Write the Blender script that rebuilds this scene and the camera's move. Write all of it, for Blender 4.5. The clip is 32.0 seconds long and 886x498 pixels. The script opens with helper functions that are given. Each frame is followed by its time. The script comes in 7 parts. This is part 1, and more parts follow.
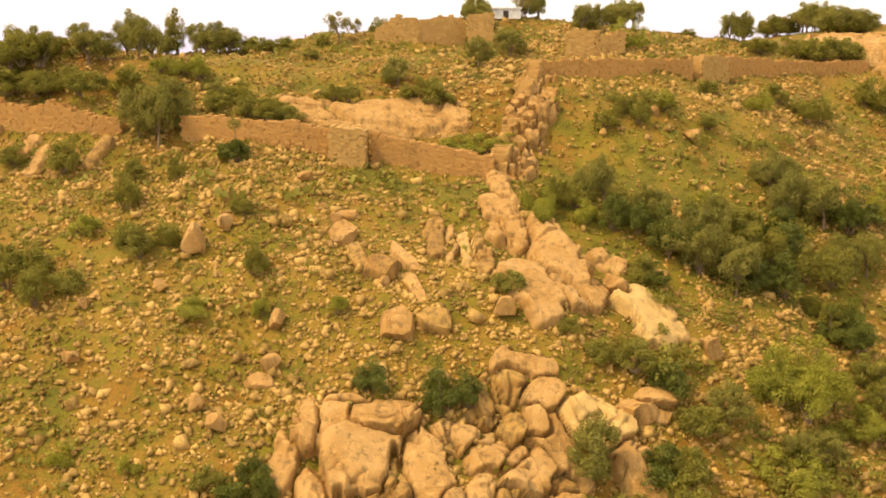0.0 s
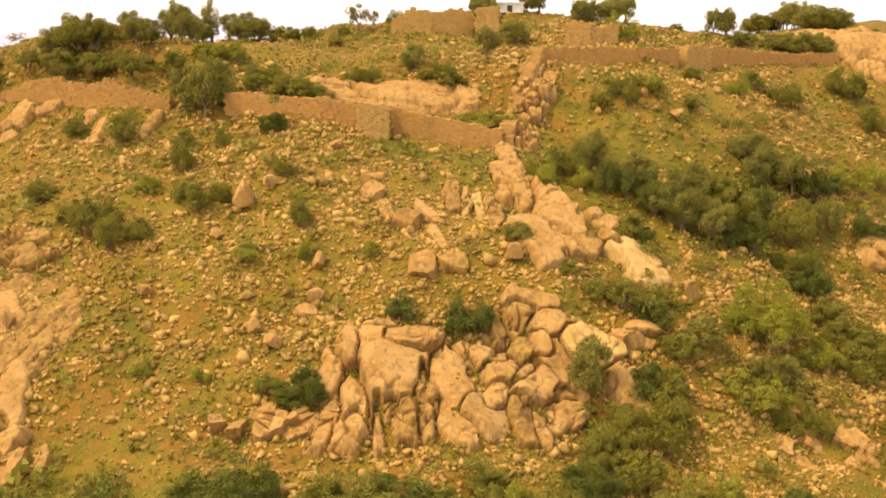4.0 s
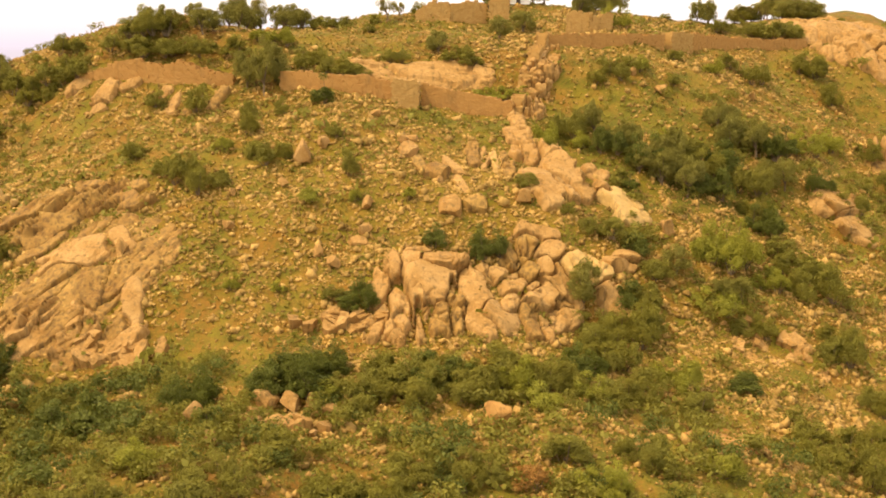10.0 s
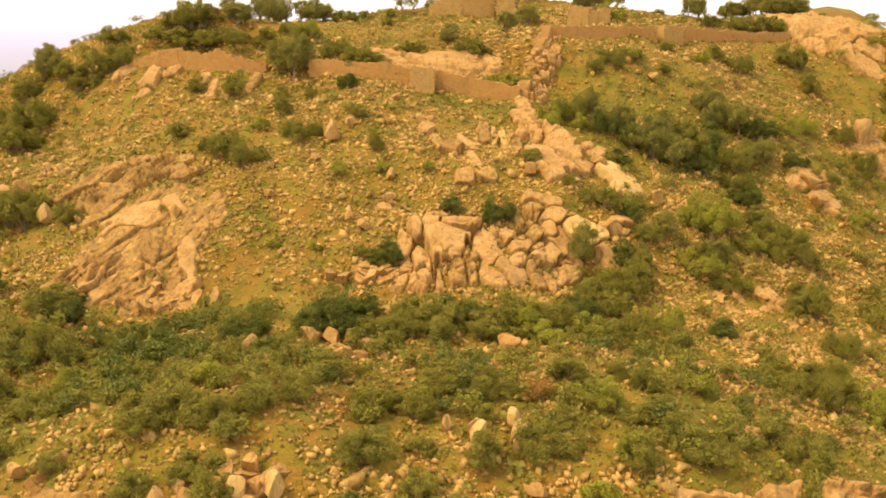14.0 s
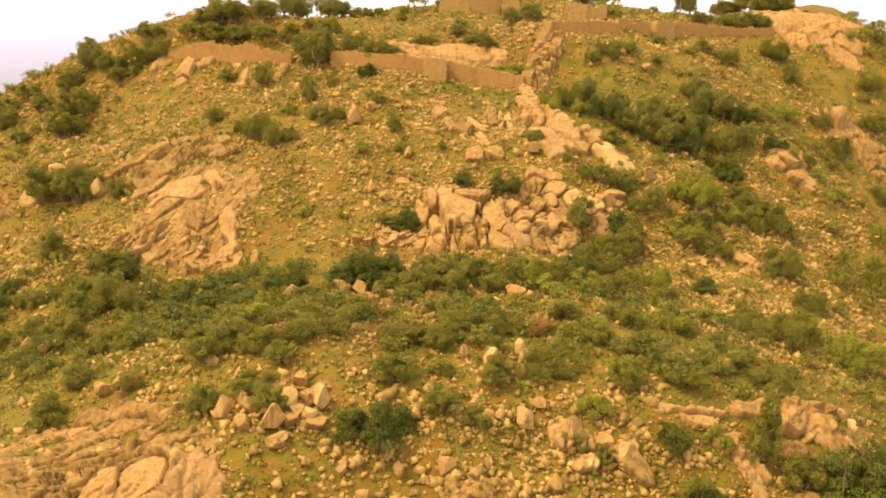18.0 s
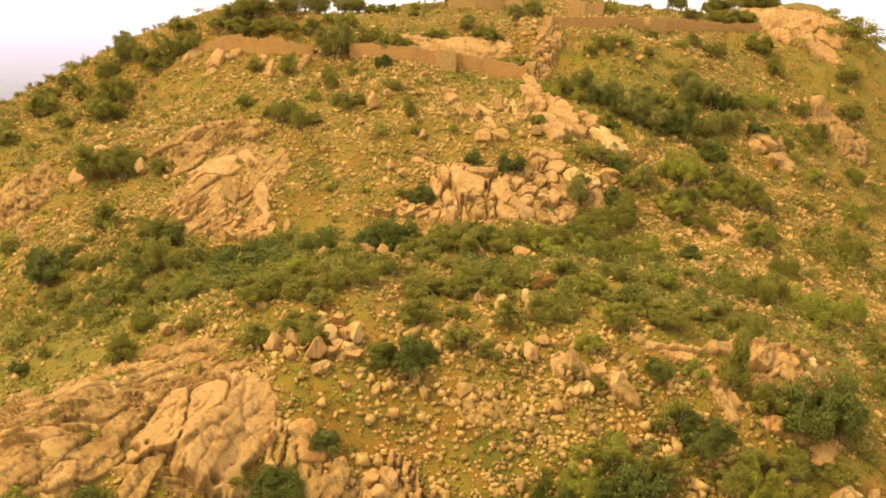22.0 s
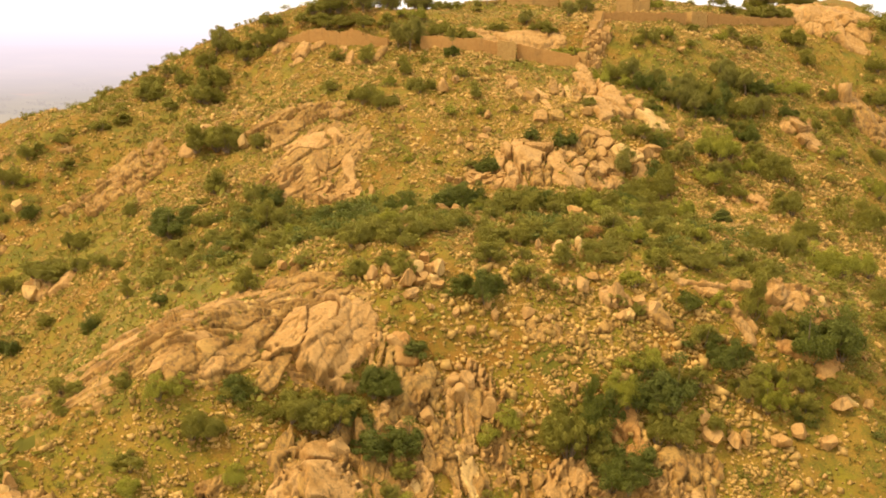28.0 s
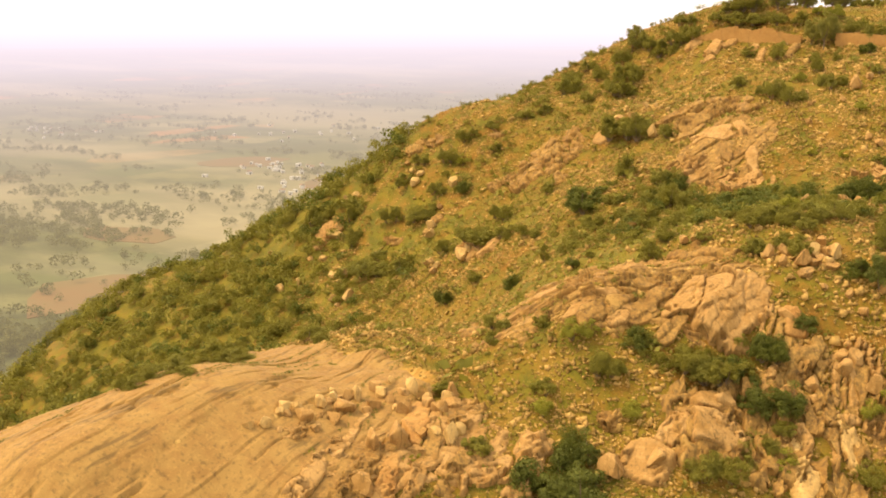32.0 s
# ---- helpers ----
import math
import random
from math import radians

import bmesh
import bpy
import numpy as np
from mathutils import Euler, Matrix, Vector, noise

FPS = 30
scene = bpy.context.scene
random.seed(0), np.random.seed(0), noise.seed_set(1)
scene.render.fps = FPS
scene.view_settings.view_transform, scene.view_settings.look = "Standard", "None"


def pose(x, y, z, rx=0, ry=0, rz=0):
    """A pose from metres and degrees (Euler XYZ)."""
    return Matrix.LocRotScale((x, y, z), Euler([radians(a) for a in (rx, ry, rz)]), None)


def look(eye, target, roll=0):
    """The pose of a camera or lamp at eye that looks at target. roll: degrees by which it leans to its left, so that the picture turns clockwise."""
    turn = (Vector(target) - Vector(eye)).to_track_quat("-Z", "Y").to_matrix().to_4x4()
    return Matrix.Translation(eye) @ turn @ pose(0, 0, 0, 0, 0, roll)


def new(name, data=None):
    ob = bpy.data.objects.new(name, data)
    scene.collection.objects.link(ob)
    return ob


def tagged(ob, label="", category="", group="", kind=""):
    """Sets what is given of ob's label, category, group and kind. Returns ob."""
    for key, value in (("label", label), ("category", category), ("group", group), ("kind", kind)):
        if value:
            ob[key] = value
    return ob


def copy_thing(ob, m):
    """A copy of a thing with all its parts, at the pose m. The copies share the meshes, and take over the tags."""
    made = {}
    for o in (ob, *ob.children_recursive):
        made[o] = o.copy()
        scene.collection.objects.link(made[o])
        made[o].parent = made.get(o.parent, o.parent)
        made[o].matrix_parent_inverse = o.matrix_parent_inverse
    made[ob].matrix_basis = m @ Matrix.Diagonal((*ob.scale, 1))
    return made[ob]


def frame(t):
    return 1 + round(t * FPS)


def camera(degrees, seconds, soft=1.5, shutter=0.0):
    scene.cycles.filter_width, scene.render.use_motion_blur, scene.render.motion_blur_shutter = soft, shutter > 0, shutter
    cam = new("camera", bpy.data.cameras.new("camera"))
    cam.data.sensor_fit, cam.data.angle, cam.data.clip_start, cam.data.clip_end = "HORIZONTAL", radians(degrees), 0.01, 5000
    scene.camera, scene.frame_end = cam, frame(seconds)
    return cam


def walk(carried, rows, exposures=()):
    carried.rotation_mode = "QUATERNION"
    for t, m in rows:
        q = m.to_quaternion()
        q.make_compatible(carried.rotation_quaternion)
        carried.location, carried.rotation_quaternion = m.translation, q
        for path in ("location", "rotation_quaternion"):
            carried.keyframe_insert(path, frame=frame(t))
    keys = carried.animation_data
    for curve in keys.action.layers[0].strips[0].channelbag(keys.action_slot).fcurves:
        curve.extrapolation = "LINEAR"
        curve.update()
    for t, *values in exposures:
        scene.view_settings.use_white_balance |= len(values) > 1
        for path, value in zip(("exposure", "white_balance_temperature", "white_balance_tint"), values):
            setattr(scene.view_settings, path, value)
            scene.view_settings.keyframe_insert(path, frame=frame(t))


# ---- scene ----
cam = camera(48.0, 32.0, soft=1.8)
PATH = [
    (0, (16.83, -107.772, 14.331), (16.594, -105.83, 13.916), -0.1),
    (1, (17.135, -112.419, 14.099), (16.895, -110.478, 13.684), -0.2),
    (2, (16.907, -116.539, 13.45), (16.672, -114.596, 13.039), -0.1),
    (3, (16.155, -119.877, 12.721), (15.931, -117.932, 12.313), 0.3),
    (6, (16.02, -133.37, 11.784), (15.8, -131.424, 11.375), 0.4),
    (8, (16.355, -141.787, 11.479), (16.13, -139.844, 11.065), 0.3),
    (10, (16.651, -150.319, 11.083), (16.42, -148.377, 10.663), 0.3),
    (12, (16.678, -159.13, 10.554), (16.446, -157.189, 10.132), 0.4),
    (14, (16.609, -167.744, 10.014), (16.377, -165.803, 9.59), 0.4),
    (17, (16.998, -180.671, 8.711), (16.762, -178.73, 8.292), 0.4),
    (19, (16.918, -189.263, 8.195), (16.684, -187.322, 7.775), 0.4),
    (21, (16.952, -198.081, 7.532), (16.718, -196.139, 7.112), 0.5),
    (23, (16.833, -206.971, 7.018), (16.601, -205.03, 6.597), 0.5),
    (25, (16.728, -215.668, 6.362), (16.499, -213.726, 5.942), 0.6),
    (27.5, (16.937, -226.806, 5.714), (16.653, -224.871, 5.294), 0.5),
    (28, (17.19, -228.991, 5.578), (16.864, -227.063, 5.158), 0.4),
    (28.5, (17.366, -231.409, 5.63), (17.001, -229.489, 5.207), 0.4),
    (29, (17.485, -233.841, 5.526), (17.045, -231.936, 5.103), 0.4),
    (29.5, (18.044, -236.317, 5.469), (17.476, -234.447, 5.044), 0.2),
    (30, (18.728, -238.587, 5.636), (18.026, -236.764, 5.208), 0.2),
    (30.5, (19.531, -241.045, 5.558), (18.701, -239.276, 5.132), 0.0),
    (31, (20.408, -243.596, 5.534), (19.46, -241.887, 5.109), -0.0),
    (31.5, (20.964, -245.574, 5.278), (19.962, -243.895, 4.854), -0.0),
    (32, (21.478, -247.622, 4.878), (20.436, -245.967, 4.458), 0.0),
]
walk(cam, [(t, look(eye, target, roll)) for t, eye, target, roll in PATH], exposures=[(0, 0.42, 8150, 10), (8, 0.42, 8150, 10), (20, 0.53, 8150, 10), (32, 0.48, 8150, 10)])

# ---- world and light ----
SUN_AZ, SUN_EL = radians(244), radians(56)
world = bpy.data.worlds.new("hazy_sky")
scene.world = world
world.use_nodes = True
wn, wl = world.node_tree.nodes, world.node_tree.links
sky = wn.new("ShaderNodeTexSky")
sky.sky_type, sky.sun_disc = "NISHITA", False
sky.sun_elevation, sky.sun_rotation = SUN_EL, SUN_AZ
sky.dust_density = 3.0
wn["Background"].inputs["Strength"].default_value = 0.10
# a bright veil of cloud over the blue
veil = wn.new("ShaderNodeBackground")
veil.inputs["Color"].default_value = (1.0, 0.97, 0.98, 1)
veil.inputs["Strength"].default_value = 0.95
both = wn.new("ShaderNodeAddShader")
wl.new(sky.outputs[0], wn["Background"].inputs["Color"])
wl.new(wn["Background"].outputs[0], both.inputs[0])
wl.new(veil.outputs[0], both.inputs[1])
# lilac haze low over the horizon
haze_band = wn.new("ShaderNodeBackground")
haze_band.inputs["Color"].default_value = (0.68, 0.655, 0.87, 1)
up = wn.new("ShaderNodeSeparateXYZ")
wl.new(wn.new("ShaderNodeNewGeometry").outputs["Position"], up.inputs[0])
fade = wn.new("ShaderNodeMapRange")
fade.inputs["From Min"].default_value, fade.inputs["From Max"].default_value = -0.01, 0.05
wl.new(up.outputs["Z"], fade.inputs["Value"])
air = wn.new("ShaderNodeMixShader")
wl.new(fade.outputs[0], air.inputs[0])
wl.new(haze_band.outputs[0], air.inputs[1])
wl.new(both.outputs[0], air.inputs[2])
wl.new(air.outputs[0], wn["World Output"].inputs["Surface"])
sun_data = bpy.data.lights.new("sun", "SUN")
sun_data.energy, sun_data.angle, sun_data.color = 2.5, radians(10), (1.0, 0.84, 0.6)
sun = new("sun", sun_data)
sun.matrix_world = look((0, 0, 0), (-math.sin(SUN_AZ) * math.cos(SUN_EL), -math.cos(SUN_AZ) * math.cos(SUN_EL), -math.sin(SUN_EL)))

# ---- the lie of the land ----
# TERRAIN-BEGIN
# Heights of the hill across its width, station by station, from the valley side back over the top.
STATIONS = np.array([-220, -160, -120, -95, -75, -55, -35, -15, 5, 25, 45, 65, 85, 115, 160, 220])
ROW_Y = np.array([-280, -220, -180, -155, -135, -120, -108, -98, -85, -68, -50, -35, -20, -5, 8, 22, 40, 65, 110, 190])
ROW_0 = [-131.3, -118.9, -111.8, -108.3, -106.2, -104.7, -104.2, -104.7, -105.7, -106.6, -107.3, -107.5, -107.4, -107, -105.9, -104.2]
ROW_1 = [-132.2, -104.1, -84.3, -72.5, -69.3, -72.5, -76.9, -81.3, -84.9, -87.6, -89.8, -91.6, -93.1, -95.4, -98.6, -102.9]
ROW_2 = [-130.6, -96.6, -71.4, -47.6, -42, -52.7, -61.2, -67, -71.1, -74.4, -77.6, -80.5, -83.3, -87.3, -93.7, -102.3]
ROW_3 = [-127.3, -91.5, -71.1, -47.5, -40.4, -46.7, -53.6, -58.5, -62.2, -65.6, -69.3, -72.9, -76.3, -81.8, -90.5, -102.5]
ROW_4 = [-124.3, -90.8, -68, -48.5, -44.6, -44.7, -47.5, -50.7, -55.6, -59.2, -62.7, -66.1, -70, -76.9, -88.1, -103.3]
ROW_5 = [-121, -91.5, -71.4, -50.6, -43, -41.7, -35.2, -42.6, -51.5, -54.9, -57.2, -60.2, -64.8, -73.2, -86.5, -104.3]
ROW_6 = [-116.8, -88.9, -68.6, -53.9, -47.7, -40.1, -30.5, -34.9, -42.1, -47.9, -50.9, -55.1, -60.9, -70.7, -85.6, -105.4]
ROW_7 = [-111.8, -85.6, -68.2, -61.2, -54.6, -41.1, -32.6, -29, -32.5, -38, -43.2, -50.6, -58.1, -68.9, -85, -106.2]
ROW_8 = [-104, -81.4, -67.1, -60, -50.5, -36.3, -28.6, -24, -26.3, -28.1, -34.3, -45.6, -54.6, -66.8, -84.1, -107]
ROW_9 = [-93.5, -74.8, -60.9, -50.9, -41.2, -31.9, -27.8, -24.4, -24.8, -25.4, -29.6, -39.8, -49.8, -63.5, -82.6, -107.6]
ROW_10 = [-82.5, -64, -50.6, -40.9, -32.2, -24.7, -25.2, -23.2, -23.4, -25.8, -29.7, -36.4, -45.1, -59.3, -80.1, -107.6]
ROW_11 = [-75.2, -52.4, -39.1, -32.4, -25.2, -18.8, -15.9, -16.7, -18.4, -24.9, -28.1, -33.4, -41.5, -55.7, -77.8, -107.3]
ROW_12 = [-71.7, -40.8, -24.9, -21.1, -15.5, -11.1, -8.3, -8.2, -9.1, -14.4, -21.5, -28.8, -37.4, -52.3, -75.6, -106.7]
ROW_13 = [-74.9, -34, -13.6, -12.5, -10.7, -5, -2.1, -1.6, -3.9, -7.7, -15, -22.5, -32.3, -48.6, -73.4, -106.2]
ROW_14 = [-81.9, -39.9, -13.9, -8.7, -3.1, 2.9, 3.1, 3.2, 0.2, -2, -7.1, -15.5, -26.8, -44.8, -70.9, -106]
ROW_15 = [-90, -49, -12.7, 0.2, 8.5, 13.4, 10.5, 9.1, 9.2, 7, 0.6, -8.6, -19.7, -38.6, -66.9, -106.4]
ROW_16 = [-94.6, -50.6, -18.6, -2.1, 6.5, 10.5, 12.2, 12.7, 12.2, 11.7, 7.1, -0.7, -7.8, -26.1, -60.1, -107.9]
ROW_17 = [-94.9, -53.3, -26.4, -11.3, -1.6, 5.5, 11.5, 16.1, 17.2, 15.8, 13.4, 10.4, 10.4, -12.1, -54.2, -109.9]
ROW_18 = [-91.5, -59.1, -38.8, -26.9, -18.1, -10.1, -2.8, 3.6, 8.2, 10.9, 12.8, 14.5, 16.6, -5.1, -52.8, -109.8]
ROW_19 = [-85, -70, -60.2, -54, -48.9, -43.6, -38, -31.5, -22.4, -10.2, 0.3, 5.2, 1.9, -14.6, -49.8, -100]
HILL = np.array([ROW_0, ROW_1, ROW_2, ROW_3, ROW_4, ROW_5, ROW_6, ROW_7, ROW_8, ROW_9, ROW_10, ROW_11, ROW_12, ROW_13, ROW_14, ROW_15, ROW_16, ROW_17, ROW_18, ROW_19])
PLAIN = -140.0


def slopes(x, y, axis):
    """Slopes for a curve through the stations that does not overshoot."""
    y = np.moveaxis(y, axis, 0)
    h = np.diff(x).reshape(-1, *([1] * (y.ndim - 1)))
    d = np.diff(y, axis=0) / h
    w1, w2 = 2 * h[1:] + h[:-1], h[1:] + 2 * h[:-1]
    with np.errstate(divide="ignore", invalid="ignore"):
        mid = (w1 + w2) / (w1 / d[:-1] + w2 / d[1:])
    mid = np.where(d[:-1] * d[1:] > 0, mid, 0.25 * (d[:-1] + d[1:]))
    return np.moveaxis(np.concatenate([d[:1], mid, d[-1:]]), 0, axis)


def hermite(x, grid, y0, y1, m0, m1, i):
    h = grid[i + 1] - grid[i]
    t = (x - grid[i]) / h
    return (1 + 2 * t) * (1 - t) ** 2 * y0 + t * (1 - t) ** 2 * h * m0 + t * t * (3 - 2 * t) * y1 + t * t * (t - 1) * h * m1


HILL_SX = slopes(STATIONS, HILL, 1)


def hill_height(x, y):
    """The smooth hill, without its roughness."""
    x, y = np.broadcast_arrays(np.asarray(x, float), np.asarray(y, float))
    cx, cy = np.clip(x, STATIONS[0], STATIONS[-1]), np.clip(y, ROW_Y[0], ROW_Y[-1])
    i = np.clip(np.searchsorted(STATIONS, cx) - 1, 0, len(STATIONS) - 2)
    j = np.clip(np.searchsorted(ROW_Y, cy) - 1, 0, len(ROW_Y) - 2)

    def across(row):
        row = np.clip(row, 0, len(ROW_Y) - 1)
        return hermite(cx, STATIONS, HILL[row, i], HILL[row, i + 1], HILL_SX[row, i], HILL_SX[row, i + 1], i)

    a, b, c, d = across(j - 1), across(j), across(j + 1), across(j + 2)
    jm, jp = np.maximum(j - 1, 0), np.minimum(j + 2, len(ROW_Y) - 1)
    h = ROW_Y[j + 1] - ROW_Y[j]
    s1 = (c - b) / h
    s0 = np.where(j > 0, (b - a) / np.maximum(ROW_Y[j] - ROW_Y[jm], 1e-6), s1)
    s2 = np.where(j < len(ROW_Y) - 2, (d - c) / np.maximum(ROW_Y[jp] - ROW_Y[j + 1], 1e-6), s1)
    m0 = np.where(s0 * s1 > 0, 2 * s0 * s1 / (s0 + s1 + 1e-9 * np.sign(s0 + s1 + 1e-12)), 0.25 * (s0 + s1))
    m1 = np.where(s1 * s2 > 0, 2 * s1 * s2 / (s1 + s2 + 1e-9 * np.sign(s1 + s2 + 1e-12)), 0.25 * (s1 + s2))
    z = hermite(cy, ROW_Y, b, c, m0, m1, j)
    out = np.maximum(np.hypot(x - cx, y - cy), 0)
    fall = np.clip(out / 120, 0, 1)
    fall = fall * fall * (3 - 2 * fall)
    # the plain is raised towards its far edge to fit the horizon in camera view
    far_lift = np.clip((np.hypot(x, y) - 1300) / 3200, 0, 1)
    low = PLAIN + 95 * far_lift * far_lift * (3 - 2 * far_lift)
    z = z + (low - z) * fall
    return np.maximum(z, low)


def lattice(ix, iy, seed):
    n = (ix * 374761393 + iy * 668265263 + seed * 974634721) & 0xFFFFFFFF
    n = ((n ^ (n >> 13)) * 1274126177) & 0xFFFFFFFF
    return ((n ^ (n >> 16)) & 0xFFFF) / 32767.5 - 1


def value_noise(x, y, seed=0):
    fx, fy = np.floor(x), np.floor(y)
    ix, iy = fx.astype(np.int64), fy.astype(np.int64)
    u, v = x - fx, y - fy
    u, v = u * u * u * (u * (6 * u - 15) + 10), v * v * v * (v * (6 * v - 15) + 10)
    a, b = lattice(ix, iy, seed), lattice(ix + 1, iy, seed)
    c, d = lattice(ix, iy + 1, seed), lattice(ix + 1, iy + 1, seed)
    return (a * (1 - u) + b * u) * (1 - v) + (c * (1 - u) + d * u) * v


def fractal(x, y, size, octaves=4, seed=0):
    total, gain, norm = 0.0, 1.0, 0.0
    for k in range(octaves):
        total = total + gain * value_noise(x / size + 17.3 * k, y / size - 9.1 * k, seed + k)
        norm, gain, size = norm + gain, gain * 0.5, size / 2.03
    return total / norm


def ground_height(x, y):
    """The ground with its roughness."""
    x, y = np.asarray(x, float), np.asarray(y, float)
    z = hill_height(x, y)
    near = np.clip((z - PLAIN) / 25, 0, 1)
    # the bare dome is smoother than the rest
    dome = np.clip(1.5 - 1.2 * np.hypot((x + 78) / 36, (y + 158) / 36), 0, 1)
    z = z - 0.2 * dome
    return z + near * (1 - 0.75 * dome) * (1.3 * fractal(x, y, 9.0, 3, 3) + 0.35 * fractal(x, y, 1.9, 3, 8))
# TERRAIN-END


def part(name, bm, material, parent=None, label=""):
    me = bpy.data.meshes.new(name)
    bm.to_mesh(me)
    bm.free()
    me.materials.append(material)
    ob = new(name, me)
    ob.parent = parent
    if label:
        tagged(ob, label)
    return ob


def mesh_from(name, verts, faces, material=None, smooth=False):
    me = bpy.data.meshes.new(name)
    verts, faces = np.asarray(verts, float), np.asarray(faces, int)
    me.vertices.add(len(verts))
    me.vertices.foreach_set("co", verts.ravel())
    k = faces.shape[1]
    me.loops.add(len(faces) * k)
    me.loops.foreach_set("vertex_index", faces.ravel())
    me.polygons.add(len(faces))
    me.polygons.foreach_set("loop_start", np.arange(0, len(faces) * k, k))
    me.update(calc_edges=True)
    if smooth:
        me.polygons.foreach_set("use_smooth", np.ones(len(faces), bool))
    if material:
        me.materials.append(material)
    return me


# ---- materials ----
class Shader:
    """A short way to write node materials."""

    def __init__(self, name, rough=0.9):
        self.m = bpy.data.materials.new(name)
        self.m.use_nodes = True
        self.n, self.l = self.m.node_tree.nodes, self.m.node_tree.links
        self.b = self.n["Principled BSDF"]
        self.b.inputs["Roughness"].default_value = rough
        self.b.inputs["Specular IOR Level"].default_value = 0.25
        self.pos = self.n.new("ShaderNodeNewGeometry").outputs["Position"]

    def put(self, value, socket):
        if hasattr(value, "is_output"):
            self.l.new(value, socket)
        elif isinstance(value, tuple) and len(value) == 3 and socket.type == "RGBA":
            socket.default_value = (*value, 1)
        else:
            socket.default_value = value

    def mapped(self, scale=(1, 1, 1), turn=0.0, vector=None):
        n = self.n.new("ShaderNodeMapping")
        n.inputs["Scale"].default_value = scale
        n.inputs["Rotation"].default_value = (0, 0, turn)
        self.put(vector or self.pos, n.inputs["Vector"])
        return n.outputs[0]

    def noise(self, size, detail=4.0, vector=None, rough=0.55, distortion=0.0):
        n = self.n.new("ShaderNodeTexNoise")
        self.put(vector or self.pos, n.inputs["Vector"])
        n.inputs["Scale"].default_value = 1.0 / size
        n.inputs["Detail"].default_value = detail
        n.inputs["Roughness"].default_value = rough
        n.inputs["Distortion"].default_value = distortion
        return n.outputs["Fac"]

    def cells(self, size, feature="F1", vector=None, out="Distance"):
        n = self.n.new("ShaderNodeTexVoronoi")
        n.feature = feature
        self.put(vector or self.pos, n.inputs["Vector"])
        n.inputs["Scale"].default_value = 1.0 / size
        return n.outputs[out]

    def ramp(self, fac, lo, hi, a=0.0, b=1.0):
        n = self.n.new("ShaderNodeMapRange")
        for key, value in zip(("Value", "From Min", "From Max", "To Min", "To Max"), (fac, lo, hi, a, b)):
            self.put(value, n.inputs[key])
        return n.outputs[0]

    def mix(self, fac, a, b, how="MIX"):
        n = self.n.new("ShaderNodeMix")
        n.data_type, n.blend_type = "RGBA", how
        self.put(fac, n.inputs[0])
        self.put(a, n.inputs[6])
        self.put(b, n.inputs[7])
        return n.outputs[2]

    def math(self, how, a, b=0.0):
        n = self.n.new("ShaderNodeMath")
        n.operation = how
        self.put(a, n.inputs[0])
        self.put(b, n.inputs[1])
        return n.outputs[0]

    def random(self):
        return self.n.new("ShaderNodeObjectInfo").outputs["Random"]

    def island(self):
        return self.n.new("ShaderNodeNewGeometry").outputs["Random Per Island"]

    def attribute(self, name):
        n = self.n.new("ShaderNodeAttribute")
        n.attribute_name = name
        return n.outputs["Fac"]

    def bump(self, height, strength=0.5, distance=0.1):
        n = self.n.new("ShaderNodeBump")
        n.inputs["Strength"].default_value = strength
        n.inputs["Distance"].default_value = distance
        self.put(height, n.inputs["Height"])
        self.put(n.outputs[0], self.b.inputs["Normal"])

    def done(self, color):
        self.put(color, self.b.inputs["Base Color"])
        return self.m


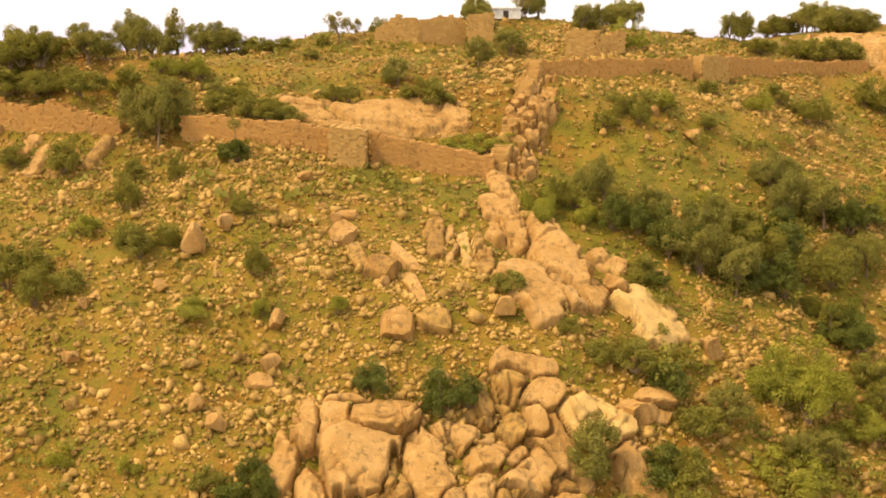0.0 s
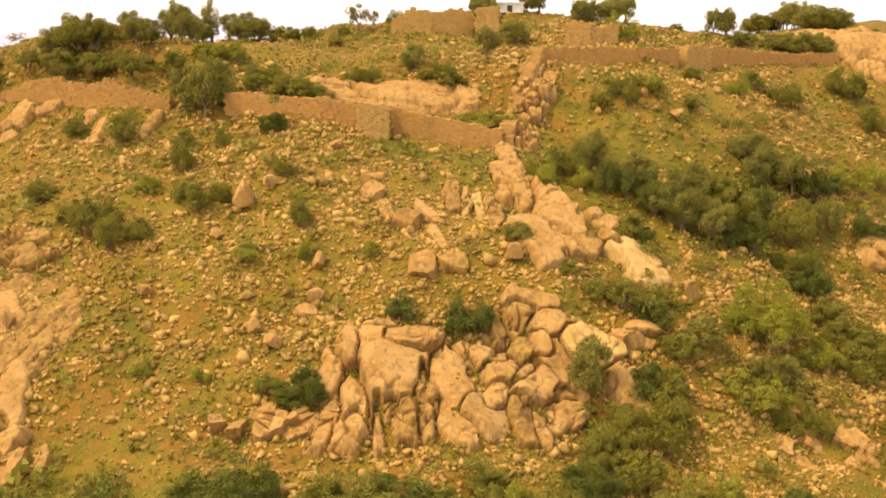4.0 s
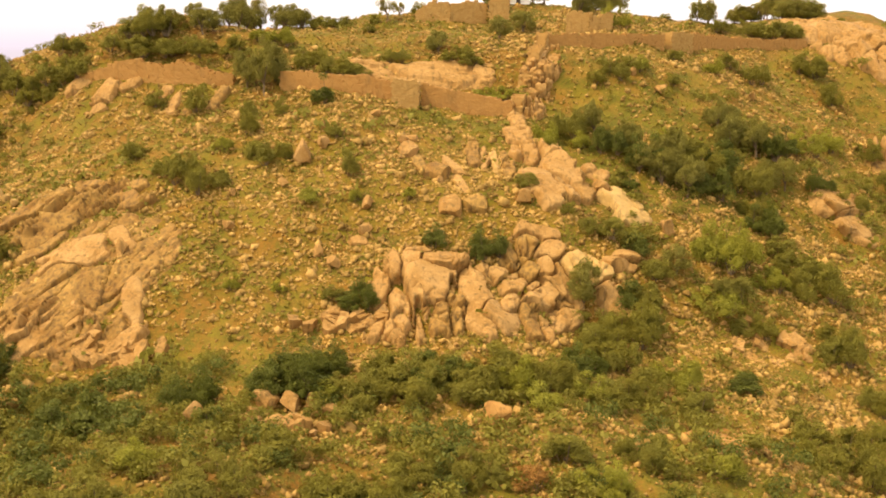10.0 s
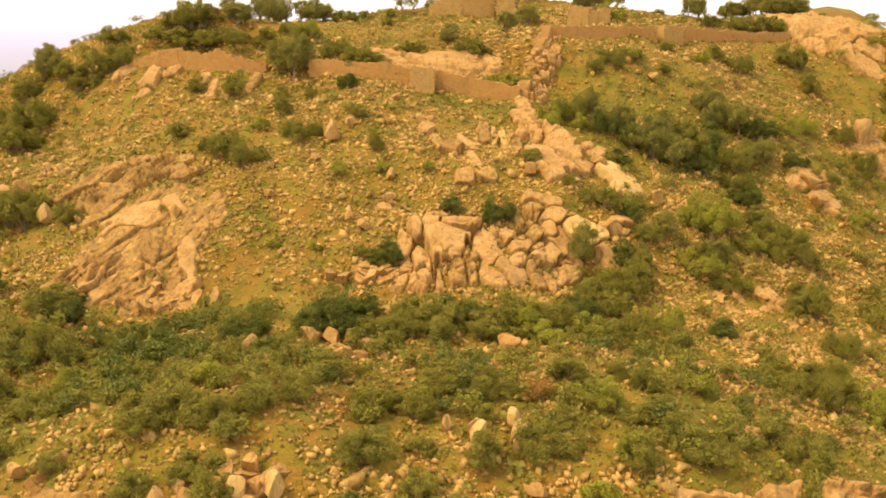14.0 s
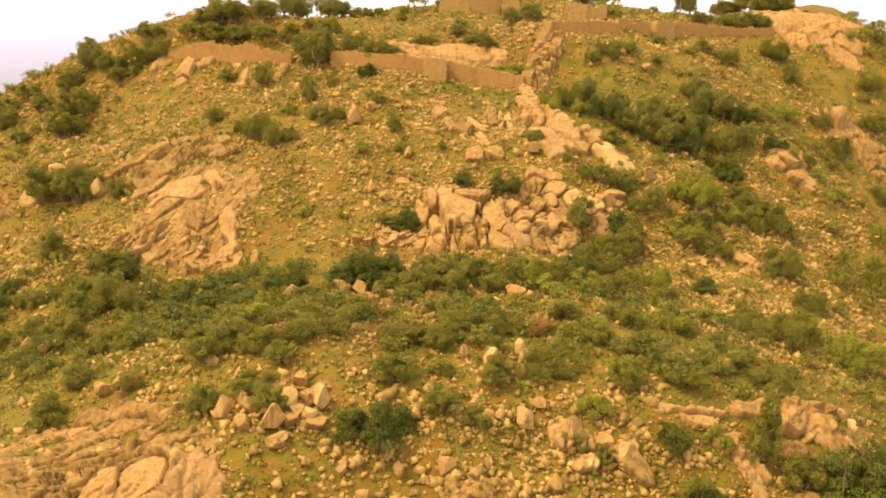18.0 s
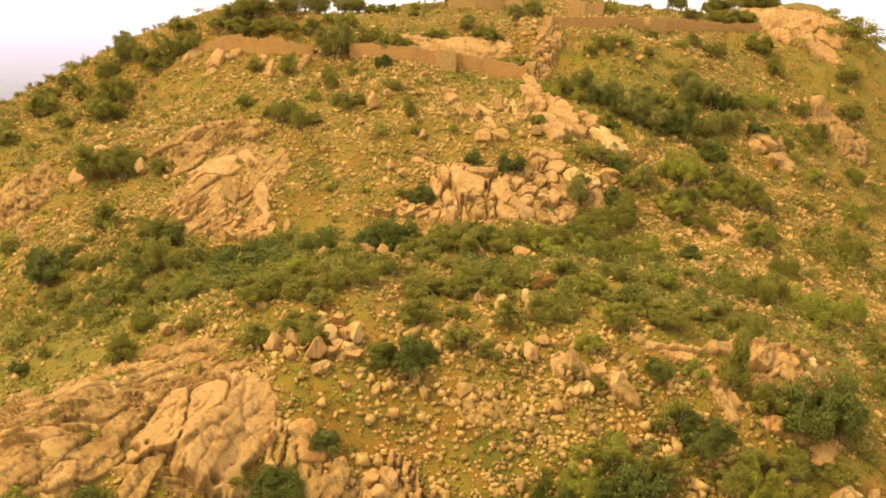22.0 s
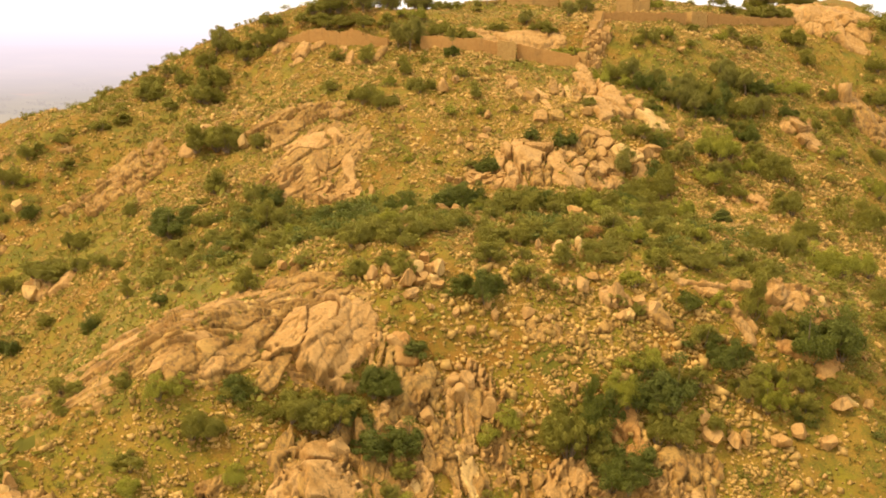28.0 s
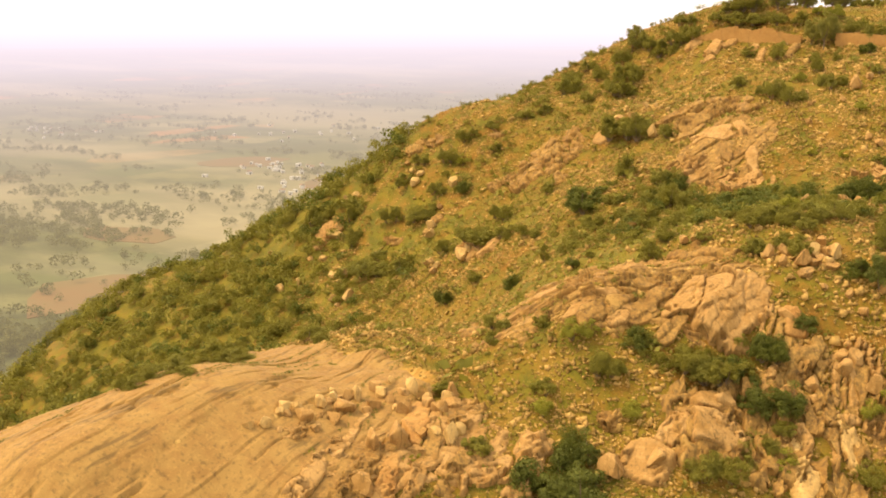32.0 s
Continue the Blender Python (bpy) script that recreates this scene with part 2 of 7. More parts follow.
def granite(name, beige, rust, dark, random_from="object", relief=1.0, streaks=0.54, sheets=False):
    s = Shader(name, 0.85)
    r = s.random() if random_from == "object" else s.island()
    base = s.mix(r, beige, tuple(0.4 * a + 0.6 * b for a, b in zip(beige, rust)))
    base = s.mix(s.ramp(s.noise(3.2, 6, rough=0.65), 0.44, 0.58, 0.0, 0.95), base, rust)
    base = s.mix(s.ramp(s.noise(0.8, 6, rough=0.75), 0.50, 0.62, 0.0, 0.7), base, tuple(min(0.8, 1.2 * v) for v in beige))
    # rain streaks and lichen
    down = s.noise(0.6, 5, s.mapped((1, 1, 0.14)), 0.65)
    base = s.mix(s.ramp(down, streaks, streaks + 0.12, 0.0, 0.6), base, dark)
    base = s.mix(s.ramp(s.noise(0.16, 4, rough=0.7), 0.48, 0.66, 0.0, 0.2), base, dark)
    if sheets:
        long = s.noise(1.3, 5, s.mapped((1, 0.1, 0.3), radians(-3)), 0.6, 0.5)
        base = s.mix(s.ramp(long, 0.58, 0.66, 0.0, 0.7), base, dark)
    # hairline joints
    warp = s.n.new("ShaderNodeVectorMath")
    warp.operation = "MULTIPLY_ADD"
    bend = s.n.new("ShaderNodeTexNoise")
    bend.inputs["Scale"].default_value = 0.8
    s.put(s.pos, bend.inputs["Vector"])
    s.put(bend.outputs["Color"], warp.inputs[0])
    warp.inputs[1].default_value = (1.1, 1.1, 1.1)
    s.put(s.pos, warp.inputs[2])
    joint = s.ramp(s.cells(1.7, "DISTANCE_TO_EDGE", s.mapped((1, 1, 0.55), 0.4, warp.outputs[0])), 0.0, 0.035, 1.0, 0.0)
    if random_from == "object" and not sheets:
        base = s.mix(s.math("MULTIPLY", joint, s.ramp(s.noise(2.2, 2), 0.48, 0.60, 0.0, 0.5)), base, tuple(0.6 * v for v in dark))
    grain = s.math("ADD", s.noise(0.35, 6, rough=0.7), s.math("MULTIPLY", s.noise(1.3, 4, s.mapped((1, 1, 0.4))), 0.8))
    grain = s.math("SUBTRACT", grain, s.math("MULTIPLY", joint, 0.0 if sheets else 0.25))
    s.bump(grain, 0.7 * relief, 0.09 * relief)
    return s.done(base)


rock_mat = granite("granite", (0.398, 0.230, 0.079), (0.300, 0.155, 0.040), (0.092, 0.055, 0.018), streaks=0.53)
stained_rock_mat = granite("stained_granite", (0.335, 0.193, 0.051), (0.225, 0.111, 0.026), (0.066, 0.038, 0.013), streaks=0.48)
sheet_rock_mat = granite("sheet_granite", (0.305, 0.176, 0.049), (0.254, 0.132, 0.035), (0.105, 0.063, 0.019), sheets=True)
red_rock_mat = granite("red_granite", (0.380, 0.205, 0.060), (0.320, 0.147, 0.037), (0.110, 0.061, 0.020))
pale_rock_mat = granite("pale_granite", (0.494, 0.317, 0.111), (0.416, 0.248, 0.077), (0.176, 0.114, 0.053))
rubble_mat = granite("rubble", (0.505, 0.307, 0.091), (0.164, 0.093, 0.019), (0.092, 0.058, 0.013), "island", 0.3)


def ground_material():
    s = Shader("stony_earth", 0.95)
    big, mid, small = s.noise(14, 4), s.noise(3.2, 5), s.noise(0.55, 5, rough=0.65)
    soil = s.mix(s.ramp(big, 0.4, 0.62), (0.226, 0.130, 0.018), (0.216, 0.093, 0.013))
    grass = s.mix(s.ramp(s.noise(5.0, 4), 0.38, 0.62), (0.168, 0.131, 0.010), (0.090, 0.089, 0.007))
    cover = s.ramp(s.math("ADD", s.math("ADD", s.math("MULTIPLY", mid, 0.6), s.math("MULTIPLY", small, 0.4)), s.math("MULTIPLY", s.attribute("lush"), 0.07)), 0.43, 0.57)
    base = s.mix(cover, soil, grass)
    pebble = s.ramp(s.cells(0.34), 0.14, 0.26, 1.0, 0.0)
    pebble = s.math("MULTIPLY", pebble, s.ramp(s.math("SUBTRACT", s.noise(5.0, 3), s.math("MULTIPLY", s.attribute("lush"), 0.12)), 0.40, 0.58, 0.15, 0.85))
    tone = s.n.new("ShaderNodeSeparateColor")
    s.put(s.cells(0.34, out="Color"), tone.inputs[0])
    base = s.mix(pebble, base, s.mix(tone.outputs[0], (0.206, 0.123, 0.026), (0.515, 0.337, 0.074)))
    grit = s.math("MULTIPLY", s.ramp(s.cells(0.14), 0.10, 0.22, 1.0, 0.0), s.ramp(s.noise(2.0, 3), 0.42, 0.6, 0.1, 0.6))
    base = s.mix(grit, base, (0.412, 0.255, 0.049))
    base = s.mix(s.ramp(s.noise(0.25, 4, rough=0.7), 0.45, 0.62, 0.0, 0.6), base, (0.078, 0.051, 0.008))
    # bare sheet rock, in long ledges
    along = s.mapped((1.0, 0.15, 1.0), radians(-8))
    ledge = s.noise(1.5, 6, along, 0.62, 0.6)
    sheet = s.mix(s.ramp(s.noise(7, 5), 0.38, 0.62), (0.384, 0.223, 0.049), (0.323, 0.164, 0.032))
    sheet = s.mix(s.ramp(ledge, 0.52, 0.66, 0.0, 0.6), sheet, (0.433, 0.287, 0.081))
    sheet = s.mix(s.ramp(ledge, 0.42, 0.34, 0.0, 0.75), sheet, (0.121, 0.073, 0.017))
    rock = s.ramp(s.math("ADD", s.attribute("rock"), s.math("MULTIPLY", s.math("SUBTRACT", mid, 0.5), 0.9)), 0.42, 0.58)
    base = s.mix(rock, base, sheet)
    s.bump(s.math("ADD", s.math("MULTIPLY", small, 0.5), s.math("ADD", s.math("MULTIPLY", ledge, s.math("MULTIPLY", rock, 2.0)), s.math("MULTIPLY", pebble, 0.5))), 0.8, 0.3)
    return s.done(base)


def paint_haze(s, surface):
    """Paints distance haze into a far surface: a pale glow that grows with distance."""
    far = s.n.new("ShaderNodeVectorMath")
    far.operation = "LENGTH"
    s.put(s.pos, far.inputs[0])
    haze_share = s.n.new("ShaderNodeValToRGB")
    s.put(s.ramp(far.outputs["Value"], 300, 4300), haze_share.inputs[0])
    haze_share.color_ramp.elements[0].color = (0.30, 0.30, 0.30, 1)
    haze_share.color_ramp.elements[1].color = (1, 1, 1, 1)
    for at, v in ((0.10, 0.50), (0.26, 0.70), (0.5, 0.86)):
        e = haze_share.color_ramp.elements.new(at)
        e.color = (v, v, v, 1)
    # emission in the haze colour, lilac-white at the far end
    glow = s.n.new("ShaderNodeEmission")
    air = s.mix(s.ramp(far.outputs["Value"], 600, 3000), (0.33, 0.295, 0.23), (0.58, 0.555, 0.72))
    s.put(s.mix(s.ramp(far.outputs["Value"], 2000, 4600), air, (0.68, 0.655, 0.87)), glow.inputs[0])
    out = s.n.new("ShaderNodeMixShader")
    s.put(haze_share.outputs[0], out.inputs[0])
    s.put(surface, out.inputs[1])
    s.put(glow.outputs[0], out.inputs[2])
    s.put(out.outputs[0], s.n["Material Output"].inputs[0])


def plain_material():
    """The far cultivated plain, with distance haze painted over it as a glow."""
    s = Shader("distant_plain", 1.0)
    warped = s.mapped((1, 0.55, 0), 0.9)
    sep = s.n.new("ShaderNodeSeparateColor")
    s.put(s.cells(75, "F1", warped, "Color"), sep.inputs[0])
    base = s.mix(s.ramp(sep.outputs[0], 0.3, 0.7), (0.105, 0.115, 0.034), (0.175, 0.162, 0.058))
    base = s.mix(s.ramp(sep.outputs[1], 0.93, 0.96), base, (0.36, 0.17, 0.055))
    base = s.mix(s.ramp(sep.outputs[2], 0.90, 0.96, 0.0, 0.6), base, (0.34, 0.28, 0.14))
    wood = s.ramp(s.noise(90, 7, s.mapped((0.5, 1, 0), 0.55), 0.7), 0.46, 0.55)
    base = s.mix(s.math("MULTIPLY", wood, 0.85), base, (0.075, 0.078, 0.024))
    base = s.mix(s.ramp(s.noise(420, 6, s.mapped((0.4, 1, 0), 0.55)), 0.52, 0.62, 0.0, 0.6), base, (0.42, 0.34, 0.2))
    paint_haze(s, s.b.outputs[0])
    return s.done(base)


def leaf_material(name, dark, light, far=False):
    s = Shader(name, 0.65)
    color = s.mix(s.island(), dark, light)
    color = s.mix(s.math("MULTIPLY", s.random(), 0.45), color, tuple(1.25 * a + 0.02 for a in dark))
    patch = s.ramp(s.noise(2.6, 3), 0.36, 0.64, 0.0, 1.0)
    color = s.mix(s.math("MULTIPLY", patch, 0.55), color, tuple(0.75 * v for v in dark))
    thin = s.n.new("ShaderNodeBsdfTranslucent")
    s.put(color, thin.inputs[0])
    out = s.n.new("ShaderNodeMixShader")
    out.inputs[0].default_value = 0.35
    s.put(s.b.outputs[0], out.inputs[1])
    s.put(thin.outputs[0], out.inputs[2])
    s.put(out.outputs[0], s.n["Material Output"].inputs[0])
    # leaves of the plain get the painted haze glow too
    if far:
        paint_haze(s, out.outputs[0])
    return s.done(color)


def bark_material():
    s = Shader("bark", 0.95)
    v = s.noise(0.25, 4, s.mapped((1, 1, 0.2)))
    s.bump(v, 0.6, 0.05)
    return s.done(s.mix(v, (0.10, 0.065, 0.035), (0.24, 0.17, 0.1)))


def masonry_material(name, a, b, dark):
    s = Shader(name, 0.92)
    base = s.mix(s.island(), a, b)
    base = s.mix(s.ramp(s.noise(2.4, 5), 0.45, 0.65, 0.0, 0.6), base, tuple(0.6 * p + 0.4 * q for p, q in zip(a, b)))
    base = s.mix(s.ramp(s.noise(0.8, 5, s.mapped((1, 1, 0.25))), 0.55, 0.75, 0.0, 0.6), base, dark)
    s.bump(s.noise(0.3, 5), 0.7, 0.08)
    return s.done(base)


def plain_colour(name, color, rough=0.8, far=False):
    s = Shader(name, rough)
    v = s.noise(0.7, 4)
    s.bump(v, 0.3, 0.03)
    # far walls and roofs carry the same painted haze glow
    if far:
        paint_haze(s, s.b.outputs[0])
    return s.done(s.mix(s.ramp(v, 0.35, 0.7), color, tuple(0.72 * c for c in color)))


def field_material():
    """Bare ploughed red earth on the plain, with distance haze painted in."""
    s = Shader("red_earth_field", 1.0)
    paint_haze(s, s.b.outputs[0])
    return s.done(s.mix(s.ramp(s.noise(25, 5), 0.35, 0.65), (0.21, 0.115, 0.042), (0.19, 0.125, 0.045)))


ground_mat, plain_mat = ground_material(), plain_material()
field_mat = field_material()
bark = bark_material()
LEAVES = {
    "b": leaf_material("olive_leaves", (0.212, 0.191, 0.027), (0.300, 0.254, 0.037)),
    "d": leaf_material("dark_leaves", (0.116, 0.127, 0.017), (0.176, 0.181, 0.024)),
    "t": leaf_material("tree_leaves", (0.223, 0.199, 0.037), (0.310, 0.266, 0.050)),
    "l": leaf_material("bright_leaves", (0.279, 0.266, 0.032), (0.362, 0.330, 0.041)),
    "a": leaf_material("thin_leaves", (0.240, 0.194, 0.040), (0.294, 0.235, 0.048)),
    "r": leaf_material("withered_leaves", (0.369, 0.182, 0.043), (0.436, 0.224, 0.058)),
}
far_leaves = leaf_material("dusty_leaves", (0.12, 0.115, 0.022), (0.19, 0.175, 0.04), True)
grass_mat = leaf_material("dry_grass", (0.15, 0.12, 0.014), (0.34, 0.25, 0.045))
red_wall = masonry_material("laterite_masonry", (0.410, 0.220, 0.067), (0.370, 0.189, 0.055), (0.190, 0.114, 0.041))
tan_wall = masonry_material("rubble_masonry", (0.430, 0.260, 0.085), (0.370, 0.210, 0.064), (0.190, 0.124, 0.044))
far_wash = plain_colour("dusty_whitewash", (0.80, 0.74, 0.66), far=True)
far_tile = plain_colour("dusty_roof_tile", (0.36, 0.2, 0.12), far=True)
white_wash = plain_colour("whitewash", (0.75, 0.72, 0.66))
# dark brown that stands in for the shade inside an entrance
dark_opening = plain_colour("dark_boards", (0.06, 0.045, 0.03))

# ---- ground ----
# Patches of bare rock in the slope: x, y, half length, half width, turn in degrees.
BARE = [(-80, -158, 34, 30, 20), (-63, -138, 12, 7, 30)]


# Grassy shelves with few stones.
LUSH = [(-48, -86, 26, 9, 8), (1, -1, 10, 4, 0), (36, -76, 16, 9, -12), (12, -101, 5, 3, 0), (30, 2, 26, 14, 20), (-110, -48, 34, 8, -4), (-180, -60, 55, 70, 0)]


def patches(x, y, rows):
    mask = np.zeros(np.broadcast(x, y).shape)
    for cx, cy, rx, ry, turn in rows:
        c, s = math.cos(radians(turn)), math.sin(radians(turn))
        u, v = ((x - cx) * c + (y - cy) * s) / rx, ((y - cy) * c - (x - cx) * s) / ry
        mask = np.maximum(mask, np.clip(1.6 - 1.1 * np.hypot(u, v), 0, 1))
    return mask


def bare_rock(x, y):
    return patches(x, y, BARE)


def spread(lo, hi, step, end, grow=1.22):
    mid = np.arange(lo, hi + step / 2, step)
    out, d, v = [], step, 0.0
    while v < end:
        d *= grow
        v += d
        out.append(v)
    out = np.array(out)
    return np.concatenate([lo - out[::-1], mid, hi + out])


def build_ground():
    gx, gy = spread(-130, 105, 0.95, 15000, 1.12), spread(-195, 85, 0.95, 15000, 1.12)
    X, Y = np.meshgrid(gx, gy)
    Z = ground_height(X, Y)
    n, m = X.shape
    idx = np.arange(n * m).reshape(n, m)
    faces = np.stack([idx[:-1, :-1], idx[:-1, 1:], idx[1:, 1:], idx[1:, :-1]], -1).reshape(-1, 4)
    me = mesh_from("ground", np.stack([X, Y, Z], -1).reshape(-1, 3), faces, ground_mat, True)
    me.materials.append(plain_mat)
    me.attributes.new("rock", "FLOAT", "POINT").data.foreach_set("value", bare_rock(X, Y).ravel())
    me.attributes.new("lush", "FLOAT", "POINT").data.foreach_set("value", patches(X, Y, LUSH).ravel())
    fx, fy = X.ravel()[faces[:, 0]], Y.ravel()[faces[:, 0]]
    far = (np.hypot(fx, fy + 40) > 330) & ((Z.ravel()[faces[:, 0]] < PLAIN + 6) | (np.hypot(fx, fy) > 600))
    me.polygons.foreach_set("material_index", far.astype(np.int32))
    return tagged(new("ground", me), "dry grassy hillside strewn with stones above a hazy plain", "ground", kind="structure")


build_ground()

def unit(a):
    return a / (np.linalg.norm(a, axis=-1, keepdims=True) + 1e-9)


# ---- rocks ----
def rock_shape(seed, boxy, cuts, levels, rough=0.10):
    """A weathered rock about one metre across: a rounded block with cleaved faces."""
    rng = random.Random(seed)
    bm = bmesh.new()
    bmesh.ops.create_icosphere(bm, subdivisions=levels, radius=0.5)
    planes = []
    for _ in range(cuts):
        n = Vector((rng.gauss(0, 1), rng.gauss(0, 1), rng.gauss(0, 0.8))).normalized()
        planes.append((n, rng.uniform(0.22, 0.37)))
    off = Vector((rng.uniform(-50, 50), rng.uniform(-50, 50), rng.uniform(-50, 50)))
    for v in bm.verts:
        p = v.co * 2
        p = Vector([math.copysign(abs(c) ** boxy, c) for c in p]) * 0.42
        for n, d in planes:
            over = p.dot(n) - d
            if over > 0:
                p -= n * over
        p *= 1 + rough * 1.6 * noise.noise(p * 2.3 + off) + rough * 0.8 * noise.noise(p * 6.1 + off) + rough * 0.35 * noise.noise(p * 14 + off)
        v.co = p
    me = bpy.data.meshes.new("rock")
    bm.to_mesh(me)
    bm.free()
    return crisp(me)


def crisp(me):
    """Smooth worn faces that meet in broken edges."""
    me.polygons.foreach_set("use_smooth", np.ones(len(me.polygons), bool))
    me.set_sharp_from_angle(angle=radians(27))
    return me


def slab_shape(seed):
    """A flat-lying slab about one metre across: a worn broad face, broken sides, corners knocked off."""
    rng = random.Random(seed)
    bm = bmesh.new()
    bmesh.ops.create_icosphere(bm, subdivisions=4, radius=0.5)
    planes = []
    start = rng.uniform(0, 6.28)
    for k in range(6):
        a = start + 6.2832 * k / 6 + rng.uniform(-0.42, 0.42)
        planes.append((Vector((math.cos(a), math.sin(a), rng.uniform(-0.1, 0.45))).normalized(), rng.uniform(0.35, 0.46)))
    for _ in range(4):
        planes.append((Vector((rng.gauss(0, 0.32), rng.gauss(0, 0.32), 1)).normalized(), rng.uniform(0.26, 0.40)))
    off = Vector((rng.uniform(-50, 50), rng.uniform(-50, 50), rng.uniform(-50, 50)))
    for v in bm.verts:
        p = Vector([math.copysign(abs(2 * c) ** 0.42, c) for c in v.co]) * 0.5
        for n, d in planes:
            over = p.dot(n) - d
            if over > 0:
                p -= n * over
        p *= 1 + 0.11 * noise.noise(p * 2.1 + off) + 0.055 * noise.noise(p * 5.7 + off) + 0.022 * noise.noise(p * 13 + off)
        v.co = p
    me = bpy.data.meshes.new("slab")
    bm.to_mesh(me)
    bm.free()
    return crisp(me)


BOULDER_SHAPES = [rock_shape(10 + k, 0.7, 14, 3, 0.06) for k in range(10)]
BLOCK_SHAPES = [rock_shape(40 + k, 0.6, 12, 4, 0.09) for k in range(10)]
SLAB_SHAPES = [slab_shape(70 + k) for k in range(14)]
KINDS = {"b": rock_mat, "s": rock_mat, "r": red_rock_mat, "w": pale_rock_mat}
SHAPED = {}


def shaped(me, material):
    """The same shape in another stone, made once."""
    key = (me.name, material.name)
    if key not in SHAPED:
        SHAPED[key] = me.copy()
        SHAPED[key].materials.append(material)
    return SHAPED[key]


def rock_at(name, me, x, y, w, h, turn, lean=(0, 0), sink=0.25, depth=None, parent=None):
    ob = new(name, me)
    z = float(ground_height(x, y))
    size = (w * 1.15, (depth or 0.85 * w) * 1.15, h * 1.3)
    ob.matrix_basis = Matrix.LocRotScale((x, y, z + h * (0.5 - sink)), Euler((lean[0], lean[1], turn)), size)
    ob.parent = parent
    return ob


BOULDER_LABEL = {
    "b": "weathered beige granite boulder lying on the slope",
    "s": "tall upright slab of pale granite standing on the slope",
    "r": "reddish granite boulder among the bushes",
    "w": "pale whitish boulder lying on the slope",
}


def boulders(rows, group, seed):
    rng = random.Random(seed)
    for x, y, w, h, kind in rows:
        if kind != "s" and h > 1.3 * w:
            w, h = math.sqrt(w * h / 1.3), math.sqrt(w * h * 1.3)
        me = shaped(rng.choice(BLOCK_SHAPES if kind == "s" or w > 2.5 else BOULDER_SHAPES), KINDS[kind])
        w = w * 1.35 if kind == "s" else w
        ob = rock_at("boulder", me, x, y, w, h, rng.uniform(0, 6.28), (rng.uniform(-0.15, 0.15), rng.uniform(-0.15, 0.15)), 0.15)
        tagged(ob, BOULDER_LABEL[kind], "boulder", group)


BOULDERS_UPPER = [
    (-19.1, -15.3, 2.1, 3.0, 's'), 
    (-10.4, -35.1, 2.2, 1.7, 'b'),
    (-12.7, -33.4, 1.7, 1.7, 'b'), (-7.9, -27.9, 2.4, 1.6, 'b'), (-8.3, -24.4, 2.2, 2.2, 'b'), (-25.1, -29.7, 2.2, 1.2, 'b'),
    (-16.8, -12.5, 2.3, 1.8, 'b'), (-17.8, -8.5, 1.8, 1.5, 'b'), (-26.3, -24.6, 1.6, 1.1, 'b'), (-20.5, -20.8, 2.0, 1.4, 'b'),
    (0.5, -19.0, 1.6, 1.1, 'b'), 
]
BOULDERS_UPPER_B = [
    (22.0, -11.8, 3.4, 2.3, 'b'), (24.5, -25.2, 3.1, 2.1, 'b'), (31.0, -16.9, 2.7, 2.2, 'b'), (23.0, -25.6, 2.3, 2.0, 'b'),
    (11.7, -20.4, 2.6, 2.1, 'b'), (-5.4, -11.5, 2.1, 1.7, 'b'), (-11.2, -2.2, 2.5, 1.1, 'b'), (32.4, 16.9, 2.6, 1.7, 'b'),
    (27.9, 19.1, 1.7, 1.5, 'b'), (48.5, 25.6, 1.9, 1.7, 'b'),
]
BOULDERS_MIDDLE = [
    (-69.4, -23.7, 3.0, 2.4, 'b'), (-66.9, -23.5, 3.2, 2.9, 'b'), (-58.6, -32.0, 2.0, 5.2, 'w'), (-69.0, -27.6, 2.3, 1.5, 'b'),
    (-37.3, -34.5, 2.1, 2.5, 'b'), (11.5, -62.7, 3.1, 3.1, 'r'), (9.8, -83.6, 2.1, 2.9, 'w'), (9.5, -82.4, 1.7, 2.6, 'b'), (13.4, -82.2, 1.7, 3.2, 'w'), (13.0, -80.0, 1.6, 3.0, 'w'), (13.6, -83.8, 1.8, 2.2, 'b'),
    (6.9, -82.5, 1.4, 1.9, 'b'), (-2.9, -59.1, 1.2, 1.0, 'b'), (-13.2, -71.6, 2.1, 1.6, 'b'),
    (11.5, -91.7, 1.3, 1.2, 'b'), (13.9, -91.2, 2.5, 2.4, 'b'), (18.6, -91.7, 3.2, 3.6, 'b'),
]
BOULDERS_MIDDLE_B = [
    (19.6, -93.8, 2.2, 1.5, 'b'), (21.8, -91.9, 2.0, 2.5, 'b'), (15.2, -88.5, 2.7, 1.1, 'b'), (2.4, -98.4, 1.3, 2.4, 'b'),
    (-13.5, -105.4, 1.3, 1.2, 'b'), (39.4, -79.6, 1.9, 1.2, 'b'), 
    (23.8, -39.3, 1.7, 1.7, 'w'), (22.0, -30.6, 2.0, 3.1, 'b'), (57.9, 3.5, 5.2, 3.8, 'b'), (58.5, -0.7, 3.1, 2.9, 'b'),
    (71.8, 25.1, 2.8, 6.6, 's'), (69.2, 25.0, 1.8, 4.5, 's'), (6.8, -96.8, 2.3, 1.7, 'b'), (9.7, -97.0, 2.0, 1.4, 'b'), (23.8, -92.5, 2.6, 2.4, 'b'),
    (-30.1, -91.3, 2.0, 1.6, 'b'), (-28.7, -90.7, 2.0, 1.2, 'b'), (-27.2, -77.5, 1.8, 1.4, 'b'), (-49.7, -71.4, 2.7, 1.9, 'b'),
    (-45.9, -74.0, 2.2, 1.4, 'b'), (1.2, -97.2, 1.5, 1.7, 'b'),
]
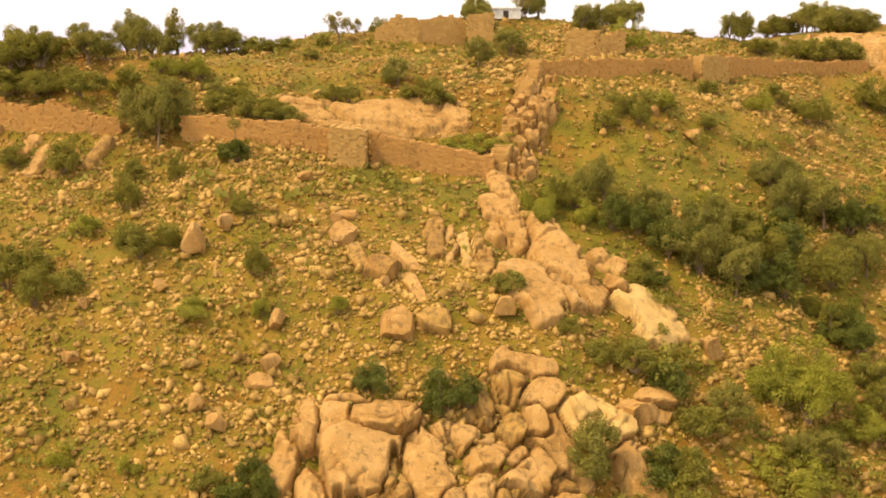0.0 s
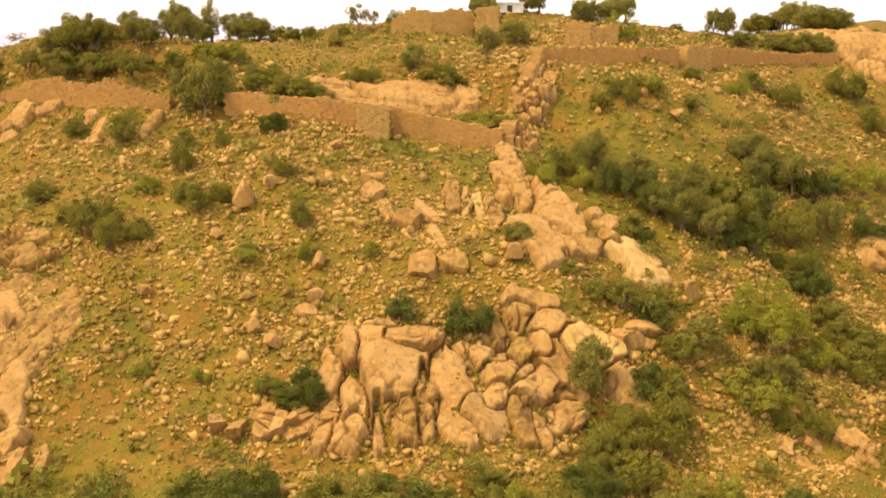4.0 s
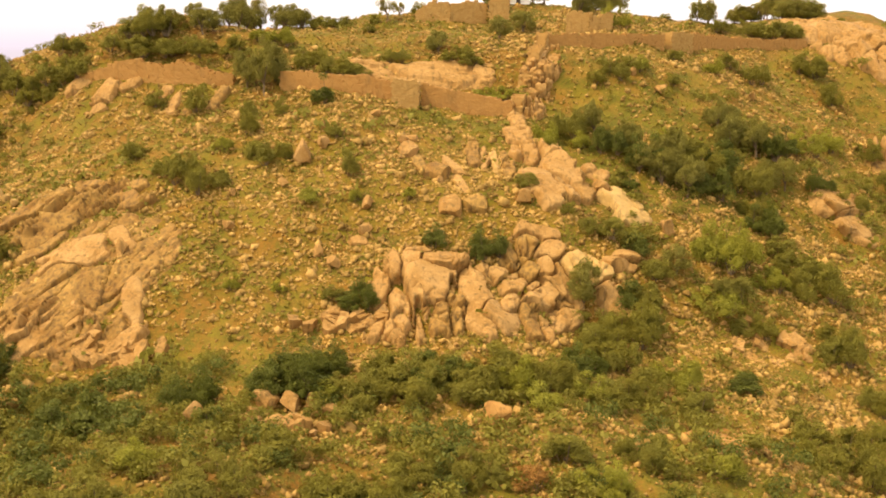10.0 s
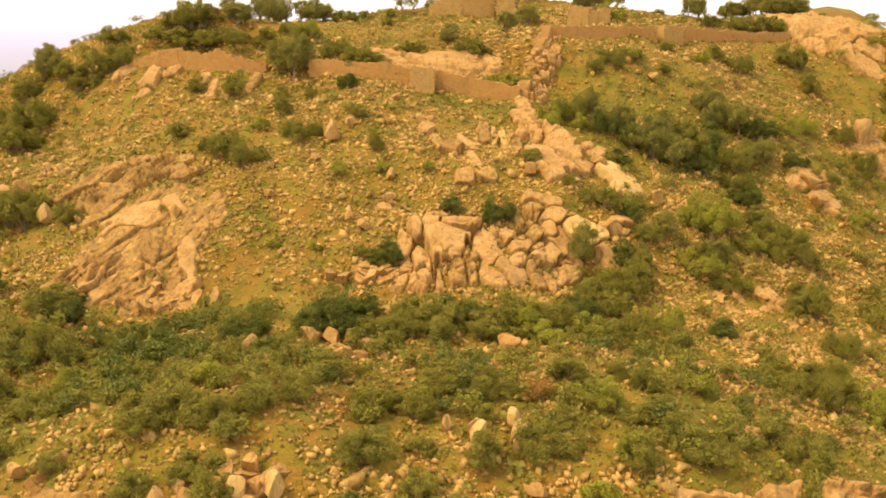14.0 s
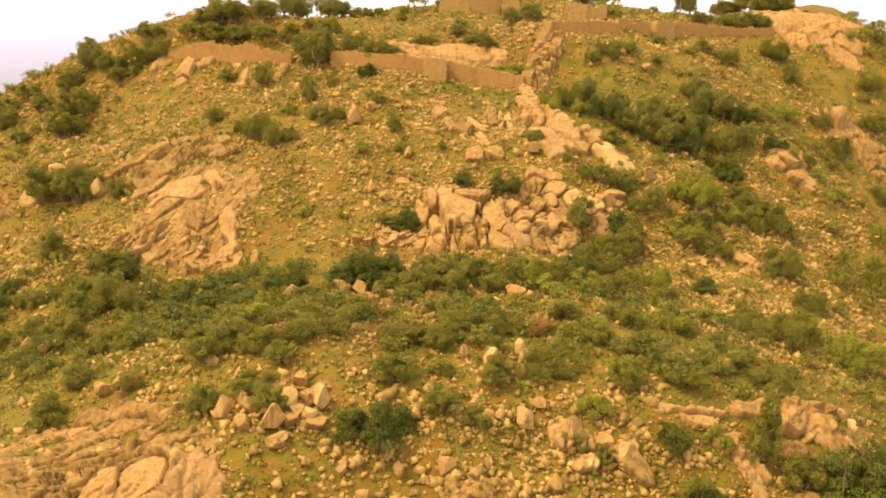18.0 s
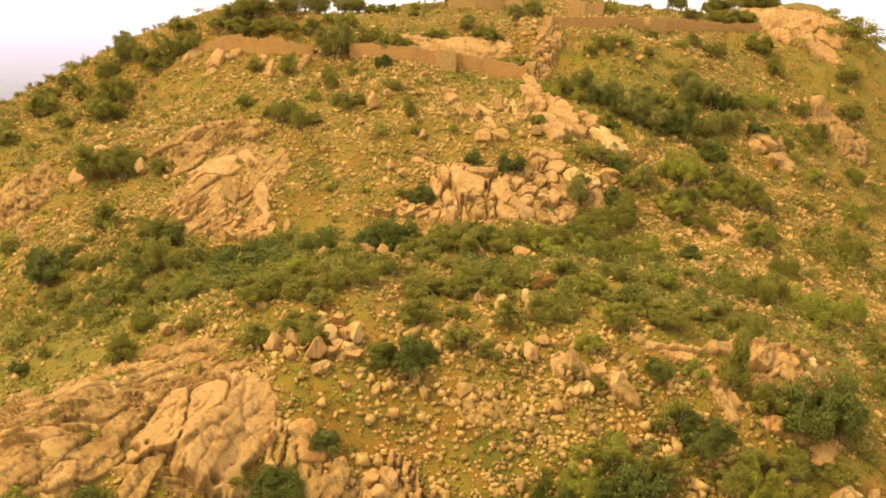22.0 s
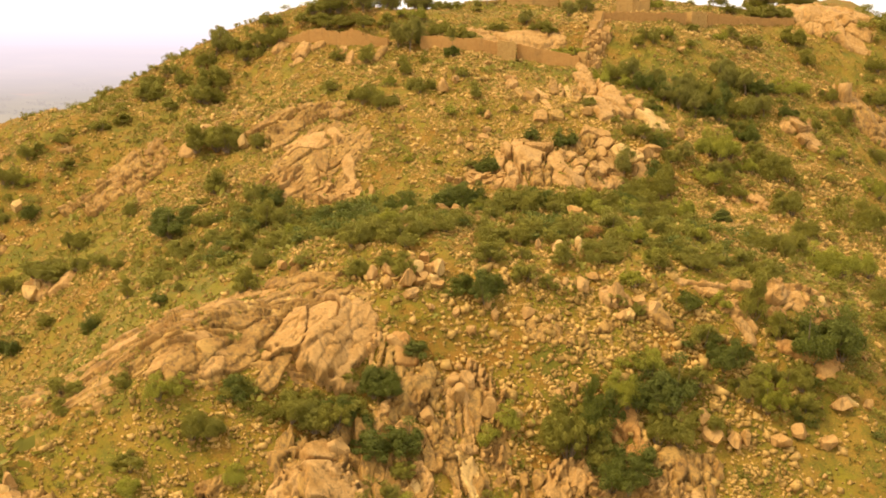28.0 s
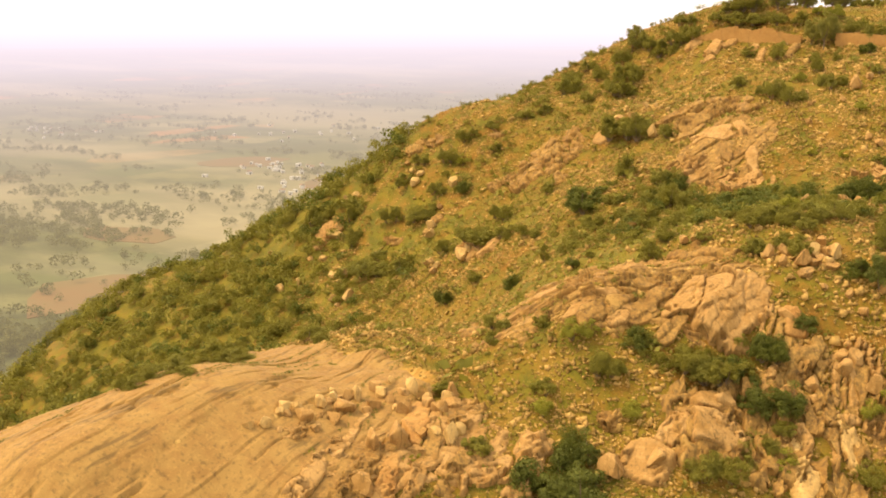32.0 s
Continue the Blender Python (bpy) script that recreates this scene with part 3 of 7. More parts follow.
BOULDERS_MIDDLE_C = [
    (-2.9, -99.8, 1.7, 1.2, 'b'), (-6.1, -100.3, 1.5, 1.0, 'b'), (-0.4, -100.9, 1.9, 1.4, 'b'), (-3.2, -75.4, 1.1, 0.8, 'b'),
    (35.7, -74.2, 2.8, 1.8, 'b'), (33.5, -75.7, 2.5, 1.4, 'b'),
]
BOULDERS_HEAPS = [
    (-9.9, -97.8, 3.2, 3.0, 'b'), (-9.2, -99.6, 2.6, 1.8, 'b'), (-9.1, -95.1, 1.9, 2.6, 'w'), (-6.3, -93.4, 2.6, 2.4, 'w'), (-7.6, -93.9, 1.4, 1.9, 'b'),
    (-6.9, -95.6, 1.9, 1.4, 'w'), (-15.2, -96.9, 2.0, 2.6, 'b'), (-13.8, -95.1, 1.6, 1.6, 'b'), (-12.8, -95.9, 2.3, 2.0, 'b'), (-12.6, -98.2, 1.8, 2.2, 'b'),
    (-10.6, -94.7, 1.4, 2.0, 'b'), (-17.1, -65.2, 2.4, 2.6, 'b'), (-14.6, -66.5, 2.0, 1.6, 'w'), (-11.3, -60.8, 3.2, 1.9, 'b'), (-9.1, -60.4, 2.8, 2.0, 'b'),
    (-7.0, -59.9, 1.8, 2.0, 'b'), (-3.8, -58.6, 1.4, 1.1, 'w'), (-5.0, -61.0, 2.0, 1.2, 'b'), (-11.7, -63.7, 1.9, 1.4, 'b'),
]
BOULDERS_LOWER = [
    (-1.3, -108.6, 3.0, 2.7, 'b'), (-5.2, -108.8, 2.7, 2.0, 'b'), (-0.3, -106.5, 2.7, 2.7, 'b'), (-6.6, -115.0, 2.9, 2.6, 'b'),
    (-9.3, -114.3, 2.0, 2.0, 'b'), (-13.0, -107.2, 2.0, 1.6, 'b'), (-10.2, -106.0, 2.7, 1.8, 'b'), (-4.5, -112.3, 2.4, 2.6, 'b'),
    (2.8, -109.0, 2.7, 3.4, 'b'), (11.7, -104.6, 1.5, 1.2, 'b'), (13.6, -103.5, 1.8, 1.4, 'b'), (15.6, -102.7, 1.5, 1.4, 'b'),
    (30.5, -103.1, 3.1, 2.8, 'b'), (31.8, -104.3, 3.1, 3.1, 'b'), (34.4, -103.8, 2.8, 2.1, 'b'), 
    (40.5, -102.5, 2.9, 1.7, 'b'), (46.8, -100.8, 3.2, 1.9, 'b'), (42.8, -100.7, 2.9, 1.6, 'b'), (49.0, -95.6, 3.8, 2.3, 'b'),
    (52.8, -94.0, 1.9, 1.5, 'b'), (35.8, -103.5, 2.1, 2.1, 'b'),
]
BOULDERS_LOWER_B = [
    (-14.0, -115.9, 2.1, 1.0, 'b'), (-13.8, -121.1, 3.2, 2.4, 'b'),
    (-23.3, -136.4, 4.5, 3.0, 'b'), (-18.6, -132.9, 3.8, 3.0, 'b'), 
    (-47.3, -157.1, 4.3, 2.9, 'b'), (-61.5, -158.4, 2.4, 2.3, 'w'), (-62.7, -160.2, 2.0, 1.8, 'w'), (-60.0, -157.6, 1.6, 1.3, 'b'),
    (-59.6, -152.9, 3.0, 2.3, 'b'), (-58.1, -146.4, 3.5, 2.4, 'b'), (-57.4, -149.8, 2.6, 1.8, 'b'), (-51.5, -141.0, 2.8, 2.7, 'b'),
    (-49.4, -138.5, 2.4, 2.4, 'b'), (-47.0, -136.4, 3.5, 1.7, 'b'), (-49.9, -151.1, 3.0, 3.7, 'b'), (-48.2, -148.4, 3.0, 4.5, 'b'),
]
BOULDERS_LOWER_C = [
    (-61.4, -154.2, 2.0, 1.4, 'b'), (-55.6, -144.6, 2.0, 1.6, 'b'), (-54.8, -140.4, 2.1, 1.8, 'b'), (-57.3, -153.4, 2.3, 1.7, 'b'),
]

BOULDERS_DOME = [
    (-62.2, -154.9, 1.6, 1.6, 'w'), (-62.3, -154.0, 2.2, 2.2, 'w'), (-62.1, -152.3, 1.3, 1.4, 'w'), (-61.2, -152.4, 1.6, 2.0, 'w'), (-60.5, -148.7, 2.5, 2.3, 'w'), (-60.4, -147.2, 1.6, 1.6, 'b'),
    (-60.2, -145.9, 2.0, 2.2, 'w'), (-62.2, -144.0, 1.4, 1.4, 'w'), (-60.2, -144.9, 1.7, 1.3, 'b'), (-59.6, -143.8, 2.0, 2.2, 'b'), (-58.7, -142.9, 2.3, 2.8, 'w'), (-58.1, -139.1, 2.5, 2.3, 'b'),
    (-56.8, -139.8, 2.6, 1.9, 'w'), (-57.6, -135.9, 1.6, 1.9, 'w'), (-50.7, -136.8, 2.2, 1.9, 'w'), (-51.4, -135.3, 1.9, 1.6, 'w'), (-48.1, -136.3, 2.2, 2.5, 'w'), (-47.9, -135.1, 2.6, 3.0, 'b'),
    (-54.2, -137.9, 2.3, 1.7, 'b'), (-53.6, -136.7, 2.8, 3.0, 'w'), (-46.8, -144.7, 2.3, 1.9, 'b'), (-45.3, -143.3, 2.2, 1.7, 'w'), (-43.3, -142.7, 2.6, 3.0, 'w'), (-43.1, -141.2, 2.5, 2.2, 'w'),
    (-54.8, -134.8, 1.7, 1.9, 'b'), (-53.2, -141.3, 1.3, 1.4, 'w'), (-55.7, -143.0, 2.3, 2.0, 'b'), (-47.1, -139.1, 2.8, 2.6, 'b'),
]
BOULDERS_FLANK = [
    (-159.5, -32.4, 2.5, 1.7, 'w'), (-161.3, -28.5, 2.0, 1.4, 'w'), (-152.9, -32.5, 3.2, 2.1, 'w'), (-146.4, -35.0, 3.6, 2.7, 'b'), (-146.3, -36.9, 3.8, 2.8, 'w'), (-155.2, -34.4, 3.0, 2.5, 'w'),
    (-148.8, -27.2, 3.0, 2.5, 'b'), (-147.4, -26.1, 3.0, 2.2, 'w'), (-150.7, -25.5, 2.4, 1.8, 'b'), (-125.1, -28.9, 3.0, 2.4, 'w'), (-128.5, -24.9, 2.7, 2.2, 'w'), (-110.7, -42.8, 3.2, 2.7, 'w'),
    (-109.1, -46.0, 3.2, 2.5, 'w'), (-91.0, -58.0, 2.7, 2.4, 'w'), (-89.8, -57.5, 2.0, 1.2, 'w'), (-91.9, -58.8, 3.9, 2.7, 'w'), (-102.1, -57.5, 3.2, 2.2, 'w'), (-99.1, -58.9, 2.5, 2.0, 'w'),
    (-98.9, -60.4, 2.5, 2.0, 'b'), (-170.7, -36.0, 2.0, 1.7, 'w'), (-150.1, -43.2, 2.5, 1.8, 'b'), (-145.9, -42.9, 2.4, 1.7, 'w'), (-154.9, -50.6, 3.3, 2.1, 'w'), (-148.0, -50.3, 2.5, 2.4, 'w'),
    (-136.5, -50.5, 3.6, 2.4, 'w'), (-131.6, -51.4, 3.2, 3.0, 'w'), (-131.4, -53.8, 2.4, 1.5, 'w'), (-146.1, -56.7, 2.2, 2.1, 'b'), (-131.9, -22.3, 2.2, 1.7, 'b'), (-112.5, -30.6, 3.2, 3.0, 'w'),
    (-112.4, -36.2, 2.2, 1.7, 'b'), (-125.1, -26.3, 2.5, 1.8, 'w'), (-129.4, -59.7, 2.7, 2.1, 'b'), (-126.4, -61.6, 2.2, 1.4, 'b'), (-123.6, -61.0, 3.6, 3.6, 'w'),
]

boulders(BOULDERS_DOME, "stones along the dome", 12)
boulders(BOULDERS_FLANK, "pale stones of the flank", 13)
boulders(BOULDERS_UPPER + BOULDERS_UPPER_B, "boulders below the fort wall", 1)
boulders(BOULDERS_MIDDLE + BOULDERS_MIDDLE_B + BOULDERS_MIDDLE_C + BOULDERS_HEAPS, "boulders of the middle slope", 2)
boulders(BOULDERS_LOWER + BOULDERS_LOWER_B + BOULDERS_LOWER_C, "boulders of the lower slope", 3)


# pale stones round the bush on the west shoulder, and those over the terrace rocks
boulders([(-70.4, -22.8, 2.6, 2.2, "w"), (-67.4, -22.2, 2.8, 2.4, "w"), (-69.3, -27.8, 2.0, 1.3, "w"), (-66.0, -16.5, 1.8, 1.4, "w"), (-63.2, -17.5, 1.6, 1.5, "w"), (-61.2, -19.5, 1.7, 1.3, "w"), (-61.8, -23.5, 1.5, 1.3, "b"), (-59.0, -21.4, 1.4, 1.1, "w"), (-57.6, -24.5, 1.3, 1.0, "b")], "pale boulders of the west shoulder", 5)


def more_boulders(count, seed):
    """The larger loose stones between the listed ones."""
    rng = random.Random(seed)
    made = 0
    while made < count:
        x, y = rng.uniform(-75, 62), rng.uniform(-125, 0)
        if value_noise(np.array(x / 13), np.array(y / 13), 5) < -0.1 or bare_rock(np.array(x), np.array(y)) > 0.4:
            continue
        w = 0.75 * math.exp(rng.gauss(0, 0.3))
        ob = rock_at("boulder", shaped(rng.choice(BOULDER_SHAPES), rock_mat), x, y, w, w * rng.uniform(0.5, 0.8), rng.uniform(0, 6.28), (0.1, 0.1), 0.2)
        tagged(ob, "small weathered granite boulder in dry grass", "boulder", "small boulders of the hillside")
        made += 1


more_boulders(150, 4)


def cell_outline(points, k, reach=2.3):
    """The patch nearer to point k than to its neighbours."""
    px, py = points[k]
    poly = [(px - reach, py - reach), (px + reach, py - reach), (px + reach, py + reach), (px - reach, py + reach)]
    for j, (qx, qy) in enumerate(points):
        if j == k or abs(qx - px) > 2 * reach or abs(qy - py) > 2 * reach:
            continue
        nx, ny = qx - px, qy - py
        lim = (qx * qx + qy * qy - px * px - py * py) / 2
        out = []
        for (ax, ay), (bx, by) in zip(poly, poly[1:] + poly[:1]):
            da, db = ax * nx + ay * ny - lim, bx * nx + by * ny - lim
            if da <= 0:
                out.append((ax, ay))
            if da * db < 0:
                t = da / (da - db)
                out.append((ax + (bx - ax) * t, ay + (by - ay) * t))
        poly = out
        if len(poly) < 3:
            return []
    return poly


RINGS = np.array([1.04, 0.985, 0.945, 0.74, 0.36])
LIFTS = np.array([0.0, 0.74, 0.97, 1.0, 1.0])


def outcrop(label, cx, cy, turn, length, width, cu, cv, seed, relief=0.8, bulge=1.0, gaps=0.12, lean=0.25, material=None, smooth=False):
    """A jointed rock face: every block between the cracks is a piece, its foot in the slope, its top worn round."""
    rng = random.Random(seed)
    material = material or rock_mat
    root = tagged(new("rock_outcrop"), label, "rock outcrop", "rock outcrops of the hill")
    base = np.array((cx, cy, float(ground_height(cx, cy))))
    root.location = base
    ca, sa = math.cos(radians(turn)), math.sin(radians(turn))
    nu, nv = max(2, round(length / cu)), max(2, round(width / cv))
    points = [
        (i - nu / 2 + 0.5 + rng.uniform(-0.48, 0.48) + (0.5 if j % 2 else 0), j - nv / 2 + 0.5 + rng.uniform(-0.48, 0.48))
        for j in range(-1, nv + 1) for i in range(-1, nu + 1)
        if rng.random() > 0.42 or i in (-1, nu) or j in (-1, nv)
    ]
    for k, (pu, pv) in enumerate(points):
        rim = math.hypot(pu / (nu / 2), pv / (nv / 2)) + rng.gauss(0, 0.14)
        if rim > 1.05 or abs(pu) > nu / 2 or abs(pv) > nv / 2 or rng.random() < gaps * (0.4 + rim):
            continue
        poly = cell_outline(points, k)
        if not poly:
            continue
        loop = []
        for (ax, ay), (bx, by) in zip(poly, poly[1:] + poly[:1]):
            n = max(1, round(math.hypot(bx - ax, by - ay) / 0.33))
            loop += [(ax + (bx - ax) * i / n, ay + (by - ay) * i / n) for i in range(n)]
        loop = np.array(loop)
        m = len(loop)
        mid = loop.mean(0)
        off = rng.uniform(-900, 900)
        wob = 1 + 0.22 * value_noise(loop[None, :, 0] * 2.3 + off, loop[None, :, 1] * 2.3 + 3 * RINGS[:, None], 5)
        d = (loop - mid)[None] * (RINGS[:, None] * wob)[..., None]
        u, v = (mid[0] + d[..., 0]) * cu, (mid[1] + d[..., 1]) * cv
        x, y = cx + u * ca - v * sa, cy + u * sa + v * ca
        wx, wy, e = x.mean(), y.mean(), 2.5
        gx, gy = (float(hill_height(wx + e, wy) - hill_height(wx - e, wy)) / (2 * e), float(hill_height(wx, wy + e) - hill_height(wx, wy - e)) / (2 * e))
        # faces look out of the slope, a little steeper than it
        nrm = np.array(Vector((-gx * (1 + lean), -gy * (1 + lean), 1)).normalized())
        high = relief * rng.uniform(0.1, 1.0) ** 1.6 + bulge * max(0.0, 1 - rim * rim)
        tilt = (high + rng.gauss(0, 0.3) * relief * d[..., 0] + rng.gauss(0, 0.3) * relief * d[..., 1]) * LIFTS[:, None]
        tilt += 0.30 * relief * value_noise(x * 0.9 + off, y * 0.9, 9) * (LIFTS[:, None] > 0) + 0.12 * value_noise(x * 2.6, y * 2.6 + off, 10)
        tilt[0] = -0.8
        z = hill_height(x, y)
        z[0] = ground_height(x[0], y[0])
        verts = (np.stack([x, y, z], -1) + nrm * tilt[..., None] - base).reshape(-1, 3)
        verts = np.concatenate([verts, verts[-m:].mean(0, keepdims=True) + nrm * 0.04])
        quads = [(r * m + i, r * m + (i + 1) % m, (r + 1) * m + (i + 1) % m, (r + 1) * m + i) for r in range(4) for i in range(m)]
        me = bpy.data.meshes.new("block")
        me.from_pydata(verts.tolist(), [], quads + [(4 * m + i, 4 * m + (i + 1) % m, 5 * m) for i in range(m)])
        me.polygons.foreach_set("use_smooth", [smooth] * (5 * m))
        me.materials.append(material)
        new("block", me).parent = root
    return root


def nearest(q, sites):
    """Which site each place is nearest to, and how close it comes to the border."""
    which, edge = np.zeros(len(q), int), np.zeros(len(q))
    for k in range(0, len(q), 4000):
        d = np.hypot(q[k:k + 4000, None, 0] - sites[None, :, 0], q[k:k + 4000, None, 1] - sites[None, :, 1])
        two = np.argpartition(d, 1, axis=1)[:, :2]
        near = np.take_along_axis(d, two, 1)
        first = np.argmin(near, 1)
        which[k:k + 4000] = np.take_along_axis(two, first[:, None], 1)[:, 0]
        edge[k:k + 4000] = np.abs(near[:, 0] - near[:, 1])
    return which, edge


def slabs(name, root, verts, faces, ids, material):
    """Cuts one broken surface into its slabs along the cracks, each piece a part."""
    for k in np.unique(ids):
        used, again = np.unique(faces[ids == k], return_inverse=True)
        again = again.reshape(-1, 4)
        label = np.arange(len(used))
        while True:
            low = label[again].min(1)
            fresh = label.copy()
            np.minimum.at(fresh, again.ravel(), np.repeat(low, 4))
            if (fresh == label).all():
                break
            label = fresh
        piece = label[again[:, 0]]
        for p in np.unique(piece):
            own, mine = np.unique(again[piece == p], return_inverse=True)
            if len(mine) >= 12:
                new(name, mesh_from(name, verts[used[own]], mine.reshape(-1, 4), material)).parent = root


def cliff(label, cx, cy, turn, length, width, cu, cv, seed, relief=1.0, bulge=1.0, lean=0.3, material=None, grain=0.28, fine=0.8, gap=0.11):
    """Solid rock coming out of the slope: one broken surface of cleaved faces at two sizes, with open cracks between them."""
    rng = np.random.default_rng(seed)
    nu, nv = int(length * 1.15 / grain), int(width * 1.15 / grain)
    u, v = np.meshgrid(np.linspace(-0.575, 0.575, nu) * length, np.linspace(-0.575, 0.575, nv) * width)
    ca, sa = math.cos(radians(turn)), math.sin(radians(turn))
    wu, wv = u + 0.35 * cu * fractal(u, v, 2.2 * cu, 3, seed), v + 0.35 * cv * fractal(u, v, 2.2 * cv, 3, seed + 5)
    x, y = cx + u * ca - v * sa, cy + u * sa + v * ca
    rim = (np.abs(u / (length / 2)) ** 3 + np.abs(v / (width / 2)) ** 3) ** (1 / 3) + 0.30 * fractal(u, v, 4.5, 4, seed + 9)
    out = bulge * np.clip(1 - rim * rim, 0, 1)
    main = None
    for scale, amp, open_crack in ((1.0, 0.50, 1.25), (0.42, 0.12 * fine, 0.28 * fine)):
        q = np.stack([wu.ravel() / cu, wv.ravel() / cv], -1) / scale
        lim = np.abs(q).max(0) + 1
        sites = rng.uniform(-lim, lim, (int(4 * lim[0] * lim[1]), 2))
        which, edge = nearest(q, sites)
        main = which if main is None else main
        level, tilt = rng.uniform(-1, 1, len(sites)), rng.normal(0, 0.5, (len(sites), 2))
        flat = level[which] + (tilt[which] * (q - sites[which])).sum(1)
        out = out + (relief * (amp * flat - open_crack * np.clip(0.6 + 1.5 * fractal(u, v, 4.0, 2, seed + 7).ravel(), 0.2, 1) * np.exp(-((edge / gap) ** 8)))).reshape(u.shape)
    out = out + 0.05 * relief * fractal(x, y, 0.9, 3, seed + 3)
    keep = np.clip((1.05 - rim) / 0.22, 0, 1)
    keep = keep * keep * (3 - 2 * keep)
    out = (out + 0.35) * keep - 1.6 * (1 - keep)
    e = 2.0
    gx, gy = (hill_height(x + e, y) - hill_height(x - e, y)) / (2 * e), (hill_height(x, y + e) - hill_height(x, y - e)) / (2 * e)
    nrm = np.stack([-gx * (1 + lean), -gy * (1 + lean), np.ones_like(gx)], -1)
    nrm /= np.linalg.norm(nrm, axis=-1, keepdims=True)
    base = np.array((cx, cy, float(ground_height(cx, cy))))
    verts = (np.stack([x, y, hill_height(x, y) + 1.3 * fractal(x, y, 9.0, 3, 3)], -1) + nrm * out[..., None] - base).reshape(-1, 3)
    idx = np.arange(nu * nv).reshape(nv, nu)
    faces = np.stack([idx[:-1, :-1], idx[:-1, 1:], idx[1:, 1:], idx[1:, :-1]], -1).reshape(-1, 4)
    seen = (rim.ravel()[faces] < 1.12).any(1)
    root = tagged(new("rock_cliff"), label, "cliff", "cliffs of the hill")
    root.location = base
    slabs("slab", root, verts, faces[seen], main[faces[seen][:, 0]], material or rock_mat)
    return root


cliff("steep ribbed brown granite cliff", -40, -38, -24, 19, 22, 1.9, 9.0, 13, 0.6, 0.0, 0.5, stained_rock_mat, 0.22, 0.8, 0.07)
cliff("large layered granite cliff with long tilted ribs", -35, -110, 22, 44, 22, 12.0, 1.3, 15, 0.6, -0.1, 0.4, stained_rock_mat, 0.24, 0.8, 0.07)

cliff("dark stained stepped cliff of granite columns", -3.5, -112, 8, 20, 14, 1.3, 3.4, 19, 1.1, 0.2, 0.6, stained_rock_mat, 0.22)
cliff("collapsed rocks of the climbing wall", 12, 13.5, 80, 24, 6.5, 1.6, 1.4, 46, 1.3, 1.1, 0.2, rock_mat, 0.22)
cliff("brown granite crag on the far shoulder", 76, 24, -20, 15, 16, 2.4, 3.2, 22, 1.1, 1.8, 0.3, stained_rock_mat)
cliff("smooth rounded granite dome by the summit", 70, 69, 35, 26, 15, 7.0, 5.0, 23, 0.5, 2.6, 0.1, rock_mat, 0.4)
cliff("flat pale rock shelf behind the wall", -6, 14, 5, 26, 6.5, 7.0, 2.2, 24, 0.45, 0.7, 0.2, rock_mat)
cliff("broken brown crag on the flank", -86, -28, 0, 18, 15, 1.8, 2.2, 25, 1.0, 0.7, 0.3, stained_rock_mat)


def dome_ledges(x, y):
    """Height of the weathered sheets over the dome, and how near a place is to the foot of a ledge."""
    high, foot = 0.30 + 0.05 * fractal(x, y, 1.2, 3, 84), np.zeros(np.shape(x))
    for k, (step, tall) in enumerate(((6.5, 0.23), (2.6, 0.055))):
        phase = (x + 0.06 * y + 4.5 * fractal(x, 0.25 * y, 7.0, 4, 81 + k)) / step
        on = np.clip(0.35 + 3.0 * fractal(x, 0.3 * y, 6.0, 3, 86 + k), 0, 1)
        part_way = phase - np.floor(phase)
        drop = np.clip((1 - part_way) * step / 0.3, 0, 1)
        high = high + tall * on * (part_way * drop)
        foot = np.maximum(foot, on * (part_way * step < 0.7))
    for k, (size, deep) in enumerate(((5.0, 1.0), (2.4, 0.7))):
        line = fractal(x + 0.06 * y, 0.16 * y, size, 4, 121 + k)
        on = np.clip(3.0 * fractal(x, 0.4 * y, 5.0, 3, 126 + k), 0, 1)
        groove = on * np.exp(-((line * size / 0.15) ** 4))
        high = high - deep * groove
        foot = np.maximum(foot, groove)
    return high, foot


def dome():
    """The great bare sheet of granite, its skin broken into long ledges."""
    gx, gy = np.meshgrid(np.arange(-118, -40, 0.17), np.arange(-199, -122, 0.5))
    rim = np.hypot((gx + 78) / 36, (gy + 160) / 37) + 0.16 * fractal(gx, gy, 9, 4, 83)
    keep = np.clip((1.0 - rim) / 0.12, 0, 1)
    z = ground_height(gx, gy) + (dome_ledges(gx, gy)[0] + 0.25) * keep - 0.9 * (1 - keep)
    n, m = gx.shape
    idx = np.arange(n * m).reshape(n, m)
    faces = np.stack([idx[:-1, :-1], idx[:-1, 1:], idx[1:, 1:], idx[1:, :-1]], -1).reshape(-1, 4)
    faces = faces[(rim.ravel()[faces] < 1.03).any(1)]
    root = tagged(new("rock_dome"), "bare golden granite dome in long weathered ledges", "rock dome", "cliffs of the hill")
    sheet = np.floor((gx + 0.06 * gy + 4.5 * fractal(gx, 0.25 * gy, 7.0, 4, 81)) / 6.5).astype(int).ravel()
    slabs("slab", root, np.stack([gx, gy, z], -1).reshape(-1, 3), faces, sheet[faces[:, 0]], sheet_rock_mat)


dome()
cliff("red earth bank with embedded stones", 34, -58, -15, 10, 6, 1.3, 1.2, 38, 0.5, 0.4, 0.3, red_rock_mat)
cliff("red earth bank below the grassy shelf", 11, -98, 2, 10, 3.6, 1.0, 0.8, 39, 0.5, 0.0, 0.3, stained_rock_mat)
cliff("broken granite edge over the terrace", 46, -81.5, -12, 15, 5, 1.6, 1.3, 21, 0.9, 0.7, 0.4, rock_mat)
cliff("broken granite edge of the bare dome", -46, -147, 62, 30, 14, 2.4, 1.2, 43, 0.6, 0.1, 0.4, rock_mat)
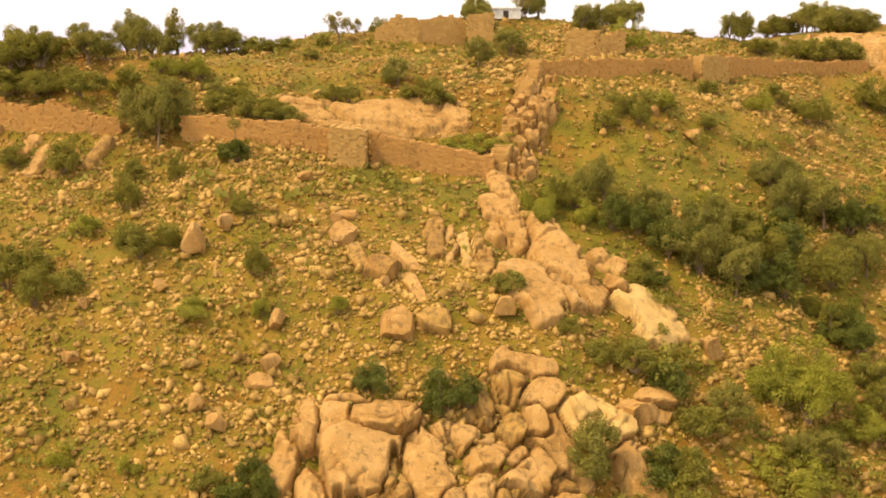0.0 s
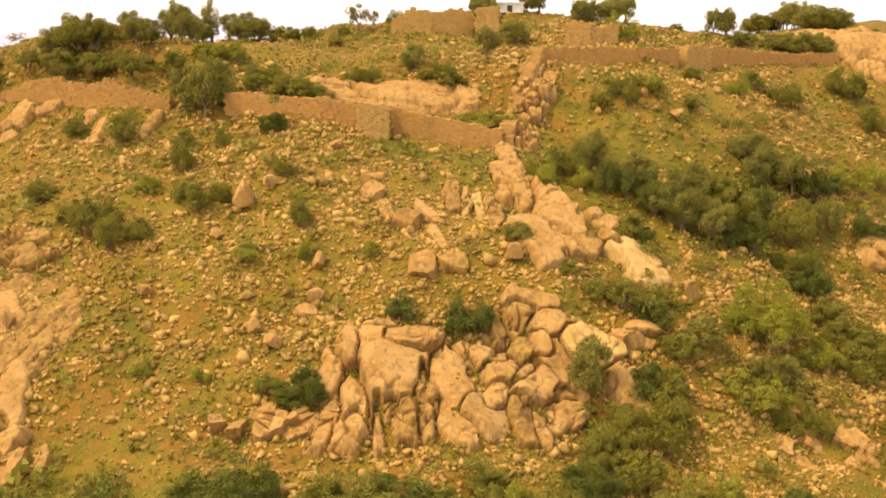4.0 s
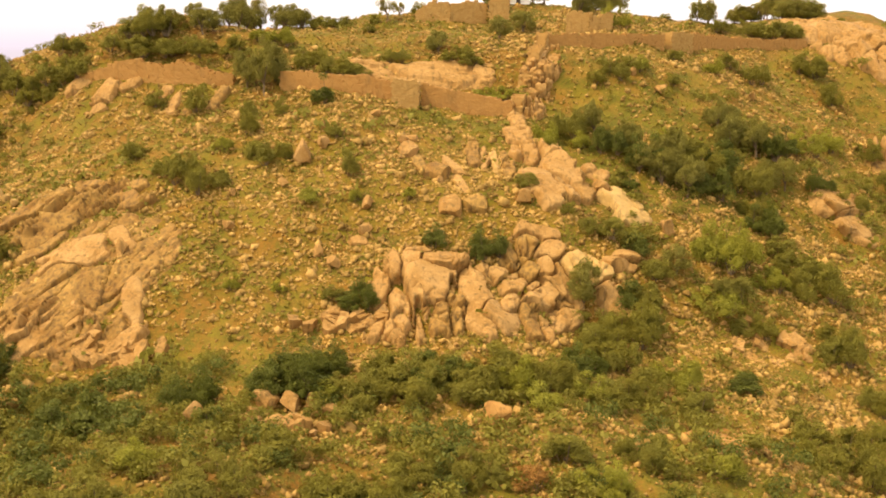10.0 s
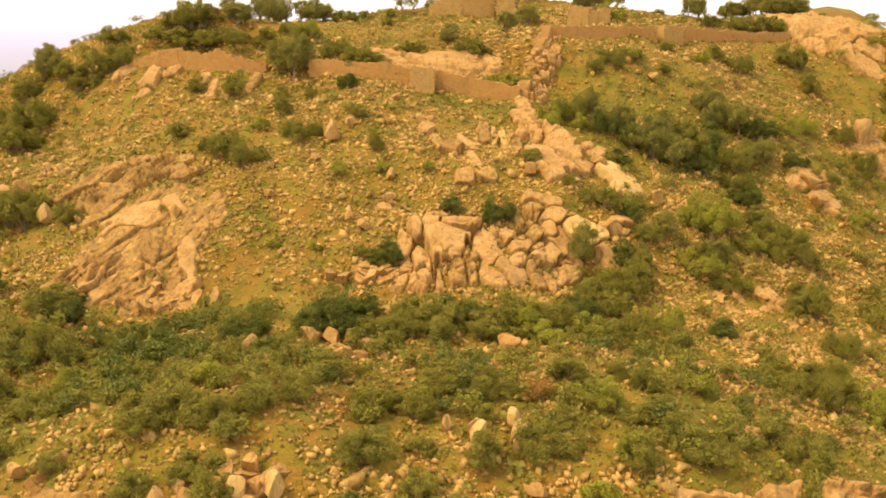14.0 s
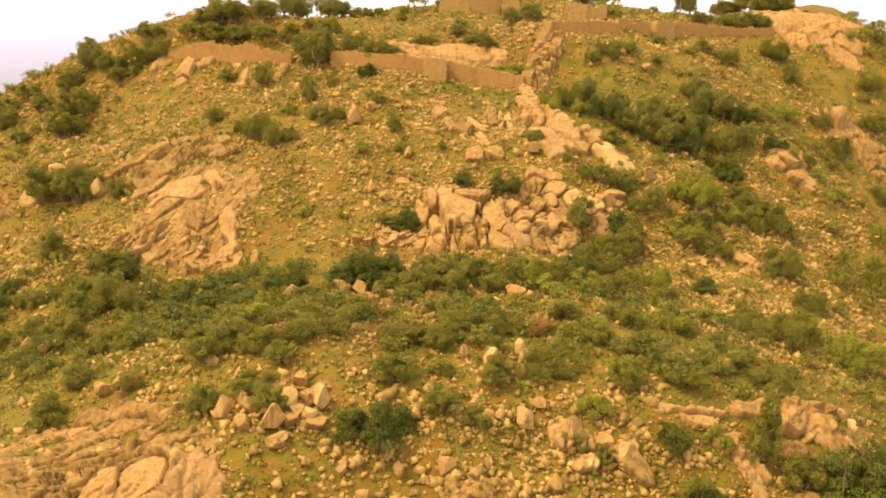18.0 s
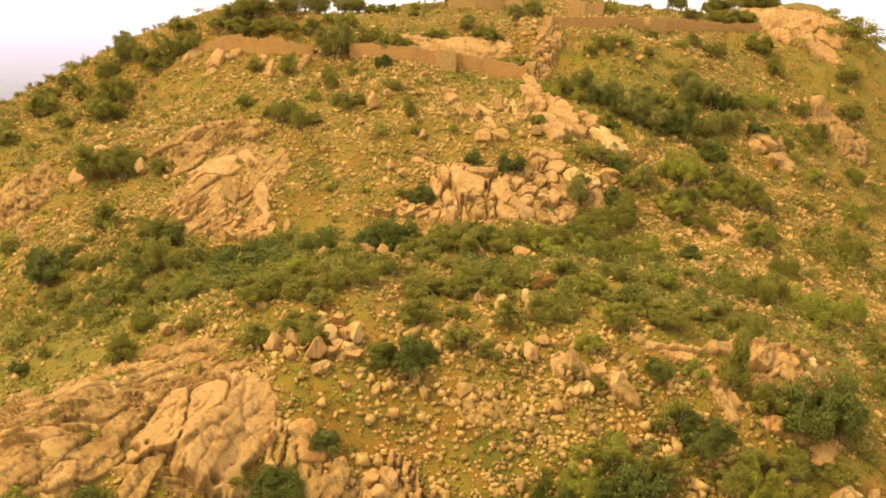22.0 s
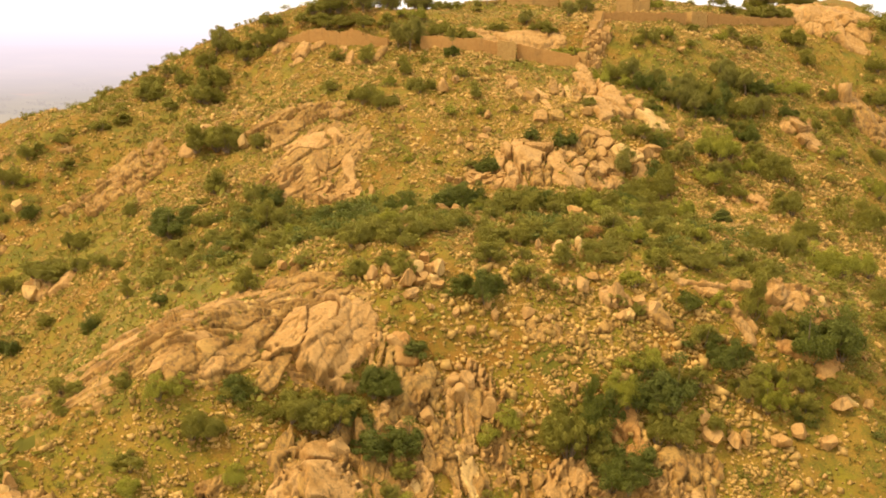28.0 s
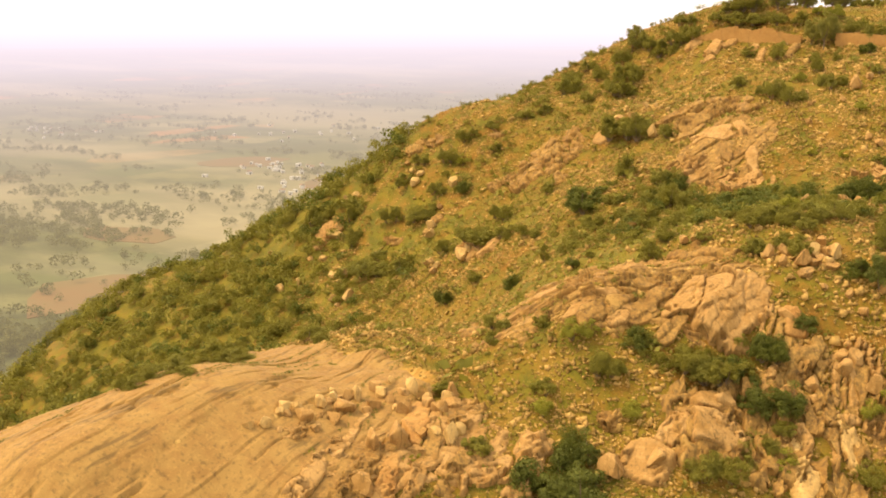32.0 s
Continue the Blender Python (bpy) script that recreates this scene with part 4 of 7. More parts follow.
cliff("stained granite face at the foot of the slope", -12, -125, 14, 22, 12, 1.6, 3.0, 41, 1.2, 1.0, 0.5, stained_rock_mat)
cliff("worn granite steps on the lower east slope", 24, -110, 5, 20, 9, 1.5, 2.6, 42, 1.1, 0.8, 0.5, stained_rock_mat)
outcrop("low broken granite ledge at the cliff foot", -8, -43, 4, 12, 4, 1.0, 0.9, 31, 0.8, 0.3, 0.3)
outcrop("broken granite ledge over a bush", 46, -81, -12, 13, 4, 1.1, 1.0, 44, 0.9, 0.6, 0.35)
outcrop("fractured granite blocks at the foot of the slope", -8, -122, 14, 27, 15, 1.0, 2.4, 27, 1.2, 0.4, 0.4, 0.25, stained_rock_mat)
outcrop("jumble of pale boulders on the terrace", -9, -94, 10, 8, 6, 1.0, 0.9, 29, 1.0, 0.5, 0.35)
outcrop("low boulder heap on the terrace", -9, -66, 0, 11, 3, 0.9, 0.8, 30, 0.8, 0.4, 0.35)
outcrop("scattered slabs of the east shoulder", 44, -30, -20, 14, 10, 1.1, 1.1, 36, 0.7, 0.2, 0.6)
outcrop("broken ribs of granite on the lower east slope", 22, -112, 5, 20, 10, 1.3, 1.6, 37, 1.1, 0.5, 0.5)
outcrop("split granite blocks at the ribbed cliff foot", -33, -48, 0, 12, 5, 1.1, 1.1, 45, 0.9, 0.4, 0.45)

# ---- great slabs: x, y, length, width, turn within the slope in degrees, stone ----
SLABS_FACE = [
    (1.4, -36.6, 10.5, 5.0, 68, 'b'), (2.4, -32.4, 6.2, 3.9, 18, 'b'), (-1.0, -32.9, 3.3, 3.6, 12, 'b'), (-3.5, -34.0, 5.3, 2.1, 80, 'b'), (-4.3, -37.3, 5.3, 2.0, 78, 'b'), (-3.3, -42.5, 5.3, 1.9, 77, 'b'),
    (-1.4, -41.2, 7.6, 2.3, 82, 'b'), (0.7, -41.4, 6.9, 1.1, 95, 'b'), (3.4, -41.5, 5.3, 2.4, 86, 'c'), (6.8, -36.9, 10.8, 3.3, 81, 'b'), (5.3, -40.2, 5.6, 1.7, 81, 'c'), (8.3, -32.3, 4.9, 2.4, -18, 'b'),
    (9.7, -39.4, 4.9, 3.5, -61, 'b'), (11.0, -36.7, 5.9, 1.7, 42, 'b'), (11.2, -32.9, 4.5, 2.4, 61, 'b'), (10.8, -28.5, 4.3, 2.6, 61, 'c'), (12.5, -26.7, 5.6, 2.5, 36, 'c'), (14.0, -24.9, 4.1, 2.0, -28, 'b'),
]
SLABS_FACE_B = [
    (15.5, -26.7, 3.5, 2.7, -39, 'b'), (13.2, -29.5, 3.7, 2.3, 25, 'c'), (15.3, -28.8, 4.1, 2.4, -64, 'b'), (16.8, -30.0, 6.6, 3.2, -82, 'b'), (14.9, -33.0, 5.7, 4.5, 12, 'b'), (13.2, -32.5, 4.4, 1.6, 22, 'b'),
    (16.9, -32.7, 4.1, 2.4, 20, 'c'), (17.0, -35.1, 4.4, 2.9, -1, 'b'), (13.7, -38.0, 5.2, 1.9, 58, 'c'), (15.1, -37.6, 4.7, 1.7, 48, 'b'), (19.4, -27.3, 5.4, 3.7, -39, 'w'), (23.3, -30.2, 6.2, 2.5, -79, 'b'),
    (25.1, -23.9, 2.6, 2.2, -3, 'b'), (24.1, -24.9, 3.9, 1.5, -20, 'b'), (1.5, -40.0, 3.6, 1.5, 49, 'c'), (4.1, -37.1, 6.6, 0.9, 85, 'c'), (-0.7, -31.0, 3.7, 0.9, 4, 'b'),
]
SLABS_RIDGE = [
    (11.3, -6.0, 11.1, 3.3, -89, 'b'), (10.1, 1.4, 8.7, 2.3, -96, 'b'), (16.5, -11.3, 13.4, 4.3, -84, 'b'), (14.2, -16.2, 7.9, 5.2, -90, 'b'), (17.4, -15.5, 6.2, 2.8, -94, 'b'), (15.1, -4.5, 3.8, 1.7, -79, 'b'),
    (25.1, -13.9, 6.8, 5.1, -68, 'w'), (21.4, -8.0, 4.3, 2.3, -53, 'b'), (20.3, -12.6, 3.7, 2.1, -54, 'b'), (22.3, -12.4, 3.4, 2.0, -67, 'b'), (4.4, -10.3, 6.1, 1.8, 76, 'c'), (5.9, -11.1, 6.9, 1.1, 72, 'b'),
    (7.5, -11.2, 6.3, 1.4, 74, 'w'), (9.2, -12.4, 6.4, 2.2, 76, 'c'), (10.1, -6.7, 4.5, 2.0, 71, 'b'),
]
LOOSE_SLABS = [
    (-0.2, -17.5, 3.7, 3.3, -24, 'c'), (-2.5, -16.1, 5.2, 1.9, -72, 'c'), (1.7, -14.8, 5.7, 1.8, -64, 'b'), (3.5, -18.9, 5.0, 1.5, -72, 'b'), (-4.8, -13.0, 3.2, 3.1, -2, 'b'), (2.6, -23.7, 3.4, 3.7, 0, 'b'), (5.9, -22.8, 3.4, 3.1, -27, 'c'), (-5.1, -9.3, 2.8, 1.6, 5, 'b'), (-8.5, -29.2, 2.7, 1.8, -19, 'b'),
]
SLABS_WEST = [
    (-45.7, -21.0, 12.7, 3.4, 14, 'c'), (-41.4, -24.1, 6.5, 3.5, -6, 'c'), (-53.9, -24.0, 13.8, 2.8, 62, 'c'), (-48.8, -26.6, 14.9, 4.3, 72, 'c'), (-43.2, -34.5, 7.7, 5.8, 45, 'b'), (-44.8, -39.0, 11.3, 3.7, 71, 'c'),
    (-45.7, -42.3, 11.6, 3.1, 61, 'c'), (-48.9, -44.9, 9.1, 2.1, 56, 'c'), (-45.4, -45.2, 9.0, 2.5, 63, 'b'), (-43.2, -46.7, 8.6, 1.8, 72, 'b'), (-39.5, -44.1, 8.0, 2.2, 82, 'b'), (-37.6, -44.3, 8.4, 2.1, 111, 'b'),
    (-38.5, -40.8, 5.3, 2.7, 105, 'c'), (-33.4, -41.4, 9.6, 2.7, 106, 'b'), (-33.7, -44.2, 4.8, 2.3, 71, 'c'), (-32.0, -46.1, 6.8, 3.4, 76, 'b'), (-38.4, -32.5, 5.3, 2.6, -47, 'b'), (-48.9, -24.6, 8.8, 1.7, 77, 'b'),
    (-49.1, -31.6, 8.4, 1.8, 78, 'c'),
]
SLABS_LAYERS = [
    (-41.7, -110.7, 14.6, 1.5, 49, 'c'), (-37.7, -110.4, 11.1, 1.4, 57, 'c'), (-32.6, -112.7, 12.2, 2.0, 28, 'c'), (-36.6, -115.1, 10.7, 1.7, 46, 'c'), (-31.1, -108.9, 18.5, 1.8, 27, 'c'), (-29.5, -109.3, 13.4, 3.0, 29, 'c'),
    (-29.1, -102.0, 17.5, 1.8, -159, 'c'), (-28.2, -96.8, 11.0, 1.8, 70, 'c'), (-26.6, -94.9, 8.8, 1.9, 36, 'c'), (-25.7, -105.3, 15.9, 1.9, 23, 'c'), (-22.1, -102.0, 9.3, 1.7, 49, 'c'), (-43.1, -113.0, 8.7, 2.0, 59, 'b'),
    (-39.4, -117.4, 7.1, 2.3, 68, 'c'), (-36.0, -117.9, 6.1, 1.4, 70, 'b'), (-33.5, -115.0, 9.5, 1.6, 31, 'b'), (-30.8, -112.4, 7.3, 2.1, 23, 'c'), (-27.6, -110.6, 10.1, 2.5, 32, 'c'), (-33.9, -108.3, 13.5, 1.3, 73, 'b'),
    (-33.7, -96.2, 9.0, 1.3, 63, 'b'),
]
SLABS_PALE = [
    (-17.4, -107.3, 13.0, 7.5, 60, 'b'),
    (-23.2, -108.6, 10.1, 4.0, 42, 'b'), (-19.8, -105.4, 7.8, 5.9, 11, 'b'), (-23.6, -114.9, 6.8, 2.4, 43, 'c'),
    (-27.7, -115.3, 4.8, 1.9, 25, 'c'), (-33.6, -118.8, 6.1, 3.0, 53, 'c'), (-12.5, -107.2, 5.3, 0.9, 74, 'b'), (-11.5, -106.7, 5.1, 0.8, 75, 'c'), (-9.2, -105.8, 3.8, 3.6, -3, 'r'), (-10.3, -106.7, 4.4, 1.3, 75, 'c'),
    (-30.5, -117.7, 4.0, 2.1, 39, 'b'), (-30.0, -115.2, 3.9, 1.7, 29, 'b'),
]
SLABS_COLUMNS = [
    (0.0, -108.3, 9.7, 1.4, 87, 'b'), (-1.9, -109.8, 7.6, 1.1, 83, 'b'), (-2.9, -111.2, 6.5, 0.9, 85, 'c'), (1.8, -105.8, 5.7, 2.3, -61, 'b'), (-1.6, -106.2, 3.7, 1.4, 11, 'b'), (3.8, -107.5, 5.8, 1.1, 89, 'c'),
    (-6.3, -109.9, 5.7, 3.1, 46, 'c'), (-4.4, -109.5, 4.7, 1.6, 60, 'c'), (1.3, -107.1, 6.2, 1.1, 81, 'c'), (-4.5, -111.6, 5.3, 1.1, 84, 'b'), (-0.8, -110.0, 7.0, 0.8, 86, 'c'), (2.8, -108.8, 5.3, 1.1, 86, 'c'),
    (2.1, -116.5, 5.3, 2.0, 94, 'w'), (0.4, -118.7, 4.2, 0.8, 71, 'b'), (-3.1, -120.3, 6.1, 2.2, 69, 'b'), (-2.3, -123.1, 7.7, 2.5, 64, 'w'), (-4.8, -120.4, 2.9, 2.6, -6, 'w'), (13.1, -113.4, 5.0, 3.8, 46, 'b'),
]
SLABS_FOOT = [
    (-13.1, -124.5, 7.3, 4.7, -29, 'b'), (-15.3, -122.0, 4.6, 3.6, -4, 'b'), (16.4, -111.3, 6.1, 2.8, 101, 'b'), (20.4, -105.2, 7.1, 3.7, 98, 'r'), (23.9, -110.7, 4.9, 3.6, 38, 'b'), (26.6, -111.0, 6.5, 1.9, 96, 'b'),
    (13.9, -110.8, 3.2, 2.0, 24, 'b'), (3.9, -112.5, 2.6, 2.1, 0, 'b'), (6.8, -114.4, 4.8, 0.9, 96, 'b'), (11.1, -115.3, 6.1, 2.2, 92, 'c'), (19.9, -112.1, 6.2, 2.1, 85, 'c'), (8.8, -115.3, 5.4, 1.5, 88, 'c'),
    (0.7, -113.5, 3.6, 1.7, 5, 'b'), (-2.0, -115.3, 3.8, 1.8, -13, 'c'), (-18.1, -127.8, 5.1, 2.8, 52, 'b'), (-6.5, -115.6, 3.9, 2.0, -38, 'b'), (-9.9, -114.4, 4.5, 1.4, 56, 'b'), (15.4, -114.8, 4.7, 1.7, 89, 'c'),
]
SLABS_DOMEEDGE = [
    (-49.1, -142.6, 8.2, 3.4, 53, 'r'), (-48.4, -148.4, 8.4, 2.3, 47, 'c'), (-48.8, -155.1, 10.5, 3.5, 47, 'c'), (-54.2, -152.8, 11.4, 2.5, 36, 'b'), (-53.2, -158.6, 10.4, 2.5, 41, 'b'), (-46.0, -153.9, 8.8, 2.6, 55, 'r'),
    (-33.3, -140.7, 9.8, 3.8, 72, 'b'), (-44.5, -145.9, 6.7, 2.1, 57, 'c'), (-36.4, -144.0, 8.1, 3.0, 26, 'b'), (-20.0, -133.3, 5.4, 5.4, 56, 'b'), (-39.7, -148.2, 7.5, 2.3, 47, 'c'), (-58.9, -153.8, 7.3, 2.1, 12, 'b'),
    (-43.4, -150.4, 7.0, 1.7, 50, 'b'), (-44.4, -137.7, 5.3, 2.7, 51, 'c'), (-25.9, -128.8, 3.4, 2.8, 27, 'c'),
]
SLABS_BRINK = [
    (32.4, -86.0, 6.7, 1.3, -42, 'b'), (35.1, -87.8, 5.4, 2.2, -73, 'b'), (36.2, -89.7, 5.4, 1.5, -79, 'b'), (29.9, -85.5, 7.6, 1.0, -18, 'b'), (41.0, -81.5, 3.8, 3.7, -24, 'b'), (38.3, -81.8, 5.4, 1.4, -25, 'b'),
    (41.1, -85.9, 3.7, 1.8, 21, 'r'), (47.6, -77.5, 7.8, 1.7, -47, 'b'), (49.7, -79.0, 3.6, 2.3, -77, 'w'), (44.8, -80.8, 6.6, 1.4, 0, 'b'), (44.1, -89.9, 5.7, 2.1, -35, 'r'), (47.9, -90.2, 6.5, 2.9, 46, 'r'),
    (49.0, -93.7, 6.8, 1.0, -54, 'w'), (18.7, -91.0, 3.8, 2.2, -25, 'b'), (24.3, -92.2, 4.9, 1.9, -46, 'c'), (19.4, -93.3, 2.8, 1.9, 21, 'w'), (18.1, -94.9, 4.0, 1.8, 30, 'c'),
]

SLABS_FLANK = [
    (-82.4, -32.4, 4.7, 3.0, 13, 'c'), (-90.2, -34.0, 6.6, 4.3, 122, 'c'), (-94.8, -31.4, 4.9, 3.1, 98, 'c'), (-90.9, -57.3, 7.6, 4.1, 34, 'b'), (-84.8, -59.4, 5.3, 4.6, 127, 'b'), (-110.7, -40.7, 3.4, 2.3, 84, 'c'),
    (-111.5, -43.1, 3.4, 2.2, 66, 'c'), (-128.2, -16.2, 12.1, 3.0, 21, 'c'), (-132.3, -17.6, 7.4, 3.0, 49, 'c'), (-149.8, -35.4, 8.5, 6.1, 77, 'b'), (-161.1, -29.1, 4.8, 3.1, 12, 'w'), (-145.8, -36.3, 4.0, 2.6, 12, 'w'),
    (-106.6, -17.1, 3.9, 2.4, 9, 'b'), (-82.7, -22.3, 3.5, 3.7, 110, 'c'), (-72.1, -27.5, 4.5, 3.6, 13, 'b'), (-122.3, -43.3, 6.2, 1.8, 26, 'c'), (-87.9, -32.6, 4.6, 3.1, 120, 'c'), (-78.1, -38.2, 4.6, 2.7, 125, 'c'),
    (-97.8, -33.8, 4.6, 2.9, 84, 'c'),
]
SLABS_EAST = [
    (71.9, 74.6, 23.0, 7.6, -7, 'b'), (74.6, 55.0, 11.5, 5.1, -46, 'b'), (77.8, 53.4, 8.6, 4.0, -56, 'b'), (70.9, 55.9, 7.9, 3.9, -37, 'b'), (73.6, 63.5, 12.8, 5.1, -35, 'b'), (80.5, 56.9, 6.9, 4.1, -36, 'b'),
    (57.9, 5.0, 6.1, 4.5, -31, 'b'), (60.3, 1.0, 5.4, 3.7, -83, 'b'),
]
SLABS_WALLFOOT = [
    (-63.7, 9.2, 3.4, 2.4, 67, 'b'), (-57.3, 6.0, 4.7, 2.6, 72, 'b'), (-53.9, 7.3, 2.8, 1.7, 40, 'b'), (-47.6, 4.7, 3.9, 1.6, 93, 'b'), (-44.6, 2.5, 4.5, 1.2, 108, 'b'), (-37.6, 2.8, 3.9, 1.6, 80, 'c'),
    (-41.1, 1.1, 2.9, 1.6, 64, 'c'), (-57.9, 2.7, 2.6, 1.4, 45, 'b'),
]

STONES = {"b": rock_mat, "c": stained_rock_mat, "w": pale_rock_mat, "r": red_rock_mat}


def slab_at(name, row, rng, lift=0.22, most=2.4):
    """One slab lying in the slope, its broad face turned out of it."""
    x, y, long, wide, turn, stone = row
    gx, gy = float(hill_height(x + 3, y) - hill_height(x - 3, y)) / 6, float(hill_height(x, y + 3) - hill_height(x, y - 3)) / 6
    out = Vector((-gx * 1.3, -gy * 1.3, 1)).normalized()
    level = Vector((0, 0, 1)).cross(out).normalized()
    rise = out.cross(level)
    a = radians(turn)
    u = level * math.cos(a) + rise * math.sin(a)
    v = out.cross(u)
    thick = min(most, max(0.6, 0.6 * min(long, wide))) * rng.uniform(0.85, 1.25)
    ob = new(name, shaped(rng.choice(SLAB_SHAPES), STONES[stone]))
    spot = Vector((x, y, float(ground_height(x, y)))) + out * thick * lift
    flip = rng.choice((-1, 1))
    m = Matrix((u * long * flip, v * wide * flip, out * thick)).transposed().to_4x4()
    m.translation = spot
    ob.matrix_basis = m
    return ob


def slab_face(label, rows, seed, rise=1.0, grain=0.19, fine=1.0, gap=0.085, reach=1.5, breaks=(1.3, 1.8, 0)):
    """Solid rock out of the slope, split by open joints into the slabs listed; small breaks cross every slab."""
    rng = np.random.default_rng(seed)
    at, size = np.array([r[:2] for r in rows]), np.array([r[2:4] for r in rows])
    lo, hi = (at - 0.62 * size.max(1)[:, None]).min(0) - 1.5, (at + 0.62 * size.max(1)[:, None]).max(0) + 1.5
    x, y = np.meshgrid(np.arange(lo[0], hi[0], grain), np.arange(lo[1], hi[1], grain * 0.85))
    wx, wy = x + 0.55 * fractal(x, y, 3.0, 4, seed + 40), y + 0.7 * fractal(x, y, 3.0, 4, seed + 50)
    wz = hill_height(wx, wy)
    first, second = np.full(x.shape, 9.0), np.full(x.shape, 9.0)
    which, along, across = np.zeros(x.shape, int), np.zeros(x.shape), np.zeros(x.shape)
    for k, (cx, cy, long, wide, turn, stone) in enumerate(rows):
        gx, gy = float(hill_height(cx + 3, cy) - hill_height(cx - 3, cy)) / 6, float(hill_height(cx, cy + 3) - hill_height(cx, cy - 3)) / 6
        out = Vector((-gx * 1.3, -gy * 1.3, 1)).normalized()
        level = Vector((0, 0, 1)).cross(out).normalized()
        up_slope = out.cross(level)
        c, d = math.cos(radians(turn)), math.sin(radians(turn))
        a, b = level * c + up_slope * d, up_slope * c - level * d
        dx, dy, dz = wx - cx, wy - cy, wz - float(hill_height(cx, cy))
        u, v = (dx * a.x + dy * a.y + dz * a.z) / (long / 2), (dx * b.x + dy * b.y + dz * b.z) / (wide / 2)
        dist = (np.abs(u) ** 3 + np.abs(v) ** 3) ** (1 / 3)
        near = dist < first
        second = np.where(near, first, np.minimum(second, dist))
        which, along, across = np.where(near, k, which), np.where(near, u, along), np.where(near, v, across)
        first = np.minimum(first, dist)
    n = len(rows)
    thin = size.min(1)
    thick = np.clip(0.22 * thin, 0.25, 1.1) * rng.uniform(0.6, 1.4, n) * rise
    tilt = rng.normal(0, 0.34, (n, 2)) * thick[:, None]
    high = thick[which] * (1 - 0.12 * np.minimum(first, 1.22) ** 6) + tilt[which, 0] * along + tilt[which, 1] * across
    # joints between slabs, and breaks within them
    edge = (second - first) * thin[which] * 0.25
    high = high - (0.45 + 0.7 * thick[which]) * np.exp(-((edge / gap) ** 4))
    c, d = math.cos(radians(breaks[2])), math.sin(radians(breaks[2]))
    q = np.stack([(x * c + y * d + 0.4 * breaks[0] * fractal(x, y, 2.0, 3, seed + 7)).ravel(), (y * c - x * d + 0.3 * breaks[1] * fractal(x, y, 2.0, 3, seed + 8)).ravel()], -1) / breaks[:2]
    sites = rng.uniform(q.min(0) - 1, q.max(0) + 1, (int(np.prod(np.ptp(q, 0) + 2) * 0.8), 2))
    cell, rim = nearest(q, sites)
    step, lean = rng.uniform(-1, 1, len(sites)), rng.normal(0, 0.8, (len(sites), 2))
    broken = np.clip(0.5 + 2.4 * fractal(x, y, 4.0, 3, seed + 9), 0.03, 1.2)
    flat = (step[cell] + (lean[cell] * (q - sites[cell])).sum(1)).reshape(x.shape)
    high = high + fine * broken * (0.26 * flat - 0.40 * np.exp(-((rim / 0.09) ** 4)).reshape(x.shape))
    high = high + 0.12 * rise * fractal(x, y, 2.4, 3, seed + 3) + 0.05 * fractal(x, y, 0.6, 2, seed + 4)
    keep = np.clip((reach - first + 0.55 * fractal(x, y, 2.2, 4, seed + 6)) / 0.22, 0, 1)
    keep = keep * keep * (3 - 2 * keep) * np.clip(np.minimum(np.minimum(x - lo[0], hi[0] - x), np.minimum(y - lo[1], hi[1] - y)) / 1.2 - 0.5, 0, 1)
    high = (high + 0.3) * keep - 0.9 * (1 - keep)
    gx, gy = (hill_height(x + 2, y) - hill_height(x - 2, y)) / 4, (hill_height(x, y + 2) - hill_height(x, y - 2)) / 4
    nrm = unit(np.stack([-gx * 1.4, -gy * 1.4, np.ones_like(gx)], -1))
    base = np.array((at[0, 0], at[0, 1], float(ground_height(at[0, 0], at[0, 1]))))
    verts = (np.stack([x, y, hill_height(x, y) + 1.3 * fractal(x, y, 9.0, 3, 3)], -1) + nrm * high[..., None] - base).reshape(-1, 3)
    idx = np.arange(x.size).reshape(x.shape)
    faces = np.stack([idx[:-1, :-1], idx[:-1, 1:], idx[1:, 1:], idx[1:, :-1]], -1).reshape(-1, 4)
    faces = faces[(keep.ravel()[faces] > 0.02).any(1)]
    own = which.ravel()[faces[:, 0]]
    root = tagged(new("rock_outcrop"), label, "rock outcrop", "rock outcrops of the hill")
    root.location = base
    for k in range(n):
        if (own == k).any():
            slabs("slab", root, verts, faces[own == k], own[own == k], STONES[rows[k][5]])


slab_face("great rounded beige granite slabs with dark cracks", SLABS_FACE + SLABS_FACE_B, 1, 1.5, 0.16, 1.35, 0.1)
slab_face("smooth pale granite slabs stepping down the ridge", SLABS_RIDGE, 2, 1.1, 0.19, 0.8, 0.1, 1.3)
slab_face("arched brown granite slabs over a broken foot", SLABS_WEST, 3, 0.9, 0.18, 1.6, 0.1, 1.2, (2.4, 0.5, 62))
slab_face("long layered granite slabs dipping along the slope", SLABS_LAYERS, 4, 0.8, 0.18, 1.7, 0.08, 1.6, (4.0, 0.38, 34))
slab_face("huge smooth granite slabs with a sheer dark side", SLABS_PALE, 5, 1.35, 0.19, 0.7, 0.045, 1.25, (1.0, 4.0, -20))
slab_face("stained granite columns with pale blocks below", SLABS_COLUMNS, 6, 1.6, 0.17, 2.4, 0.13, 1.6, (0.45, 1.2, 0))
slab_face("pale split blocks at the foot of the slope", SLABS_FOOT, 7, 1.2, 0.17, 2.2, 0.13, 1.35, (0.6, 0.9, 0))
slab_face("broken red and brown slabs edging the dome", SLABS_DOMEEDGE, 8, 0.8, 0.19, 2.0, 0.12, 1.4, (0.6, 1.4, -30))
slab_face("rounded granite brink with red broken faces", SLABS_BRINK, 9, 1.3, 0.18, 1.6, 0.12, 1.35, (0.9, 1.1, 0))
